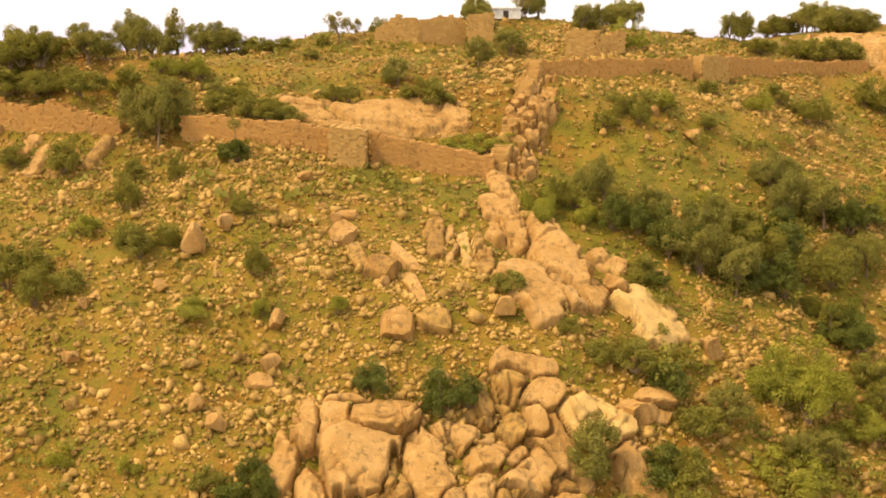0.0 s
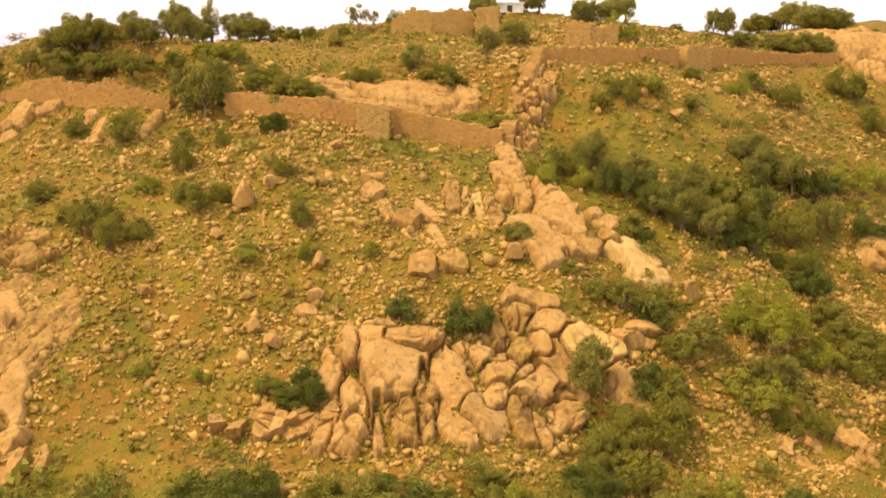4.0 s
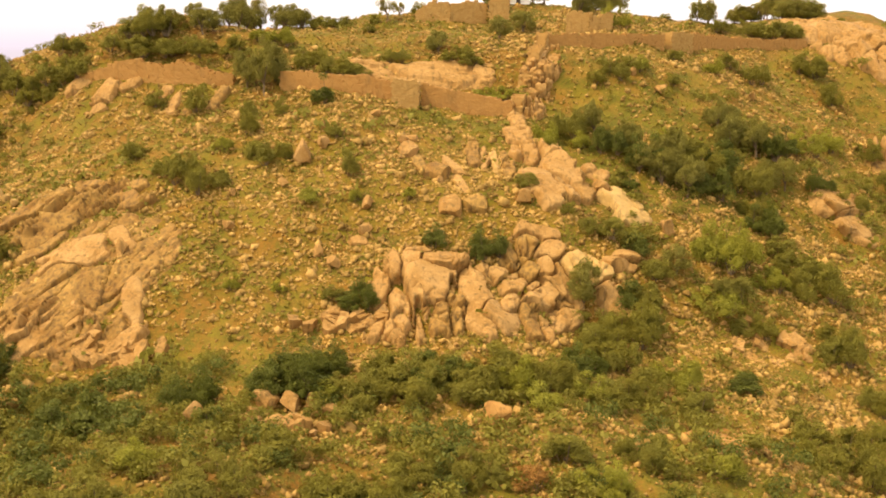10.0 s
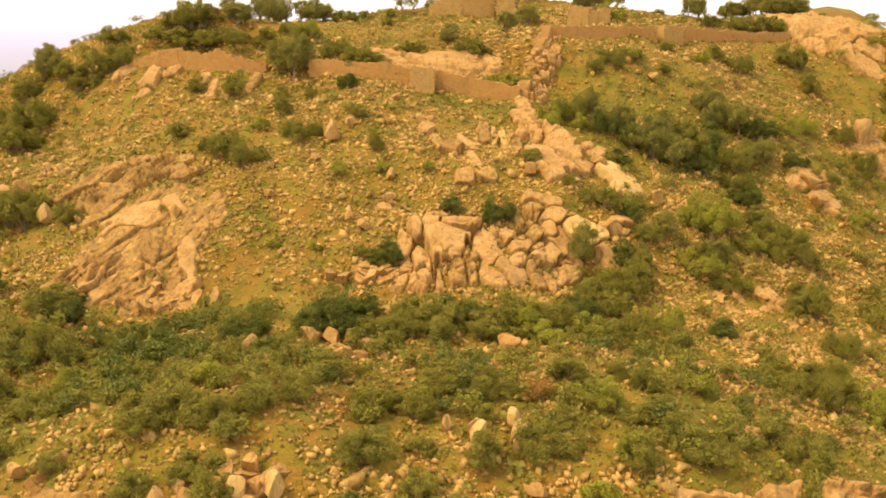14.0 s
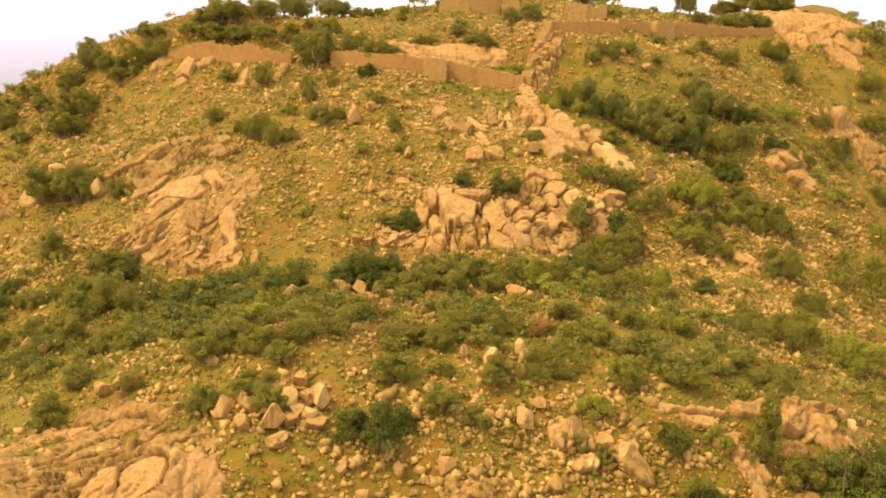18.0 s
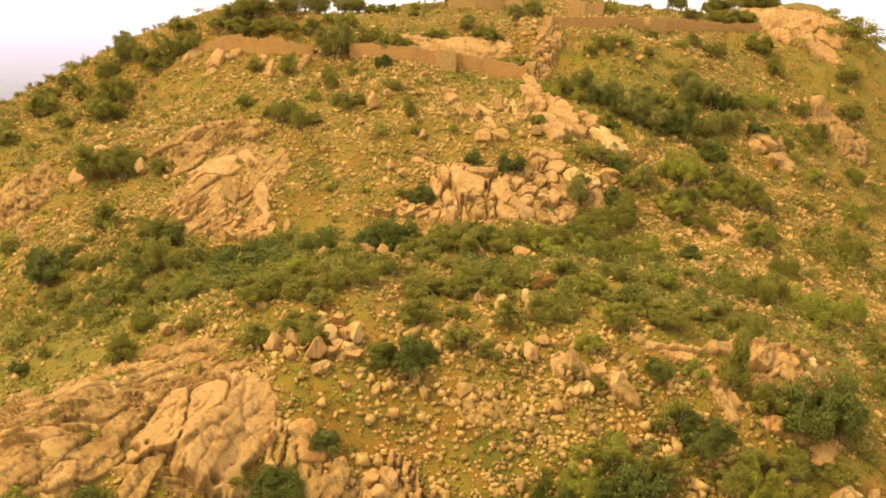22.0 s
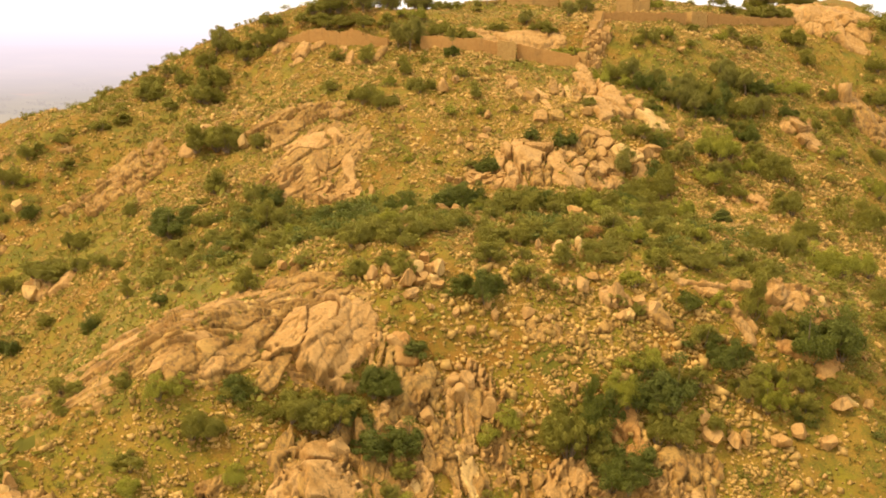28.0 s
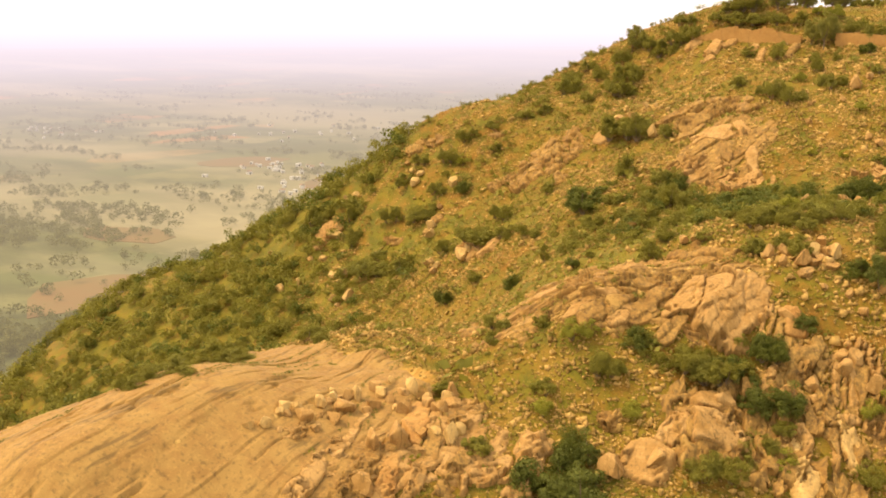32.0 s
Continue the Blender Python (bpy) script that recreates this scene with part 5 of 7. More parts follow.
slab_face("weathered brown rock breaking out of the flank", SLABS_FLANK, 11, 0.9, 0.26, 2.2, 0.12, 1.3, (1.1, 1.6, 30))
slab_face("pale weathered rock on the east shoulder", SLABS_EAST, 12, 1.2, 0.26, 1.2)
slab_face("pale broken rocks below the ruined wall", SLABS_WALLFOOT, 13, 1.0, 0.2, 1.4)
stone_rng = random.Random(10)
for row in LOOSE_SLABS:
    tagged(slab_at("boulder", row, stone_rng, 0.3), "large worn granite slab lying among rubble", "boulder", "boulders below the fort wall")


# ---- rubble, in one mesh ----
def rubble(count, seed):
    """Angular stones, each a broken wedge lying as it fell."""
    rng = np.random.default_rng(seed)
    ring = np.radians([0, 120, 240])
    bv = np.array([(math.cos(a), math.sin(a), -0.5) for a in ring] + [(math.cos(a + 1.05), math.sin(a + 1.05), 0.5) for a in ring]) * (0.55, 0.55, 0.8)
    bf = np.array([(0, 2, 1), (3, 4, 5), (0, 1, 3), (1, 4, 3), (1, 2, 4), (2, 5, 4), (2, 0, 5), (0, 3, 5)])
    x, y = rng.uniform(-148, 92, count * 4), rng.uniform(-215, 62, count * 4)
    dense = 0.26 + 0.22 * (x < -50) + 0.7 * fractal(x, y, 16, 3, 31) + 0.25 * np.exp(-(((x - 45) / 22) ** 2 + ((y + 30) / 50) ** 2)) + 0.55 * fractal(x, y, 4, 2, 37) - 0.9 * (bare_rock(x, y) > 0.5) * (x < -40)
    dense += 0.65 * np.exp(-(((x + 5) / 50) ** 2 + ((y + 22) / 26) ** 2)) + 0.5 * np.exp(-(((x - 14) / 38) ** 2 + ((y + 101) / 15) ** 2))
    dense += 0.6 * np.exp(-(((x + 28) / 24) ** 2 + ((y + 129) / 12) ** 2))
    dense -= 0.4 * patches(x, y, LUSH)
    keep = np.where(rng.uniform(0, 1, count * 4) < np.clip(dense, 0.12, 1.2) * (0.75 + 0.25 * (np.abs(x + 4) < 74)) * np.clip((y + 215) / 75, 0.05, 1))[0][:count]
    x, y = x[keep], y[keep]
    n = len(x)
    size = np.where(rng.uniform(0, 1, n) < 0.60, 0.20, 0.35) * np.exp(rng.normal(0, 0.45, n)).clip(0.45, 3.4) * (1 + 0.45 * np.exp(-(((x - 14) / 38) ** 2 + ((y + 101) / 15) ** 2)))
    shape = bv[None] + 0.17 * rng.uniform(-1, 1, (n, 6, 3))
    shape *= np.stack([size * rng.uniform(0.9, 1.6, n), size * rng.uniform(0.7, 1.1, n), size * rng.uniform(0.6, 1.1, n)], -1)[:, None]
    q = unit(rng.normal(0, 1, (n, 3)) * (0.5, 0.5, 0.5) + (0, 0, 1))
    e = unit(np.cross(q, rng.normal(0, 1, (n, 3))))
    f = np.cross(q, e)
    turned = shape[..., :1] * e[:, None] + shape[..., 1:2] * f[:, None] + shape[..., 2:] * q[:, None]
    verts = (turned + np.stack([x, y, ground_height(x, y) + size * 0.14], -1)[:, None]).reshape(-1, 3)
    faces = (bf[None] + (np.arange(n) * 6)[:, None, None]).reshape(-1, 3)
    ob = new("rubble", mesh_from("rubble", verts, faces, rubble_mat))
    tagged(ob, "loose beige stones and rubble scattered over the hillside", "rubble", kind="stuff")


rubble(180000, 51)


def tufts(count, seed):
    """Dry grass: tapering blades in small tufts, in one mesh."""
    rng = np.random.default_rng(seed)
    x, y = rng.uniform(-118, 92, count * 2), rng.uniform(-172, 70, count * 2)
    dense = 0.5 + 0.8 * fractal(x, y, 11, 3, 61) - 0.6 * (bare_rock(x, y) > 0.5)
    keep = np.where(rng.uniform(0, 1, count * 2) < np.clip(dense, 0.04, 1))[0][:count]
    x, y = x[keep], y[keep]
    n, blades = len(x), 5
    a = rng.uniform(0, 6.28, (n, blades))
    tall = (0.32 * np.exp(rng.normal(0, 0.35, (n, 1)))) * rng.uniform(0.6, 1.2, (n, blades))
    wide = 0.10 * rng.uniform(0.7, 1.4, (n, blades))
    ox, oy = x[:, None] + rng.normal(0, 0.12, (n, blades)), y[:, None] + rng.normal(0, 0.12, (n, blades))
    z = ground_height(x, y)[:, None] - 0.03
    dx, dy = np.cos(a), np.sin(a)
    one = np.stack([ox - dy * wide, oy + dx * wide, z + 0 * ox], -1)
    two = np.stack([ox + dy * wide, oy - dx * wide, z + 0 * ox], -1)
    tip = np.stack([ox + dx * tall * 0.6, oy + dy * tall * 0.6, z + tall], -1)
    verts = np.stack([one, two, tip], 2).reshape(-1, 3)
    faces = np.arange(len(verts)).reshape(-1, 3)
    ob = new("grass", mesh_from("grass", verts, faces, grass_mat))
    tagged(ob, "dry yellow-green grass tufts between the stones", "grass", kind="stuff")


tufts(42000, 71)


def dome_grass(count, seed):
    """Grass and seedlings caught at the foot of the dome's ledges, in one mesh."""
    rng = np.random.default_rng(seed)
    x, y = rng.uniform(-112, -44, count * 20), rng.uniform(-195, -126, count * 20)
    ok = (dome_ledges(x, y)[1] > 0.5) & (np.hypot((x + 78) / 36, (y + 160) / 37) < 0.98) & (fractal(x, 0.4 * y, 9, 3, 96) > 0.16)
    x, y = x[ok][:count], y[ok][:count]
    z = ground_height(x, y) + dome_ledges(x, y)[0] + 0.33
    verts, faces = leaf_cards(random.Random(seed), np.stack([x, y, z], -1), np.full((len(x), 3), 0.16), 5, 0.11)
    ob = new("ledge_grass", mesh_from("ledge_grass", verts, faces, LEAVES["d"]))
    tagged(ob, "streaks of olive grass in the ledges of the dome", "grass", kind="stuff")


# ---- shrubs and trees ----
def leaf_cards(rng, centres, radii, per, size):
    """Small leaf sprays set round the lobes of a crown, facing outwards but uneven."""
    r = np.random.default_rng(rng.randrange(1 << 30))
    c, k = np.repeat(np.array(centres, float), per, 0), np.repeat(np.array(radii, float), per, 0)
    n = len(c)
    d = unit(r.normal(0, 1, (n, 3)) + (0, 0, 0.15))
    p = c + d * k * r.uniform(0.55, 1.08, (n, 1))
    nrm = unit(d + r.normal(0, 0.55, (n, 3)) + (0, 0, 0.25))
    side = unit(np.cross(nrm, r.normal(0, 1, (n, 3))))
    up = np.cross(nrm, side)
    s = size * r.uniform(0.6, 1.35, (n, 1))
    bend = nrm * s * 0.35
    verts = np.stack([p - side * s * 0.6, p - up * s * 0.42 + bend, p + side * s * 0.7, p + up * s * 0.42 + bend], 1).reshape(-1, 3)
    return verts, np.arange(4 * n).reshape(-1, 4)


def limb(bm, a, b, ra, rb, sides=6):
    a, b = Vector(a), Vector(b)
    axis = (b - a).normalized()
    u = axis.orthogonal().normalized()
    w = axis.cross(u)
    rings = []
    for p, r in ((a, ra), ((a + b) / 2 + u * (b - a).length * 0.04, (ra + rb) / 2), (b, rb)):
        rings.append([bm.verts.new(p + (u * math.cos(6.2832 * k / sides) + w * math.sin(6.2832 * k / sides)) * r) for k in range(sides)])
    for lo, hi in zip(rings, rings[1:]):
        for k in range(sides):
            bm.faces.new((lo[k], lo[(k + 1) % sides], hi[(k + 1) % sides], hi[k]))
    bm.faces.new(rings[-1])


def plant(kind, seed):
    """One shrub or tree, a metre wide and a metre high, with stems and a crown of leaf sprays."""
    rng = random.Random(seed)
    tree = kind in "ta"
    lobes, per, size, low = {"b": (22, 210, 0.029, 0.20), "d": (24, 230, 0.029, 0.14), "l": (21, 200, 0.028, 0.20), "t": (26, 210, 0.029, 0.30), "a": (13, 190, 0.028, 0.42), "r": (14, 110, 0.034, 0.25)}[kind]
    centres, radii = [], []
    for k in range(lobes):
        a, rr = rng.uniform(0, 6.28), math.sqrt(rng.random()) * 0.36
        top = low + (0.80 - low) * (1 - (rr / 0.40) ** 2) * rng.uniform(0.35, 1.08)
        if tree:
            top = low + (0.86 - low) * (1 - 0.5 * (rr / 0.4) ** 2) * rng.uniform(0.6, 1.05)
        z = rng.uniform(min(low, top), top) if k % 3 else top
        r = rng.uniform(0.10, 0.19) if tree else rng.uniform(0.08, 0.19)
        centres.append((rr * math.cos(a), rr * math.sin(a), z))
        radii.append((r, r, r * rng.uniform(0.65, 0.95)))
    verts, faces = leaf_cards(rng, centres, radii, per, size)
    root = new("tree" if tree else "shrub")
    crown = new("crown", mesh_from("crown", verts, faces, LEAVES[kind]))
    crown.parent = root
    bm = bmesh.new()
    if tree:
        fork = (rng.gauss(0, 0.03), rng.gauss(0, 0.03), low * 0.55)
        limb(bm, (0, 0, -0.05), fork, 0.040, 0.028, 7)
        for c in centres[:7]:
            limb(bm, fork, c, 0.020, 0.006, 5)
    else:
        for c in centres[:8]:
            limb(bm, (c[0] * 0.2, c[1] * 0.2, -0.05), c, 0.016, 0.005, 5)
    part("trunk", bm, bark, root)
    return root


LABELS = {
    "b": ("olive-green thorn shrub growing among the stones", "shrub"),
    "d": ("dense dark green rounded shrub on the slope", "shrub"),
    "l": ("bright yellow-green leafy shrub on the slope", "shrub"),
    "t": ("dark green tree with a broad uneven crown", "tree"),
    "a": ("thin open-crowned tree on the skyline", "tree"),
    "r": ("withered rust-brown shrub among green bushes", "shrub"),
}
VARIANTS = 4
STOCK = {k: [] for k in LABELS}
FRESH = set()
for kind in LABELS:
    for v in range(VARIANTS if kind != "r" else 1):
        thing = plant(kind, 100 + 17 * v + ord(kind))
        STOCK[kind].append(thing)
        FRESH.add(thing)


def clump(kind, count, seed):
    """A broad bush of several crowns on their own stems, a metre wide and a metre high."""
    rng = random.Random(seed)
    root = new("tree" if kind in "ta" else "shrub")
    for k in range(count):
        a, r, wide = 6.2832 * k / count + rng.uniform(-0.5, 0.5), rng.uniform(0.2, 0.3), rng.uniform(0.5, 0.68)
        spot = Matrix.LocRotScale((r * math.cos(a), r * math.sin(a), 0), Euler((rng.gauss(0, 0.05), rng.gauss(0, 0.05), rng.uniform(0, 6.28))), (wide, wide, rng.uniform(0.7, 1.0)))
        for ob in rng.choice(STOCK[kind]).children:
            twin = new(ob.name.split(".")[0], ob.data)
            twin.parent, twin.matrix_basis = root, spot
    return root


CLUMPS = {}
for kind in LABELS:
    for count in (3, 5):
        CLUMPS[kind, count] = [clump(kind, count, 300 + 7 * v + count) for v in range(3)]
        FRESH.update(CLUMPS[kind, count])


def grow(rows, group, seed):
    """Sets plants on the slope; the broadest ones have several crowns."""
    rng = random.Random(seed)
    for x, y, w, h, kind in rows:
        first = rng.choice(STOCK[kind] if w < 4.6 else CLUMPS[kind, 3 if w < 7.5 else 5])
        z = float(ground_height(x, y)) - 0.08 * h
        m = Matrix.LocRotScale((x, y, z), Euler((rng.gauss(0, 0.05), rng.gauss(0, 0.05), rng.uniform(0, 6.28))), (w * 1.22, w * 1.22, h * 1.2))
        ob = first
        if first in FRESH:
            FRESH.discard(first)
            first.matrix_basis = m
        else:
            ob = copy_thing(first, m)
            ob.matrix_basis = m
        tagged(ob, LABELS[kind][0], LABELS[kind][1], group)


SKYLINE = [
    (1.6, 58.8, 3.5, 4.6, 't'), (9.2, 61.9, 3.6, 4.2, 'a'), (12.1, 67.7, 2.7, 3.2, 'a'), (19.6, 52.6, 5.0, 6.0, 't'), (24.2, 58.9, 5.1, 5.1, 't'), (44.6, 62.2, 5.1, 6.4, 't'),
    (46.3, 56.9, 5.2, 3.6, 'b'), (52.6, 62.3, 6.6, 4.5, 'b'), (59.1, 61.4, 9.6, 4.8, 'b'), (61.4, 115.6, 7.1, 4.8, 'a'), (66.4, 110.4, 5.4, 4.1, 'a'), (70.8, 98.2, 9.7, 5.4, 'b'),
    (37.5, 68.9, 2.7, 1.5, 'b'), (73.9, 77.2, 4.7, 2.9, 'b'), (3.0, 56.1, 5.1, 5.6, 't'), (11.0, 65.6, 4.9, 4.9, 't'), (61.9, 116.0, 7.8, 5.2, 'b'), (67.9, 112.1, 7.7, 6.4, 't'),
    (70.9, 97.5, 10.8, 5.8, 't'), (26.1, 68.2, 6.4, 6.0, 't'),
]
SKYLINE_WEST = [
    (-55.9, 17.1, 6.5, 5.2, 'b'), (-52.8, 17.8, 7.7, 6.2, 'b'), (-58.8, 15.1, 6.5, 3.4, 'b'), (-51.3, 14.0, 7.7, 4.2, 'b'), (-43.8, 14.4, 6.7, 4.4, 'b'), (-45.3, 20.2, 6.7, 5.3, 't'),
    (-40.7, 24.1, 6.6, 6.7, 't'), (-42.3, 37.7, 5.1, 4.4, 't'), (-41.1, 39.4, 4.3, 6.7, 'a'), (-36.1, 38.0, 6.0, 5.0, 't'), (-34.2, 41.0, 6.1, 5.3, 't'), (-30.4, 40.7, 4.5, 3.0, 'b'),
    (-26.9, 39.2, 4.2, 2.8, 'b'), (-25.0, 42.2, 2.7, 2.8, 'b'), (-19.7, 42.5, 2.2, 2.2, 'b'), (-17.4, 43.8, 4.0, 4.2, 'a'), (-15.7, 47.4, 2.0, 3.0, 'a'), (-11.6, 47.2, 3.4, 3.4, 'b'),
    (-38.4, 14.3, 4.5, 4.0, 'b'), (-34.2, 18.9, 4.6, 2.5, 'l'), (-32.0, 22.0, 3.3, 1.6, 'l'),
]
BEHIND_WALLS = [
    (-31.7, 5.8, 7.4, 8.9, 't'), (-31.6, 19.0, 5.1, 3.8, 'l'),
    (-25.3, 14.1, 6.5, 4.9, 'b'), (-19.8, 11.4, 5.9, 4.3, 'b'), (-16.1, 10.8, 4.3, 2.7, 'b'), (-11.1, 17.1, 5.0, 2.9, 'b'),
    (-4.7, 20.3, 3.8, 4.1, 't'), (-1.2, 17.7, 4.8, 4.0, 'b'), (1.3, 16.7, 4.0, 3.2, 'b'), (5.0, 30.5, 4.5, 3.9, 't'), (8.8, 39.5, 4.2, 4.6, 't'),
    (7.7, 10.6, 7.2, 2.7, 'l'), (4.3, 10.6, 5.3, 2.1, 'l'), (25.8, 43.6, 5.7, 6.1, 'l'), 
    (-18.4, 30.0, 2.7, 1.8, 'b'),
]
UPPER_SLOPE = [
    (-19.8, 0.4, 3.8, 4.4, 'd'), (-47.3, 2.0, 3.7, 3.2, 'b'), (-39.9, -0.0, 4.3, 5.4, 'b'), (-29.0, -8.0, 3.2, 4.9, 'b'),
    (-30.9, -2.3, 2.9, 2.9, 'b'), (-25.8, -1.7, 2.2, 3.6, 'b'), (-15.7, -10.9, 2.4, 2.7, 'b'), (-11.5, -19.6, 2.6, 4.3, 'b'),
    (-23.9, -15.7, 5.9, 4.6, 'b'), (-36.1, -20.1, 6.3, 5.6, 'b'), (-30.5, -22.6, 5.4, 4.8, 'b'), (-45.2, -12.0, 4.3, 3.3, 'b'),
    (-31.5, -13.2, 3.4, 2.7, 'l'), (21.6, 15.5, 3.3, 3.1, 'b'), (25.5, 18.1, 4.6, 4.4, 'b'), (29.1, 20.6, 3.4, 3.3, 'l'), (35.4, 30.3, 3.8, 2.6, 'b'),
    (34.5, 19.9, 2.9, 2.4, 'b'), (45.7, 36.0, 3.8, 3.2, 'b'), (49.6, 33.8, 5.3, 4.4, 'b'), (62.0, 47.1, 6.4, 5.5, 'b'), (65.6, 39.7, 3.9, 5.8, 'b'),
    (42.4, 28.4, 3.5, 3.5, 'l'), (-3.0, -22.9, 2.2, 2.1, 'l'),
]
UPPER_SLOPE_B = [
    (1.3, -29.7, 3.3, 3.2, 'd'), (8.0, -29.3, 5.0, 4.8, 'd'), (12.0, -17.6, 3.3, 2.9, 'b'), (17.8, -20.4, 2.6, 2.1, 'b'),
    (22.4, -21.1, 6.0, 3.9, 'b'), (-16.0, -24.3, 3.2, 2.1, 'l'), (-10.0, -23.3, 1.9, 2.1, 'l'), (-22.1, -38.4, 2.4, 2.4, 'l'),
    (-16.2, -39.0, 1.9, 1.9, 'l'),
]
GULLY_TREES = [
    (14.8, -2.6, 4.8, 4.8, 'l'), (17.1, 2.6, 6.4, 4.3, 'b'), (20.3, 3.3, 4.7, 5.4, 't'), (23.3, -1.2, 5.6, 4.9, 'd'), (19.2, -1.8, 3.5, 3.5, 'l'),
    (26.4, 0.4, 4.9, 4.4, 't'), (28.5, -2.6, 6.6, 5.5, 'd'), (25.0, -8.3, 2.9, 2.6, 'b'), (31.6, -1.0, 5.6, 6.1, 't'), (33.2, 5.5, 4.9, 4.1, 'l'),
    (35.5, 3.1, 6.3, 5.1, 'b'), (41.0, 12.9, 5.0, 4.9, 't'), (40.8, 4.4, 7.0, 5.2, 'd'), (37.0, -0.0, 6.3, 5.7, 'b'), (45.0, 10.2, 7.0, 7.2, 't'),
    (49.5, 11.1, 7.1, 5.9, 'd'), (55.4, 15.8, 6.2, 4.9, 'l'), (33.5, -4.7, 6.5, 7.2, 't'), (38.2, -3.8, 6.6, 5.6, 'd'), (44.7, 2.2, 7.0, 5.5, 'b'),
    (48.8, 4.0, 6.0, 6.1, 't'), (55.7, 6.5, 4.7, 4.3, 'd'), (60.5, 20.5, 4.3, 5.1, 'l'), (27.9, -4.3, 4.1, 4.2, 't'),
]
GULLY_TREES_B = [
    (26.8, -22.8, 4.3, 3.6, 'd'), (29.1, -25.4, 4.3, 3.6, 'b'), (19.8, -31.7, 4.3, 6.0, 't'), (25.4, -30.3, 4.4, 4.9, 'd'),
    (38.4, -18.9, 7.7, 7.2, 'l'), (34.8, -19.1, 3.8, 2.7, 'l'), (45.9, -6.7, 5.9, 5.3, 'd'), (44.9, -3.6, 5.4, 4.4, 'b'),
    (31.7, -23.7, 3.8, 3.6, 't'), (26.3, -8.9, 2.6, 2.3, 'd'), (43.8, -19.7, 5.6, 3.9, 'l'), (38.8, -24.6, 4.8, 4.0, 't'),
]
WEST_SLOPE = [
    (-67.4, -28.1, 8.9, 7.3, 'b'), (-62.6, -29.4, 7.7, 7.2, 'b'), (-57.4, -49.1, 4.4, 5.5, 'b'), (-79.2, 3.0, 7.8, 6.1, 'b'), (-80.7, 14.4, 5.6, 5.8, 't'), (-83.7, 18.3, 4.2, 4.6, 't'),
    (-75.5, 12.7, 6.4, 5.0, 'b'), (-69.2, 12.6, 7.0, 5.0, 'b'), (-64.5, 11.6, 6.2, 5.5, 'b'), (-69.1, 17.3, 6.0, 4.2, 'b'), (-71.3, 9.9, 6.2, 5.0, 'b'), (-94.3, 14.2, 5.3, 4.6, 'b'),
    (-98.8, 11.5, 5.8, 4.0, 'b'), (-84.9, 12.2, 6.4, 5.8, 'b'), (-54.6, -32.7, 4.0, 4.0, 'b'),
]
WEST_SLOPE_B = [
    (-81.9, -123.3, 6.3, 3.4, 'b'), (-87.9, -138.5, 8.3, 4.6, 'b'), (-79.3, -157.9, 7.3, 4.0, 'b'), (-80.9, -162.4, 5.6, 3.6, 'b'),
]
TERRACE_EAST = [
    (-6.5, -39.9, 4.7, 4.0, 'd'), (-9.4, -40.4, 2.9, 2.6, 'b'), (-11.5, -55.9, 6.9, 4.3, 'd'), (-7.7, -56.5, 6.9, 3.9, 'd'),
    (-6.4, -58.0, 4.1, 2.9, 'l'), (-1.6, -59.5, 4.8, 3.8, 'b'), (2.5, -57.5, 7.3, 5.1, 'b'), (6.9, -56.3, 5.5, 3.9, 'b'), (3.8, -51.5, 4.7, 3.0, 'b'),
    (-13.7, -68.5, 4.6, 3.0, 'b'), (13.8, -53.4, 4.8, 3.6, 'b'), (15.5, -58.0, 4.0, 3.2, 'l'), (17.7, -53.3, 4.9, 3.9, 'b'),
    (20.2, -55.3, 4.1, 3.6, 'l'), (22.0, -42.9, 4.6, 4.3, 'b'), (25.4, -35.3, 7.1, 6.8, 'b'), (25.0, -52.1, 4.9, 4.0, 'b'),
    (27.1, -47.2, 4.4, 3.5, 'b'), (30.1, -44.8, 5.3, 4.6, 'l'), (31.2, -50.0, 4.4, 3.4, 'b'), (37.9, -40.5, 3.6, 2.7, 'd'),
    (51.5, -27.2, 5.3, 5.0, 'b'), (10.9, -47.9, 4.1, 3.1, 'b'), (8.7, -55.0, 4.5, 3.2, 'b'),
]
TERRACE_EAST_B = [
    (-0.9, -78.6, 5.1, 3.7, 'b'), (2.6, -79.1, 6.1, 4.7, 'b'), (0.9, -87.8, 4.2, 3.4, 'b'), (5.9, -74.1, 5.2, 4.1, 'b'), (9.4, -79.3, 3.3, 2.6, 'b'),
    (10.7, -73.9, 4.6, 4.1, 'b'), (17.7, -70.3, 4.2, 3.4, 'b'), (20.9, -74.8, 4.6, 3.5, 'l'), (17.7, -79.0, 3.3, 2.6, 'b'),
    (24.0, -82.9, 3.2, 2.8, 'l'), (26.9, -77.3, 4.6, 3.7, 'b'), (24.4, -68.8, 4.8, 3.7, 'b'), (31.1, -67.7, 3.8, 2.9, 'l'),
    (29.6, -80.4, 3.4, 2.6, 'b'), (42.8, -52.2, 4.4, 3.8, 'b'), (48.3, -50.2, 5.9, 4.9, 'b'), (53.4, -39.2, 5.1, 4.6, 'b'),
    (40.6, -74.7, 4.9, 4.0, 'b'), (15.1, -73.9, 3.5, 3.0, 'r'), (-6.5, -73.4, 4.5, 3.4, 'b'), (4.9, -86.1, 2.9, 2.5, 'b'),
    (-19.1, -60.3, 6.1, 4.5, 'd'), (-9.7, -58.2, 7.4, 5.9, 'd'), (-8.2, -53.2, 6.7, 4.7, 'd'),
]
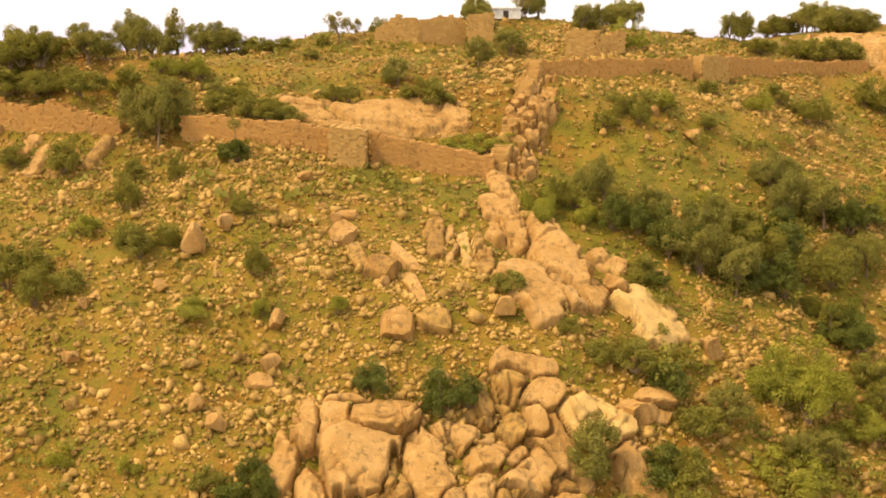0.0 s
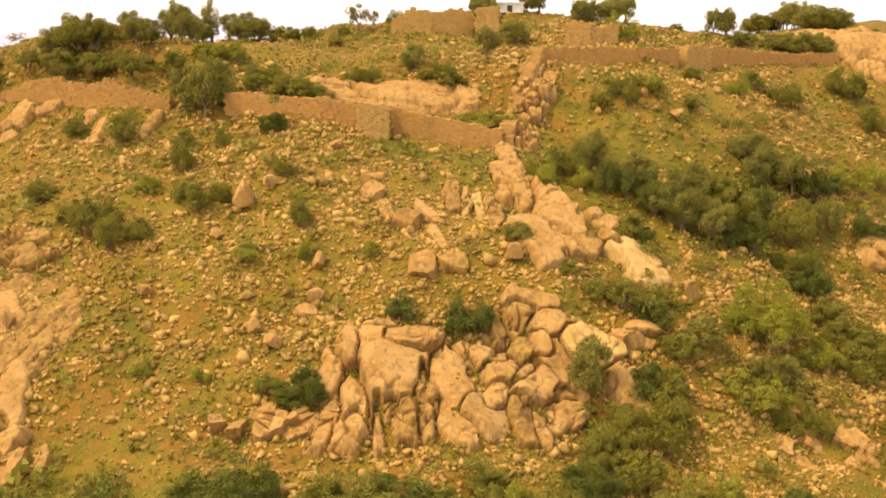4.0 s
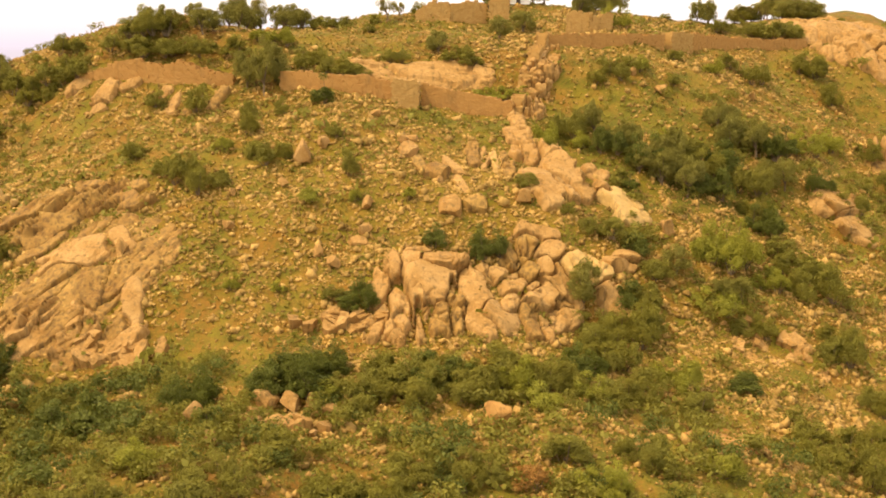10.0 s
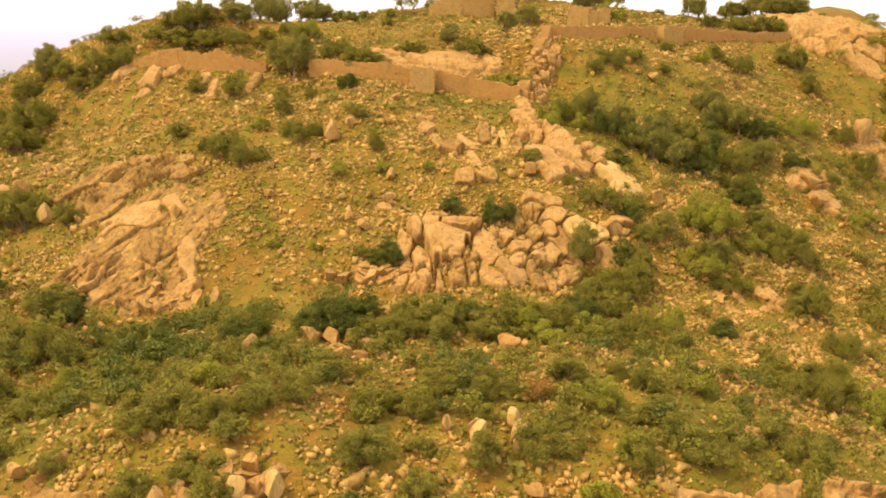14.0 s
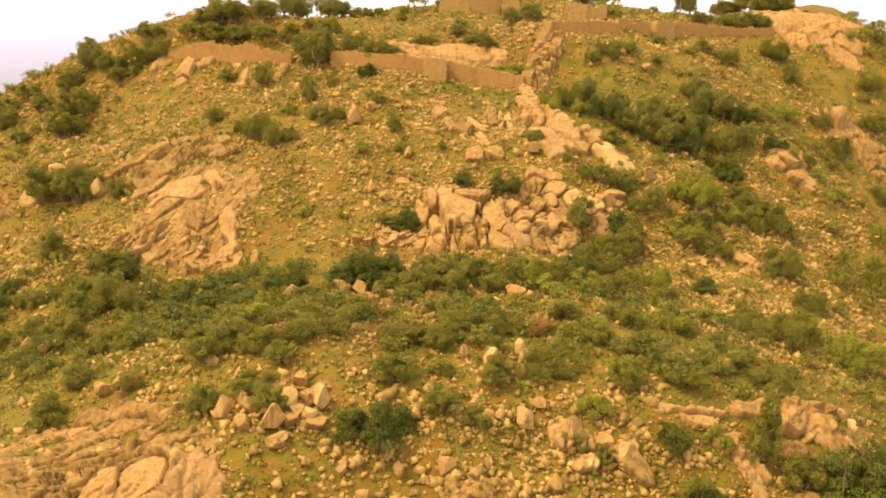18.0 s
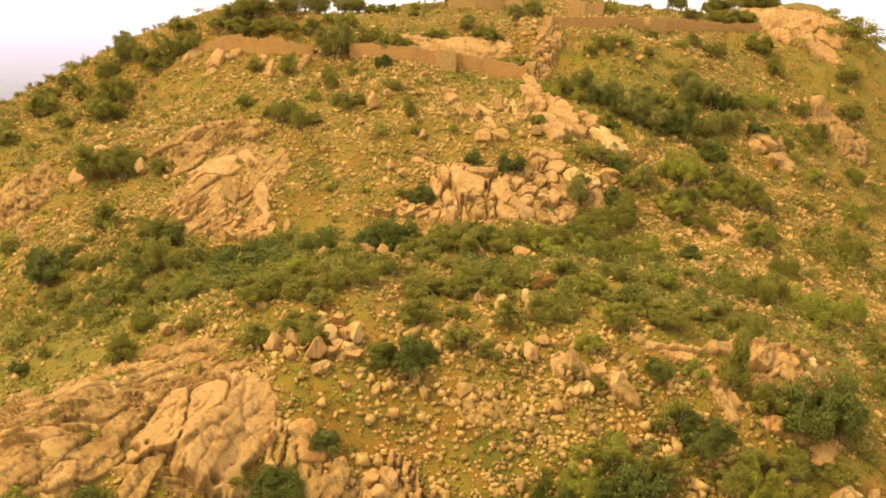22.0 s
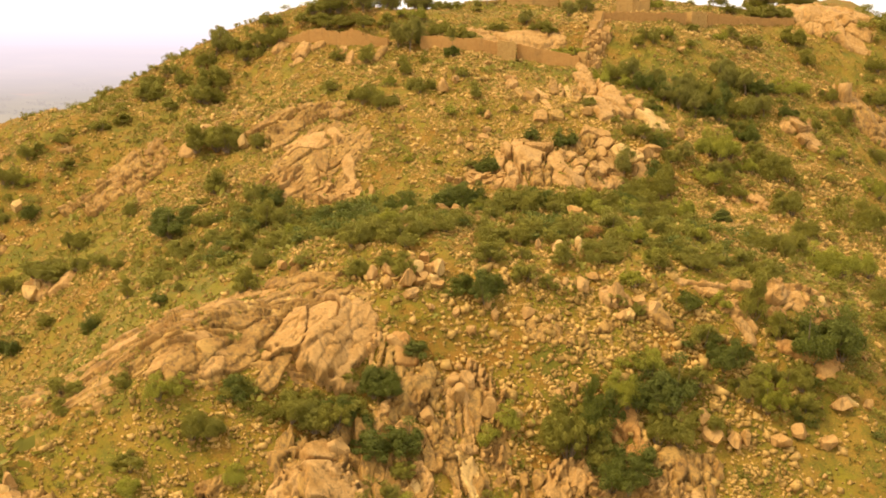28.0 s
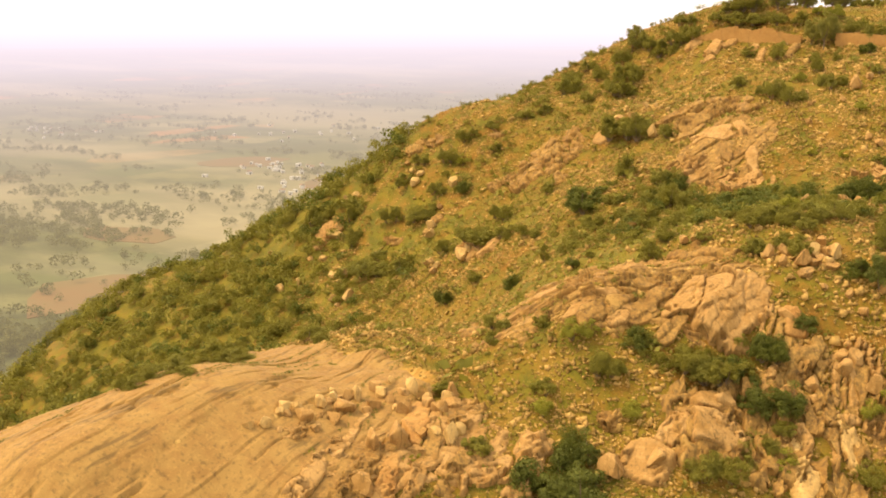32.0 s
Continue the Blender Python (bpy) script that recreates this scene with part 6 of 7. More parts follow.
TERRACE_EAST_C = [
    (-3.2, -57.2, 5.4, 4.4, 'b'), (0.4, -55.3, 7.4, 5.0, 'b'), (5.0, -53.7, 7.0, 4.5, 'd'), (9.5, -54.3, 5.9, 4.4, 'b'), (12.8, -54.5, 5.4, 4.9, 'l'),
    (15.7, -53.0, 5.5, 5.0, 'b'), (19.7, -46.9, 5.3, 5.3, 'd'), (23.2, -40.7, 6.8, 6.2, 'b'), (26.5, -33.6, 5.4, 5.4, 'b'),
    (20.5, -54.3, 6.5, 4.0, 'b'),
]
TERRACE_WEST = [
    (-46.5, -61.3, 5.4, 5.0, 'b'), (-41.5, -62.4, 7.0, 6.6, 'b'), (-43.3, -72.5, 4.2, 4.3, 'b'), (-28.4, -64.9, 7.4, 4.7, 'd'), (-35.5, -58.0, 5.0, 4.1, 'b'), (-35.3, -77.4, 6.1, 4.4, 'b'),
    (-30.7, -70.5, 5.3, 3.8, 'b'), (-19.9, -86.3, 6.8, 4.2, 'b'), (-17.0, -86.0, 6.1, 3.9, 'b'), (-12.0, -86.5, 5.5, 3.8, 'b'), (-8.8, -81.2, 5.2, 3.6, 'b'), (-34.8, -87.6, 3.4, 3.4, 'b'),
    (-34.7, -94.7, 3.5, 3.9, 'b'), (-18.0, -95.4, 3.3, 3.6, 'b'), (-10.8, -95.4, 3.8, 4.1, 'b'), (-27.0, -91.5, 2.8, 2.2, 'b'), (-10.4, -83.8, 3.9, 2.9, 'b'), (-16.9, -78.6, 4.1, 3.1, 'l'),
    (-34.7, -72.0, 5.3, 4.2, 'l'), (-56.2, -68.6, 5.0, 3.8, 'b'), (-50.3, -67.2, 4.9, 3.7, 'b'),
]
LOWER_SLOPE = [
    (-0.7, -96.1, 7.3, 5.8, 'd'), (5.7, -92.2, 3.8, 4.2, 'b'), (-0.2, -89.0, 3.9, 3.4, 'b'), (20.9, -88.9, 3.9, 3.0, 'l'), (24.0, -84.1, 4.0, 3.8, 'b'), (40.3, -78.2, 5.0, 4.1, 'b'),
    (42.6, -57.5, 5.9, 4.8, 'b'), (47.1, -58.9, 5.1, 6.3, 'b'), (37.9, -41.6, 3.8, 2.6, 'd'), (37.0, -74.5, 4.4, 2.8, 'b'), (30.4, -80.8, 5.5, 2.9, 'b'), (54.3, -55.7, 8.6, 5.8, 'l'),
    (61.1, -50.1, 5.5, 5.2, 'l'), (68.5, -23.3, 6.5, 8.1, 'b'), (50.9, -29.2, 6.1, 4.8, 'b'), (10.6, -86.5, 4.0, 3.7, 'b'), (14.8, -84.7, 4.0, 4.4, 'b'), (9.2, -92.3, 3.0, 2.4, 'b'),
    (17.9, -83.2, 3.4, 3.2, 'b'),
]
LOWER_SLOPE_B = [
    (63.5, 45.9, 4.5, 4.6, 'b'), (83.1, 45.1, 5.6, 4.7, 'b'),
    (67.7, 23.6, 5.0, 4.7, 'b'), (69.9, 16.4, 4.9, 5.5, 'b'), (80.5, 32.3, 6.3, 5.9, 'b'), (59.8, 5.0, 5.6, 4.7, 'b'), (50.5, -17.5, 7.7, 5.6, 'b'),
    (48.6, -14.1, 5.5, 5.1, 'b'), (46.9, -12.3, 4.5, 4.1, 'b'), (65.9, -1.1, 3.7, 3.4, 'l'), (76.8, 8.7, 4.8, 4.4, 'b'), (72.3, -8.8, 5.2, 4.9, 'l'),
    (27.5, -29.9, 4.1, 5.1, 'b'), (21.2, -35.4, 6.8, 4.9, 'b'), (36.7, -26.8, 7.0, 3.8, 'l'), (41.1, -28.7, 5.1, 4.2, 'b'),
]
FOOT_SLOPE = [
    (-34.8, -87.9, 2.6, 2.4, 'b'), (-17.5, -95.3, 3.2, 2.9, 'b'), (-13.3, -92.8, 4.8, 3.0, 'b'), (-7.6, -105.5, 3.7, 3.1, 'd'), (-10.9, -111.7, 5.6, 4.0, 'd'), (-15.0, -112.2, 2.9, 2.7, 'b'),
    (-15.1, -116.5, 5.6, 4.6, 'd'), (-21.1, -119.6, 6.1, 4.5, 'b'), (-19.0, -117.3, 5.5, 3.9, 'b'), (-26.6, -119.8, 4.3, 3.9, 'd'), (-34.9, -122.2, 5.5, 3.6, 'l'), (-41.3, -121.1, 3.0, 2.7, 'b'),
    (-29.5, -124.9, 4.7, 3.2, 'b'), (-16.0, -117.7, 7.8, 4.5, 'b'),
]
FOOT_SLOPE_B = [
    (62.0, -66.3, 6.8, 4.1, 'b'), (-28.6, -135.6, 5.9, 6.1, 'd'), (-27.0, -141.9, 11.0, 6.3, 'd'), (-39.7, -142.7, 4.1, 3.0, 'b'), (-29.5, -124.5, 5.1, 3.6, 'b'), (-34.9, -132.8, 3.7, 3.0, 'l'),
    (-48.1, -123.5, 2.7, 2.5, 'b'), (-36.2, -130.2, 4.1, 2.9, 'b'), (-26.6, -119.4, 4.2, 3.3, 'b'), (-49.7, -134.4, 3.6, 2.4, 'b'), (-23.7, -128.3, 3.1, 3.1, 'l'), (-12.9, -132.2, 4.5, 4.5, 'b'),
]
FOOT_SLOPE_C = [
    (3.1, -111.6, 4.1, 3.3, 'l'), (51.1, -83.8, 6.2, 7.1, 'd'), (-10.9, -111.4, 5.8, 4.4, 'd'), (-49.4, -117.9, 5.4, 3.1, 'b'),
]
BRINK_SHRUBS = [
    (20.3, -102.8, 5.7, 5.6, 'l'), (23.9, -102.5, 5.8, 3.3, 'b'), (28.2, -99.1, 5.6, 4.1, 'b'), (33.8, -95.2, 6.7, 5.2, 'd'), (39.5, -98.6, 4.8, 6.3, 'l'), (44.0, -97.9, 4.5, 3.9, 'b'),
    (36.2, -98.9, 5.0, 4.1, 'b'), (38.4, -96.2, 4.5, 3.5, 'b'), (47.3, -88.0, 9.6, 7.9, 'd'), (28.7, -89.9, 3.8, 3.6, 'd'), (37.8, -87.9, 4.0, 8.0, 'b'), (41.3, -89.4, 4.0, 4.4, 'b'),
    (42.8, -94.6, 5.2, 4.3, 'b'), (49.1, -93.7, 4.4, 3.2, 'b'), (30.7, -102.7, 4.9, 3.4, 'b'), (33.3, -88.3, 3.0, 2.9, 'l'), (60.9, -71.5, 7.0, 5.1, 'b'), (58.8, -85.3, 5.0, 4.7, 'b'),
]
BRINK_SHRUBS_B = [
    (18.7, -92.1, 3.2, 2.4, 'b'), (21.9, -92.7, 2.3, 2.8, 'b'), (30.5, -94.0, 4.5, 4.2, 'b'), (62.5, -59.8, 5.0, 3.7, 'b'), (13.2, -108.6, 7.8, 7.0, 'b'), (17.2, -105.7, 5.8, 8.7, 'd'),
    (19.9, -111.4, 7.7, 6.2, 'd'), (24.1, -101.9, 8.1, 7.3, 'd'), (25.7, -104.9, 6.5, 5.6, 'b'), (16.2, -109.4, 6.4, 5.4, 'b'), (22.3, -99.3, 5.9, 4.1, 'l'), (5.2, -109.5, 4.2, 3.9, 'l'),
    (-8.4, -117.1, 7.5, 4.5, 'd'), (-6.4, -118.7, 5.4, 3.7, 'b'), (-8.7, -124.4, 5.9, 4.3, 'b'), (-4.4, -124.0, 3.9, 3.6, 'l'), (-10.3, -129.2, 6.4, 4.2, 'b'), (4.7, -119.0, 4.1, 3.7, 'b'),
    (-48.6, -51.0, 7.3, 5.1, 'b'), (-45.6, -51.3, 5.9, 4.3, 'd'),
]
FLANK_SHRUBS = [
    (-117.4, -23.6, 6.3, 5.0, 'b'), (-126.8, -22.2, 5.6, 4.1, 'b'), (-115.7, -18.6, 6.4, 5.0, 'b'), (-129.2, -27.9, 5.5, 5.0, 'b'), (-107.2, -32.7, 4.3, 4.3, 'd'),
    (-115.9, -31.7, 5.3, 4.4, 'b'), (-126.3, -37.5, 6.2, 5.9, 'b'), (-116.8, -37.6, 7.8, 4.8, 'b'), (-89.0, -45.8, 6.4, 4.4, 'b'), (-62.1, -58.7, 8.6, 5.5, 'd'),
    (-78.6, -43.0, 3.9, 3.9, 'b'), (-58.7, -47.9, 3.3, 4.9, 'b'), (-96.3, -10.2, 4.5, 3.0, 'b'), (-86.9, -4.8, 4.5, 3.4, 'b'), (-78.4, -2.4, 8.1, 5.0, 'b'),
    (-88.9, 9.4, 5.7, 4.6, 'b'), (-97.0, 5.0, 7.6, 5.2, 'b'), (-89.3, -55.8, 9.3, 4.7, 'b'), (-82.0, -56.6, 6.0, 4.2, 'b'), (-74.0, -60.3, 6.6, 3.6, 'b'),
]
FLANK_SHRUBS_B = [
    (-99.4, -54.3, 5.6, 4.4, 'b'), (-122.1, -52.1, 11.9, 4.7, 'b'), (-111.6, -53.9, 6.6, 4.5, 'b'), (-131.4, -51.0, 7.0, 4.8, 'b'), (-51.2, -89.1, 2.7, 2.7, 'd'),
    (-48.8, -86.5, 1.8, 2.0, 'b'), (-68.2, -80.2, 4.0, 4.0, 'd'), (-87.3, -74.3, 5.1, 4.4, 'd'), (-81.8, -71.8, 4.3, 3.2, 'b'), (-35.7, -92.3, 3.5, 3.5, 'b'),
    (-143.4, -32.4, 4.7, 6.2, 'b'), (-136.6, -40.6, 5.4, 5.5, 'b'), (-156.3, -30.6, 8.8, 6.4, 'b'), (-108.2, -15.5, 5.5, 3.0, 'b'), (-100.4, -13.1, 4.5, 3.0, 'b'),
    (-111.7, -25.3, 4.5, 2.9, 'l'), (-104.2, -22.4, 4.4, 2.9, 'b'), (-61.8, -78.4, 2.0, 4.3, 'b'), (-55.6, -59.1, 4.9, 3.1, 'b'), (-47.5, -70.2, 4.0, 2.9, 'b'),
]

dome_grass(2200, 95)
grow(SKYLINE + SKYLINE_WEST, "trees along the hilltop", 1)
grow(BEHIND_WALLS, "plants behind the old walls", 2)
grow(UPPER_SLOPE + UPPER_SLOPE_B, "shrubs of the upper slope", 3)
grow(GULLY_TREES + GULLY_TREES_B, "bushes filling the gully", 4)
grow(WEST_SLOPE + WEST_SLOPE_B + FLANK_SHRUBS + FLANK_SHRUBS_B, "shrubs of the west slope", 5)
grow(TERRACE_EAST + TERRACE_EAST_B + TERRACE_EAST_C, "thicket on the terrace", 6)
grow(TERRACE_WEST, "thicket on the terrace", 7)
grow(LOWER_SLOPE + LOWER_SLOPE_B, "shrubs of the lower slope", 8)
grow(FOOT_SLOPE + FOOT_SLOPE_B + FOOT_SLOPE_C + BRINK_SHRUBS + BRINK_SHRUBS_B, "shrubs at the cliff foot", 9)


def forest(rows, seed, label, name, kind):
    """The scrub wood of the far flanks, in one mesh."""
    rng = random.Random(seed)
    verts = []
    for x0, x1, y0, y1, count, w in rows:
        for _ in range(count):
            x, y = rng.uniform(x0, x1), rng.uniform(y0, y1)
            s = w * rng.uniform(0.5, 1.3)
            z = float(ground_height(x, y))
            lobes = [(x + rng.gauss(0, s * 0.24), y + rng.gauss(0, s * 0.24), z + s * rng.uniform(0.2, 0.55)) for _ in range(7)]
            v, f = leaf_cards(rng, lobes, [(s * 0.22, s * 0.22, s * 0.18)] * 7, 34, s * 0.078)
            verts.append(v)
    verts = np.concatenate(verts)
    faces = np.arange(len(verts)).reshape(-1, 4)
    ob = new(name, mesh_from(name, verts, faces, LEAVES[kind]))
    tagged(ob, label, "scrub", kind="stuff")


forest([(-265, -140, -118, 30, 1150, 5.2), (-152, -104, -130, -55, 260, 3.4), (-150, -98, -60, 30, 170, 2.3), (-114, -60, -14, 34, 130, 2.2), (-104, -62, -62, -10, 90, 1.5), (80, 130, -60, 90, 90, 4.5), (60, 100, -110, -20, 60, 4.0), (72, 96, -20, 60, 30, 3.2)], 12, "olive-green scrub wood covering the far flanks", "scrub_wood", "b")
forest([(-265, -138, -118, 20, 210, 5.5), (-150, -104, -130, -60, 40, 4.0)], 15, "dark green scrub wood on the lower flank", "dark_scrub", "d")
forest([(-50, 45, -80, -54, 110, 3.0), (-60, -20, -70, -52, 24, 3.0), (28, 60, -100, -90, 12, 2.4)], 14, "dense dark green bushes of the terrace", "dark_thicket", "d")
forest([(-60, 40, -82, -52, 310, 2.7), (22, 72, -28, 22, 70, 3.0), (35, 78, -85, -25, 60, 2.6), (-70, -20, -82, -50, 70, 2.2), (38, 60, -108, -86, 24, 2.2), (-75, -25, -135, -112, 40, 1.8)], 13, "low thicket of olive-green bushes on the terraces", "thicket", "b")
for thing in [p for row in (*STOCK.values(), *CLUMPS.values()) for p in row if p in FRESH]:
    for ob in (*thing.children, thing):
        bpy.data.objects.remove(ob)


def undergrowth(count, seed):
    """Low green herbs and seedlings between the stones, in one mesh."""
    rng = np.random.default_rng(seed)
    x, y = rng.uniform(-150, 98, count * 3), rng.uniform(-165, 60, count * 3)
    dense = 0.35 + 0.95 * fractal(x, y, 13, 3, 91) - 0.7 * (bare_rock(x, y) > 0.45) + 0.35 * np.exp(-((y + 64) / 16) ** 2)
    keep = np.where(rng.uniform(0, 1, count * 3) < np.clip(dense, 0.02, 1))[0][:count]
    x, y = x[keep], y[keep]
    n, per = len(x), 11
    wide = 0.45 * np.exp(rng.normal(0, 0.5, (n, 1)))
    d = rng.normal(0, 1, (n, per, 3))
    d /= np.linalg.norm(d, axis=-1, keepdims=True)
    d[..., 2] = np.abs(d[..., 2]) * 0.9
    p = d * wide[..., None] * rng.uniform(0.4, 1.0, (n, per, 1))
    p[..., 0] += x[:, None]
    p[..., 1] += y[:, None]
    p[..., 2] += ground_height(x, y)[:, None]
    u = rng.normal(0, 1, (n, per, 3))
    v = np.cross(u, rng.normal(0, 1, (n, per, 3)))
    u *= (wide[..., None] * 0.28) / np.linalg.norm(u, axis=-1, keepdims=True)
    v *= (wide[..., None] * 0.19) / np.linalg.norm(v, axis=-1, keepdims=True)
    verts = np.stack([p - u, p - v, p + u, p + v], 2).reshape(-1, 3)
    ob = new("undergrowth", mesh_from("undergrowth", verts, np.arange(len(verts)).reshape(-1, 4), LEAVES["b"]))
    tagged(ob, "low yellow-green herbs and seedlings on the slope", "undergrowth", kind="stuff")


undergrowth(19000, 93)


# ---- old walls ----
def wall(label, line, thick, material, seed, stone=(0.42, 0.27), ruin=0.35, category="fort wall"):
    """A dry-laid wall along points of x, y, foot and height: a core and its courses of stones."""
    rng = random.Random(seed)
    cx, cy, cz = line[0][0], line[0][1], line[0][2]
    root = tagged(new("fort_wall"), label, category, "old fort walls")
    root.location = (cx, cy, cz)
    core, courses = bmesh.new(), bmesh.new()
    at = []
    for a, b in zip(line, line[1:]):
        n = max(1, round(math.hypot(b[0] - a[0], b[1] - a[1]) / stone[0]))
        for k in range(n):
            at.append([p + (q - p) * k / n for p, q in zip(a, b)])
    at.append(list(line[-1]))
    for a, b in zip(at, at[1:]):
        dx, dy = b[0] - a[0], b[1] - a[1]
        run = math.hypot(dx, dy)
        ux, uy = dx / run, dy / run
        heading = math.atan2(dy, dx)
        tall = (a[3] + b[3]) / 2 + rng.gauss(0, ruin * 0.5) + ruin * math.sin(a[0] * 0.7 + a[1])
        foot = min(a[2], b[2]) - 1.0
        mx, my = (a[0] + b[0]) / 2 - cx, (a[1] + b[1]) / 2 - cy
        top = (a[2] + b[2]) / 2 + tall
        m = Matrix.LocRotScale((mx, my, (foot + top) / 2 - cz - 0.1), Euler((0, 0, heading)), (run + 0.02, thick - 0.25, top - foot - 0.2))
        bmesh.ops.create_cube(core, size=1.0, matrix=m)
        rows = max(1, int((top - foot) / stone[1]))
        for r in range(rows):
            for front in (-1, 1):
                if front < 0 and r < rows - 2:
                    continue
                z = foot + (r + 0.5) * stone[1] + rng.gauss(0, 0.03)
                shift = rng.uniform(-0.5, 0.5) * run
                proud = thick / 2 - 0.18 + rng.uniform(-0.02, 0.02)
                px, py = mx + ux * shift + uy * proud * -front * -1, my + uy * shift - ux * proud * -front * -1
                size = (run * rng.uniform(1.15, 1.7), 0.42, stone[1] * rng.uniform(1.02, 1.2))
                turn = Euler((rng.gauss(0, 0.03), rng.gauss(0, 0.04), heading + rng.gauss(0, 0.04)))
                box = bmesh.ops.create_cube(courses, size=1.0, matrix=Matrix.LocRotScale((px, py, z - cz), turn, size))
                for v in box["verts"]:
                    v.co += Vector((rng.gauss(0, 0.03), rng.gauss(0, 0.02), rng.gauss(0, 0.03)))
    part("core", core, material, root)
    tagged(part("masonry", courses, material, root), kind="stuff")
    return root


def on_ground(line):
    return [(x, y, float(hill_height(x, y)), h) for x, y, h in line]


wall("ruined red rubble wall with a broken crest", on_ground([(-63, 10.3, 1.6), (-56, 9.4, 2.6), (-52.5, 9.2, 3.4), (-48.4, 8.8, 2.7), (-44.3, 8.5, 3.2), (-40, 8.2, 2.5), (-36.5, 8.2, 1.2)]), 1.6, red_wall, 1, ruin=0.3)
wall("long low red laterite wall along the brow", on_ground([(-28, 6.5, 2.9), (-22, 5.6, 2.9), (-15, 5.0, 2.9), (-9.4, 4.9, 2.7)]), 1.4, red_wall, 2, ruin=0.12)
wall("square tan stone bastion standing forward of the wall", on_ground([(-9.6, 4.2, 3.6), (-5.6, 4.4, 3.6)]), 3.4, tan_wall, 3, ruin=0.1)
wall("low red laterite wall ending at the corner", on_ground([(-5.2, 5.8, 2.8), (-1.8, 5.8, 2.7), (1.2, 5.9, 2.5), (4.8, 5.6, 2.5), (9, 5.2, 2.6)]), 1.4, red_wall, 4, ruin=0.12)
wall("collapsed tan wall climbing steeply over rock", on_ground([(9.4, 5.4, 2.4), (10, 10, 1.2), (10.8, 14.5, 1.0), (11.8, 19.2, 1.2), (12.8, 24.5, 1.8)]), 2.0, tan_wall, 5, ruin=0.6)
wall("long low red wall crossing the upper slope", on_ground([(13.2, 25.6, 2.0), (21, 28.8, 2.0), (27, 31.5, 2.0), (34, 36.5, 2.0)]), 1.3, red_wall, 6, ruin=0.12)
wall("short tan turret in the upper wall", on_ground([(35, 37.2, 2.7), (39, 40.6, 2.7)]), 2.6, tan_wall, 7, ruin=0.1)
wall("low red wall running to the summit rock", on_ground([(39.8, 41.8, 2.6), (47, 47.3, 2.3), (54.7, 53.4, 1.9), (64, 59.5, 1.6)]), 1.3, red_wall, 8, ruin=0.15)
wall("ruined tan rampart on the summit", on_ground([(-12, 45.5, 2.2), (-9, 45.5, 3.4), (-5.5, 45.6, 3.6), (1.2, 47.4, 3.4)]), 2.0, tan_wall, 9, ruin=0.3)
wall("square tan tower block on the summit", on_ground([(2.2, 46.2, 4.4), (5.8, 46.2, 4.4)]), 3.2, tan_wall, 10, ruin=0.05)
wall("broken tan wall on the summit slope", on_ground([(17, 39.4, 3.4), (20.8, 39.2, 3.5), (25, 40.6, 3.2)]), 1.5, tan_wall, 11, ruin=0.4)


# ---- hut on the summit ----
def box(bm, x, y, z, sx, sy, sz):
    bmesh.ops.create_cube(bm, size=1.0, matrix=Matrix.LocRotScale((x, y, z), None, (sx, sy, sz)))


def hut(name, label, x, y, z, w, d, h, turn, walls, roof, group="", pitched=True):
    root = tagged(new(name), label, "house", group)
    root.matrix_basis = Matrix.LocRotScale((x, y, z), Euler((0, 0, turn)), None)
    bm = bmesh.new()
    box(bm, 0, 0, h / 2, w, d, h)
    part("wall", bm, walls, root)
    bm = bmesh.new()
    if pitched:
        o = 0.35
        pts = [(-w / 2 - o, -d / 2 - o, h - 0.1), (w / 2 + o, -d / 2 - o, h - 0.1), (w / 2 + o, d / 2 + o, h - 0.1), (-w / 2 - o, d / 2 + o, h - 0.1), (-w / 2 - o, 0, h + d * 0.28), (w / 2 + o, 0, h + d * 0.28)]
        v = [bm.verts.new(p) for p in pts]
        for f in ((0, 1, 5, 4), (2, 3, 4, 5), (1, 2, 5), (3, 0, 4), (3, 2, 1, 0)):
            bm.faces.new([v[k] for k in f])
    else:
        box(bm, 0, 0, h + 0.12, w + 0.4, d + 0.4, 0.24)
    part("roof", bm, roof, root)
    # dark panel on the front wall, painted shade of an open entrance
    bm = bmesh.new()
    box(bm, 0, -d / 2 - 0.01, min(1.0, h * 0.4), 0.9, 0.06, min(2.0, h * 0.8))
    part("door", bm, dark_opening, root)
    return root


hut("hut", "small whitewashed flat-roofed hut on the hilltop", 6.8, 61, float(ground_height(6.8, 61)) - 0.5, 4.8, 3.2, 1.6, 0.1, white_wash, white_wash, "", False)


# ---- the plain ----
def village(cx, cy, rx, ry, count, seed, group):
    rng = random.Random(seed)
    for _ in range(count):
        x, y = cx + rng.gauss(0, rx), cy + rng.gauss(0, ry)
        w, d = rng.uniform(2.6, 6.0), rng.uniform(2.4, 4.4)
        flat = rng.random() < 0.82
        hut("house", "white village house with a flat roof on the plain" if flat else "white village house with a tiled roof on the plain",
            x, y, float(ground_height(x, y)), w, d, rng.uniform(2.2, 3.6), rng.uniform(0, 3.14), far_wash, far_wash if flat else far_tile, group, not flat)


def far_place(bearing, distance):
    a = radians(bearing)
    return 21 + distance * math.sin(a), -247 + distance * math.cos(a)


for bearing, distance, rx, ry, count, seed in ((-37.0, 985, 32, 50, 90, 1), (-42.0, 1110, 34, 26, 26, 2), (-53.5, 1650, 50, 40, 24, 3), (-40, 1500, 70, 60, 16, 4)):
    village(*far_place(bearing, distance), rx, ry, count, seed, "village houses on the plain")


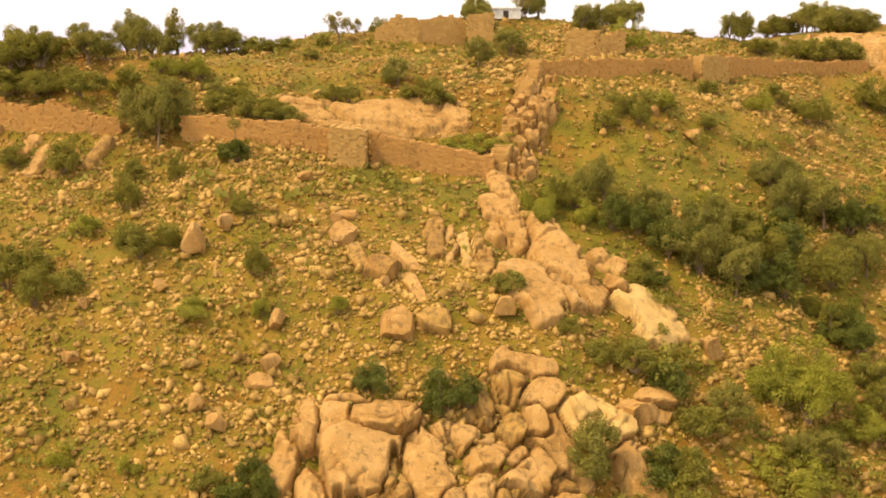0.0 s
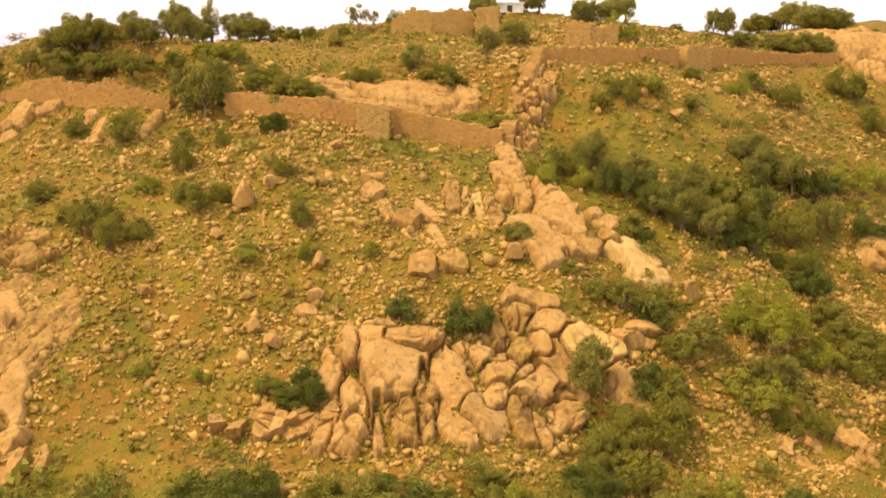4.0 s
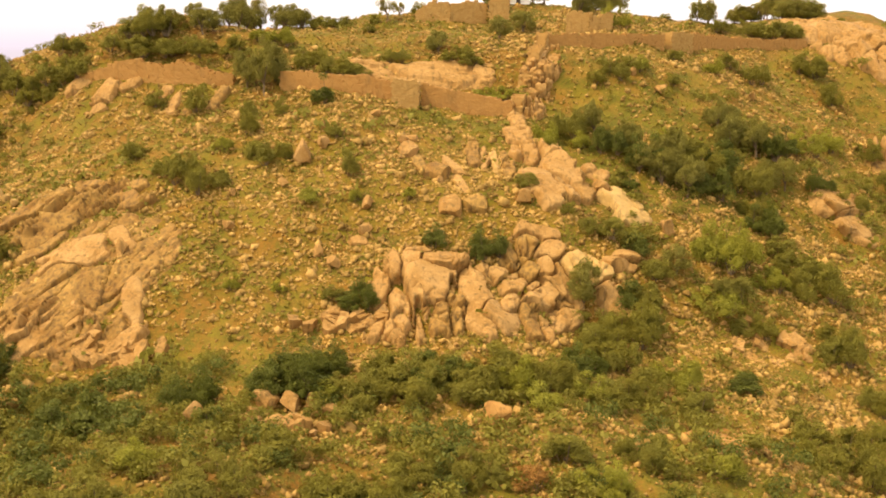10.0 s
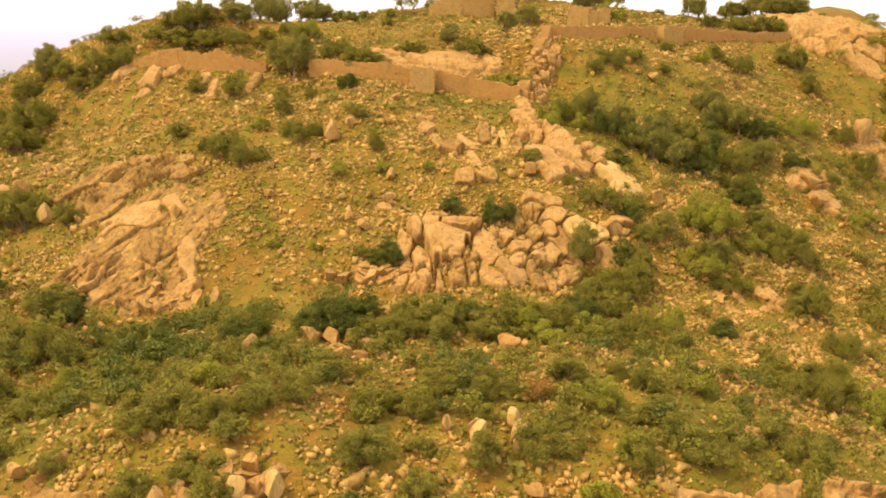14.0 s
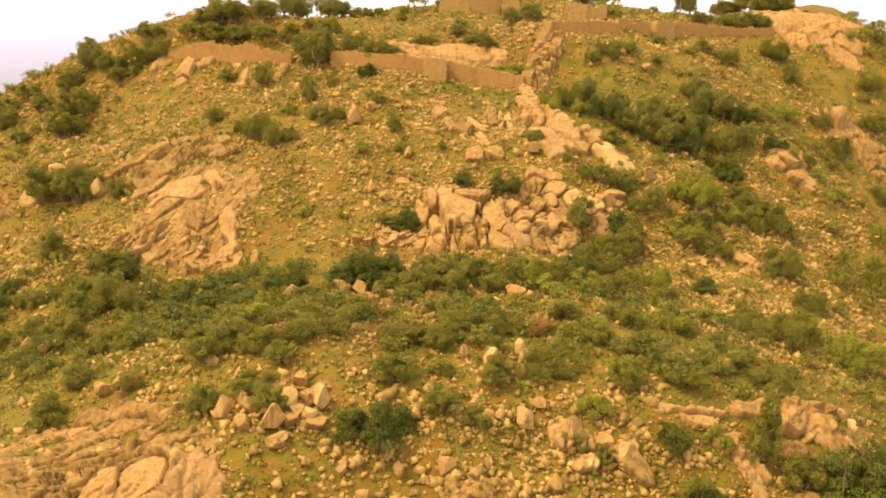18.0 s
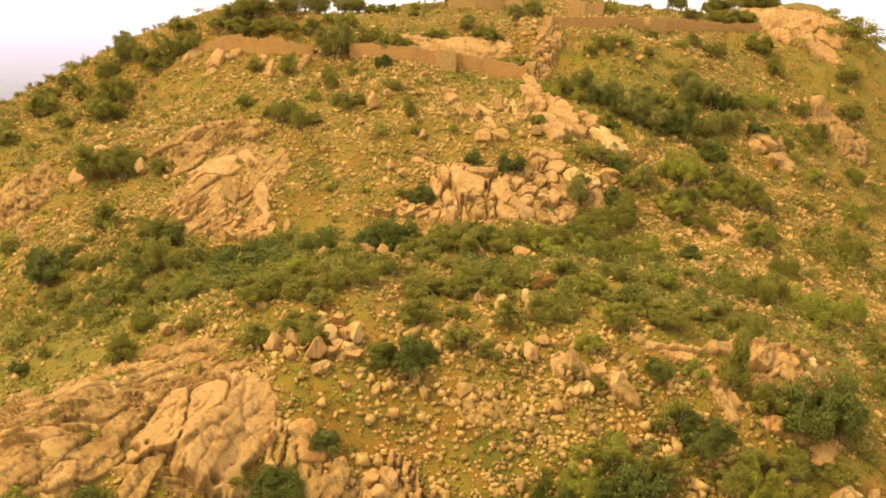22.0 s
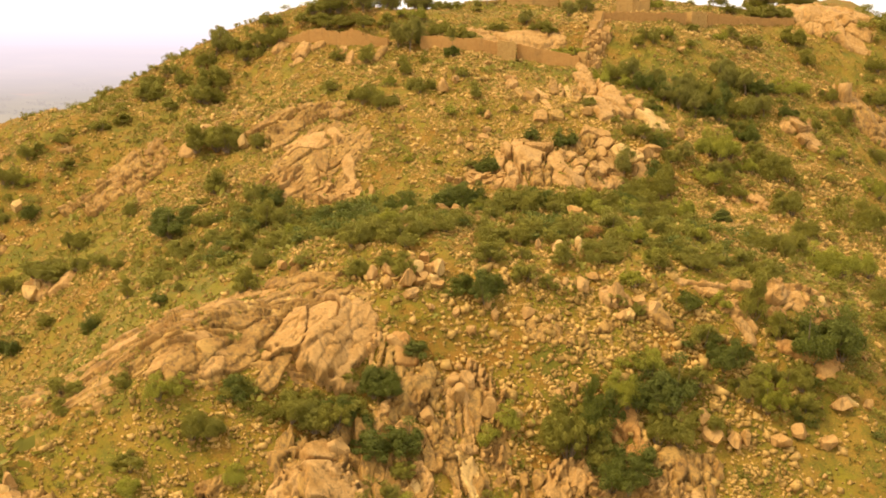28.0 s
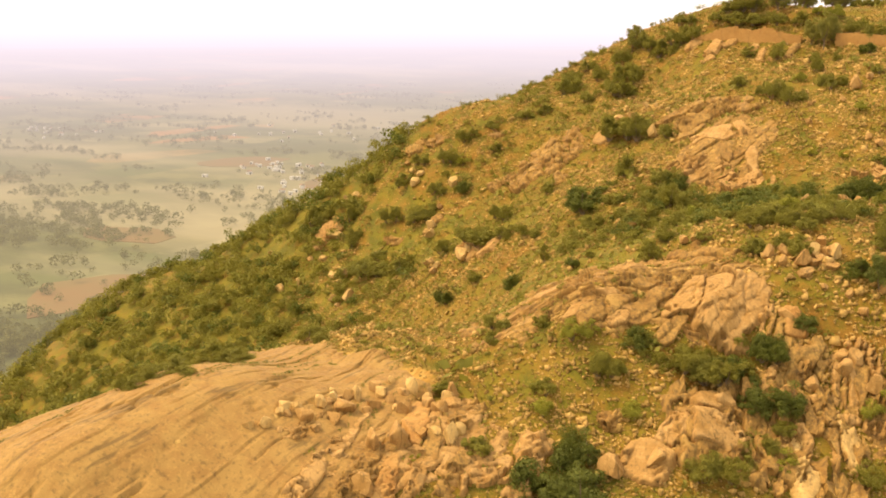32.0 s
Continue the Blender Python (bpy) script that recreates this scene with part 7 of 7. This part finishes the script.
def plain_trees(count, seed):
    """Hedges and single trees of the plain, in one mesh."""
    rng = random.Random(seed)
    verts = []
    while count:
        bearing, distance = rng.uniform(-64, -18), 460 * math.exp(rng.random() ** 1.3 * 1.7)
        x, y = far_place(bearing, distance)
        if value_noise(np.array(x / 70), np.array(y / 70), 77) < -0.05 or math.hypot(x, y + 40) < 335 or (abs(x + 455) < 60 and abs(y - 112) < 65 and rng.random() < 0.85):
            continue
        count -= 1
        for _ in range(rng.choice((1, 1, 2, 6))):
            px, py, s = x + rng.gauss(0, 16), y + rng.gauss(0, 5), rng.uniform(4, 10)
            v, f = leaf_cards(rng, [(px + rng.gauss(0, s * 0.2), py + rng.gauss(0, s * 0.2), float(ground_height(px, py)) + s * rng.uniform(0.3, 0.6)) for _ in range(3)], [(s * 0.34, s * 0.34, s * 0.28)] * 3, 18, s * 0.135)
            verts.append(v)
    verts = np.concatenate(verts)
    faces = np.arange(len(verts)).reshape(-1, 4)
    ob = new("plain_trees", mesh_from("plain_trees", verts, faces, far_leaves))
    tagged(ob, "hedges and scattered trees across the hazy plain", "trees", kind="stuff")


plain_trees(1900, 5)


def field(label, corners):
    """A ploughed field laid a little above the plain, with a low bank round it."""
    bm = bmesh.new()
    lo = [bm.verts.new((x, y, float(ground_height(x, y)) - 0.5)) for x, y in corners]
    hi = [bm.verts.new((x, y, float(ground_height(x, y)) + 0.35)) for x, y in corners]
    bm.faces.new(hi)
    for k in range(len(corners)):
        j = (k + 1) % len(corners)
        bm.faces.new((lo[k], lo[j], hi[j], hi[k]))
    me = bpy.data.meshes.new("field")
    bm.to_mesh(me)
    bm.free()
    me.materials.append(field_mat)
    tagged(new("field", me), label, "field", "fields of the plain", "structure")


field("ploughed field of red earth on the plain", [(-429, 60), (-420, 82), (-425, 122), (-424, 148), (-446, 166), (-470, 150), (-486, 112), (-462, 84)])


def round_about(bearing, distance, wide, deep, seed):
    """An uneven plot of ground round a place on the plain."""
    rng = random.Random(seed)
    cx, cy = far_place(bearing, distance)
    return [(cx + wide * rng.uniform(0.75, 1.1) * math.cos(a), cy + deep * rng.uniform(0.75, 1.1) * math.sin(a)) for a in np.linspace(0, 6.2832, 13)[:-1]]


field("bare tan ground round the village", round_about(-36.5, 1010, 60, 85, 1))
field("dry stubble field beyond the village", round_about(-43.5, 1180, 50, 60, 2))
field("bare reddish field on the plain", round_about(-50, 760, 46, 26, 3))
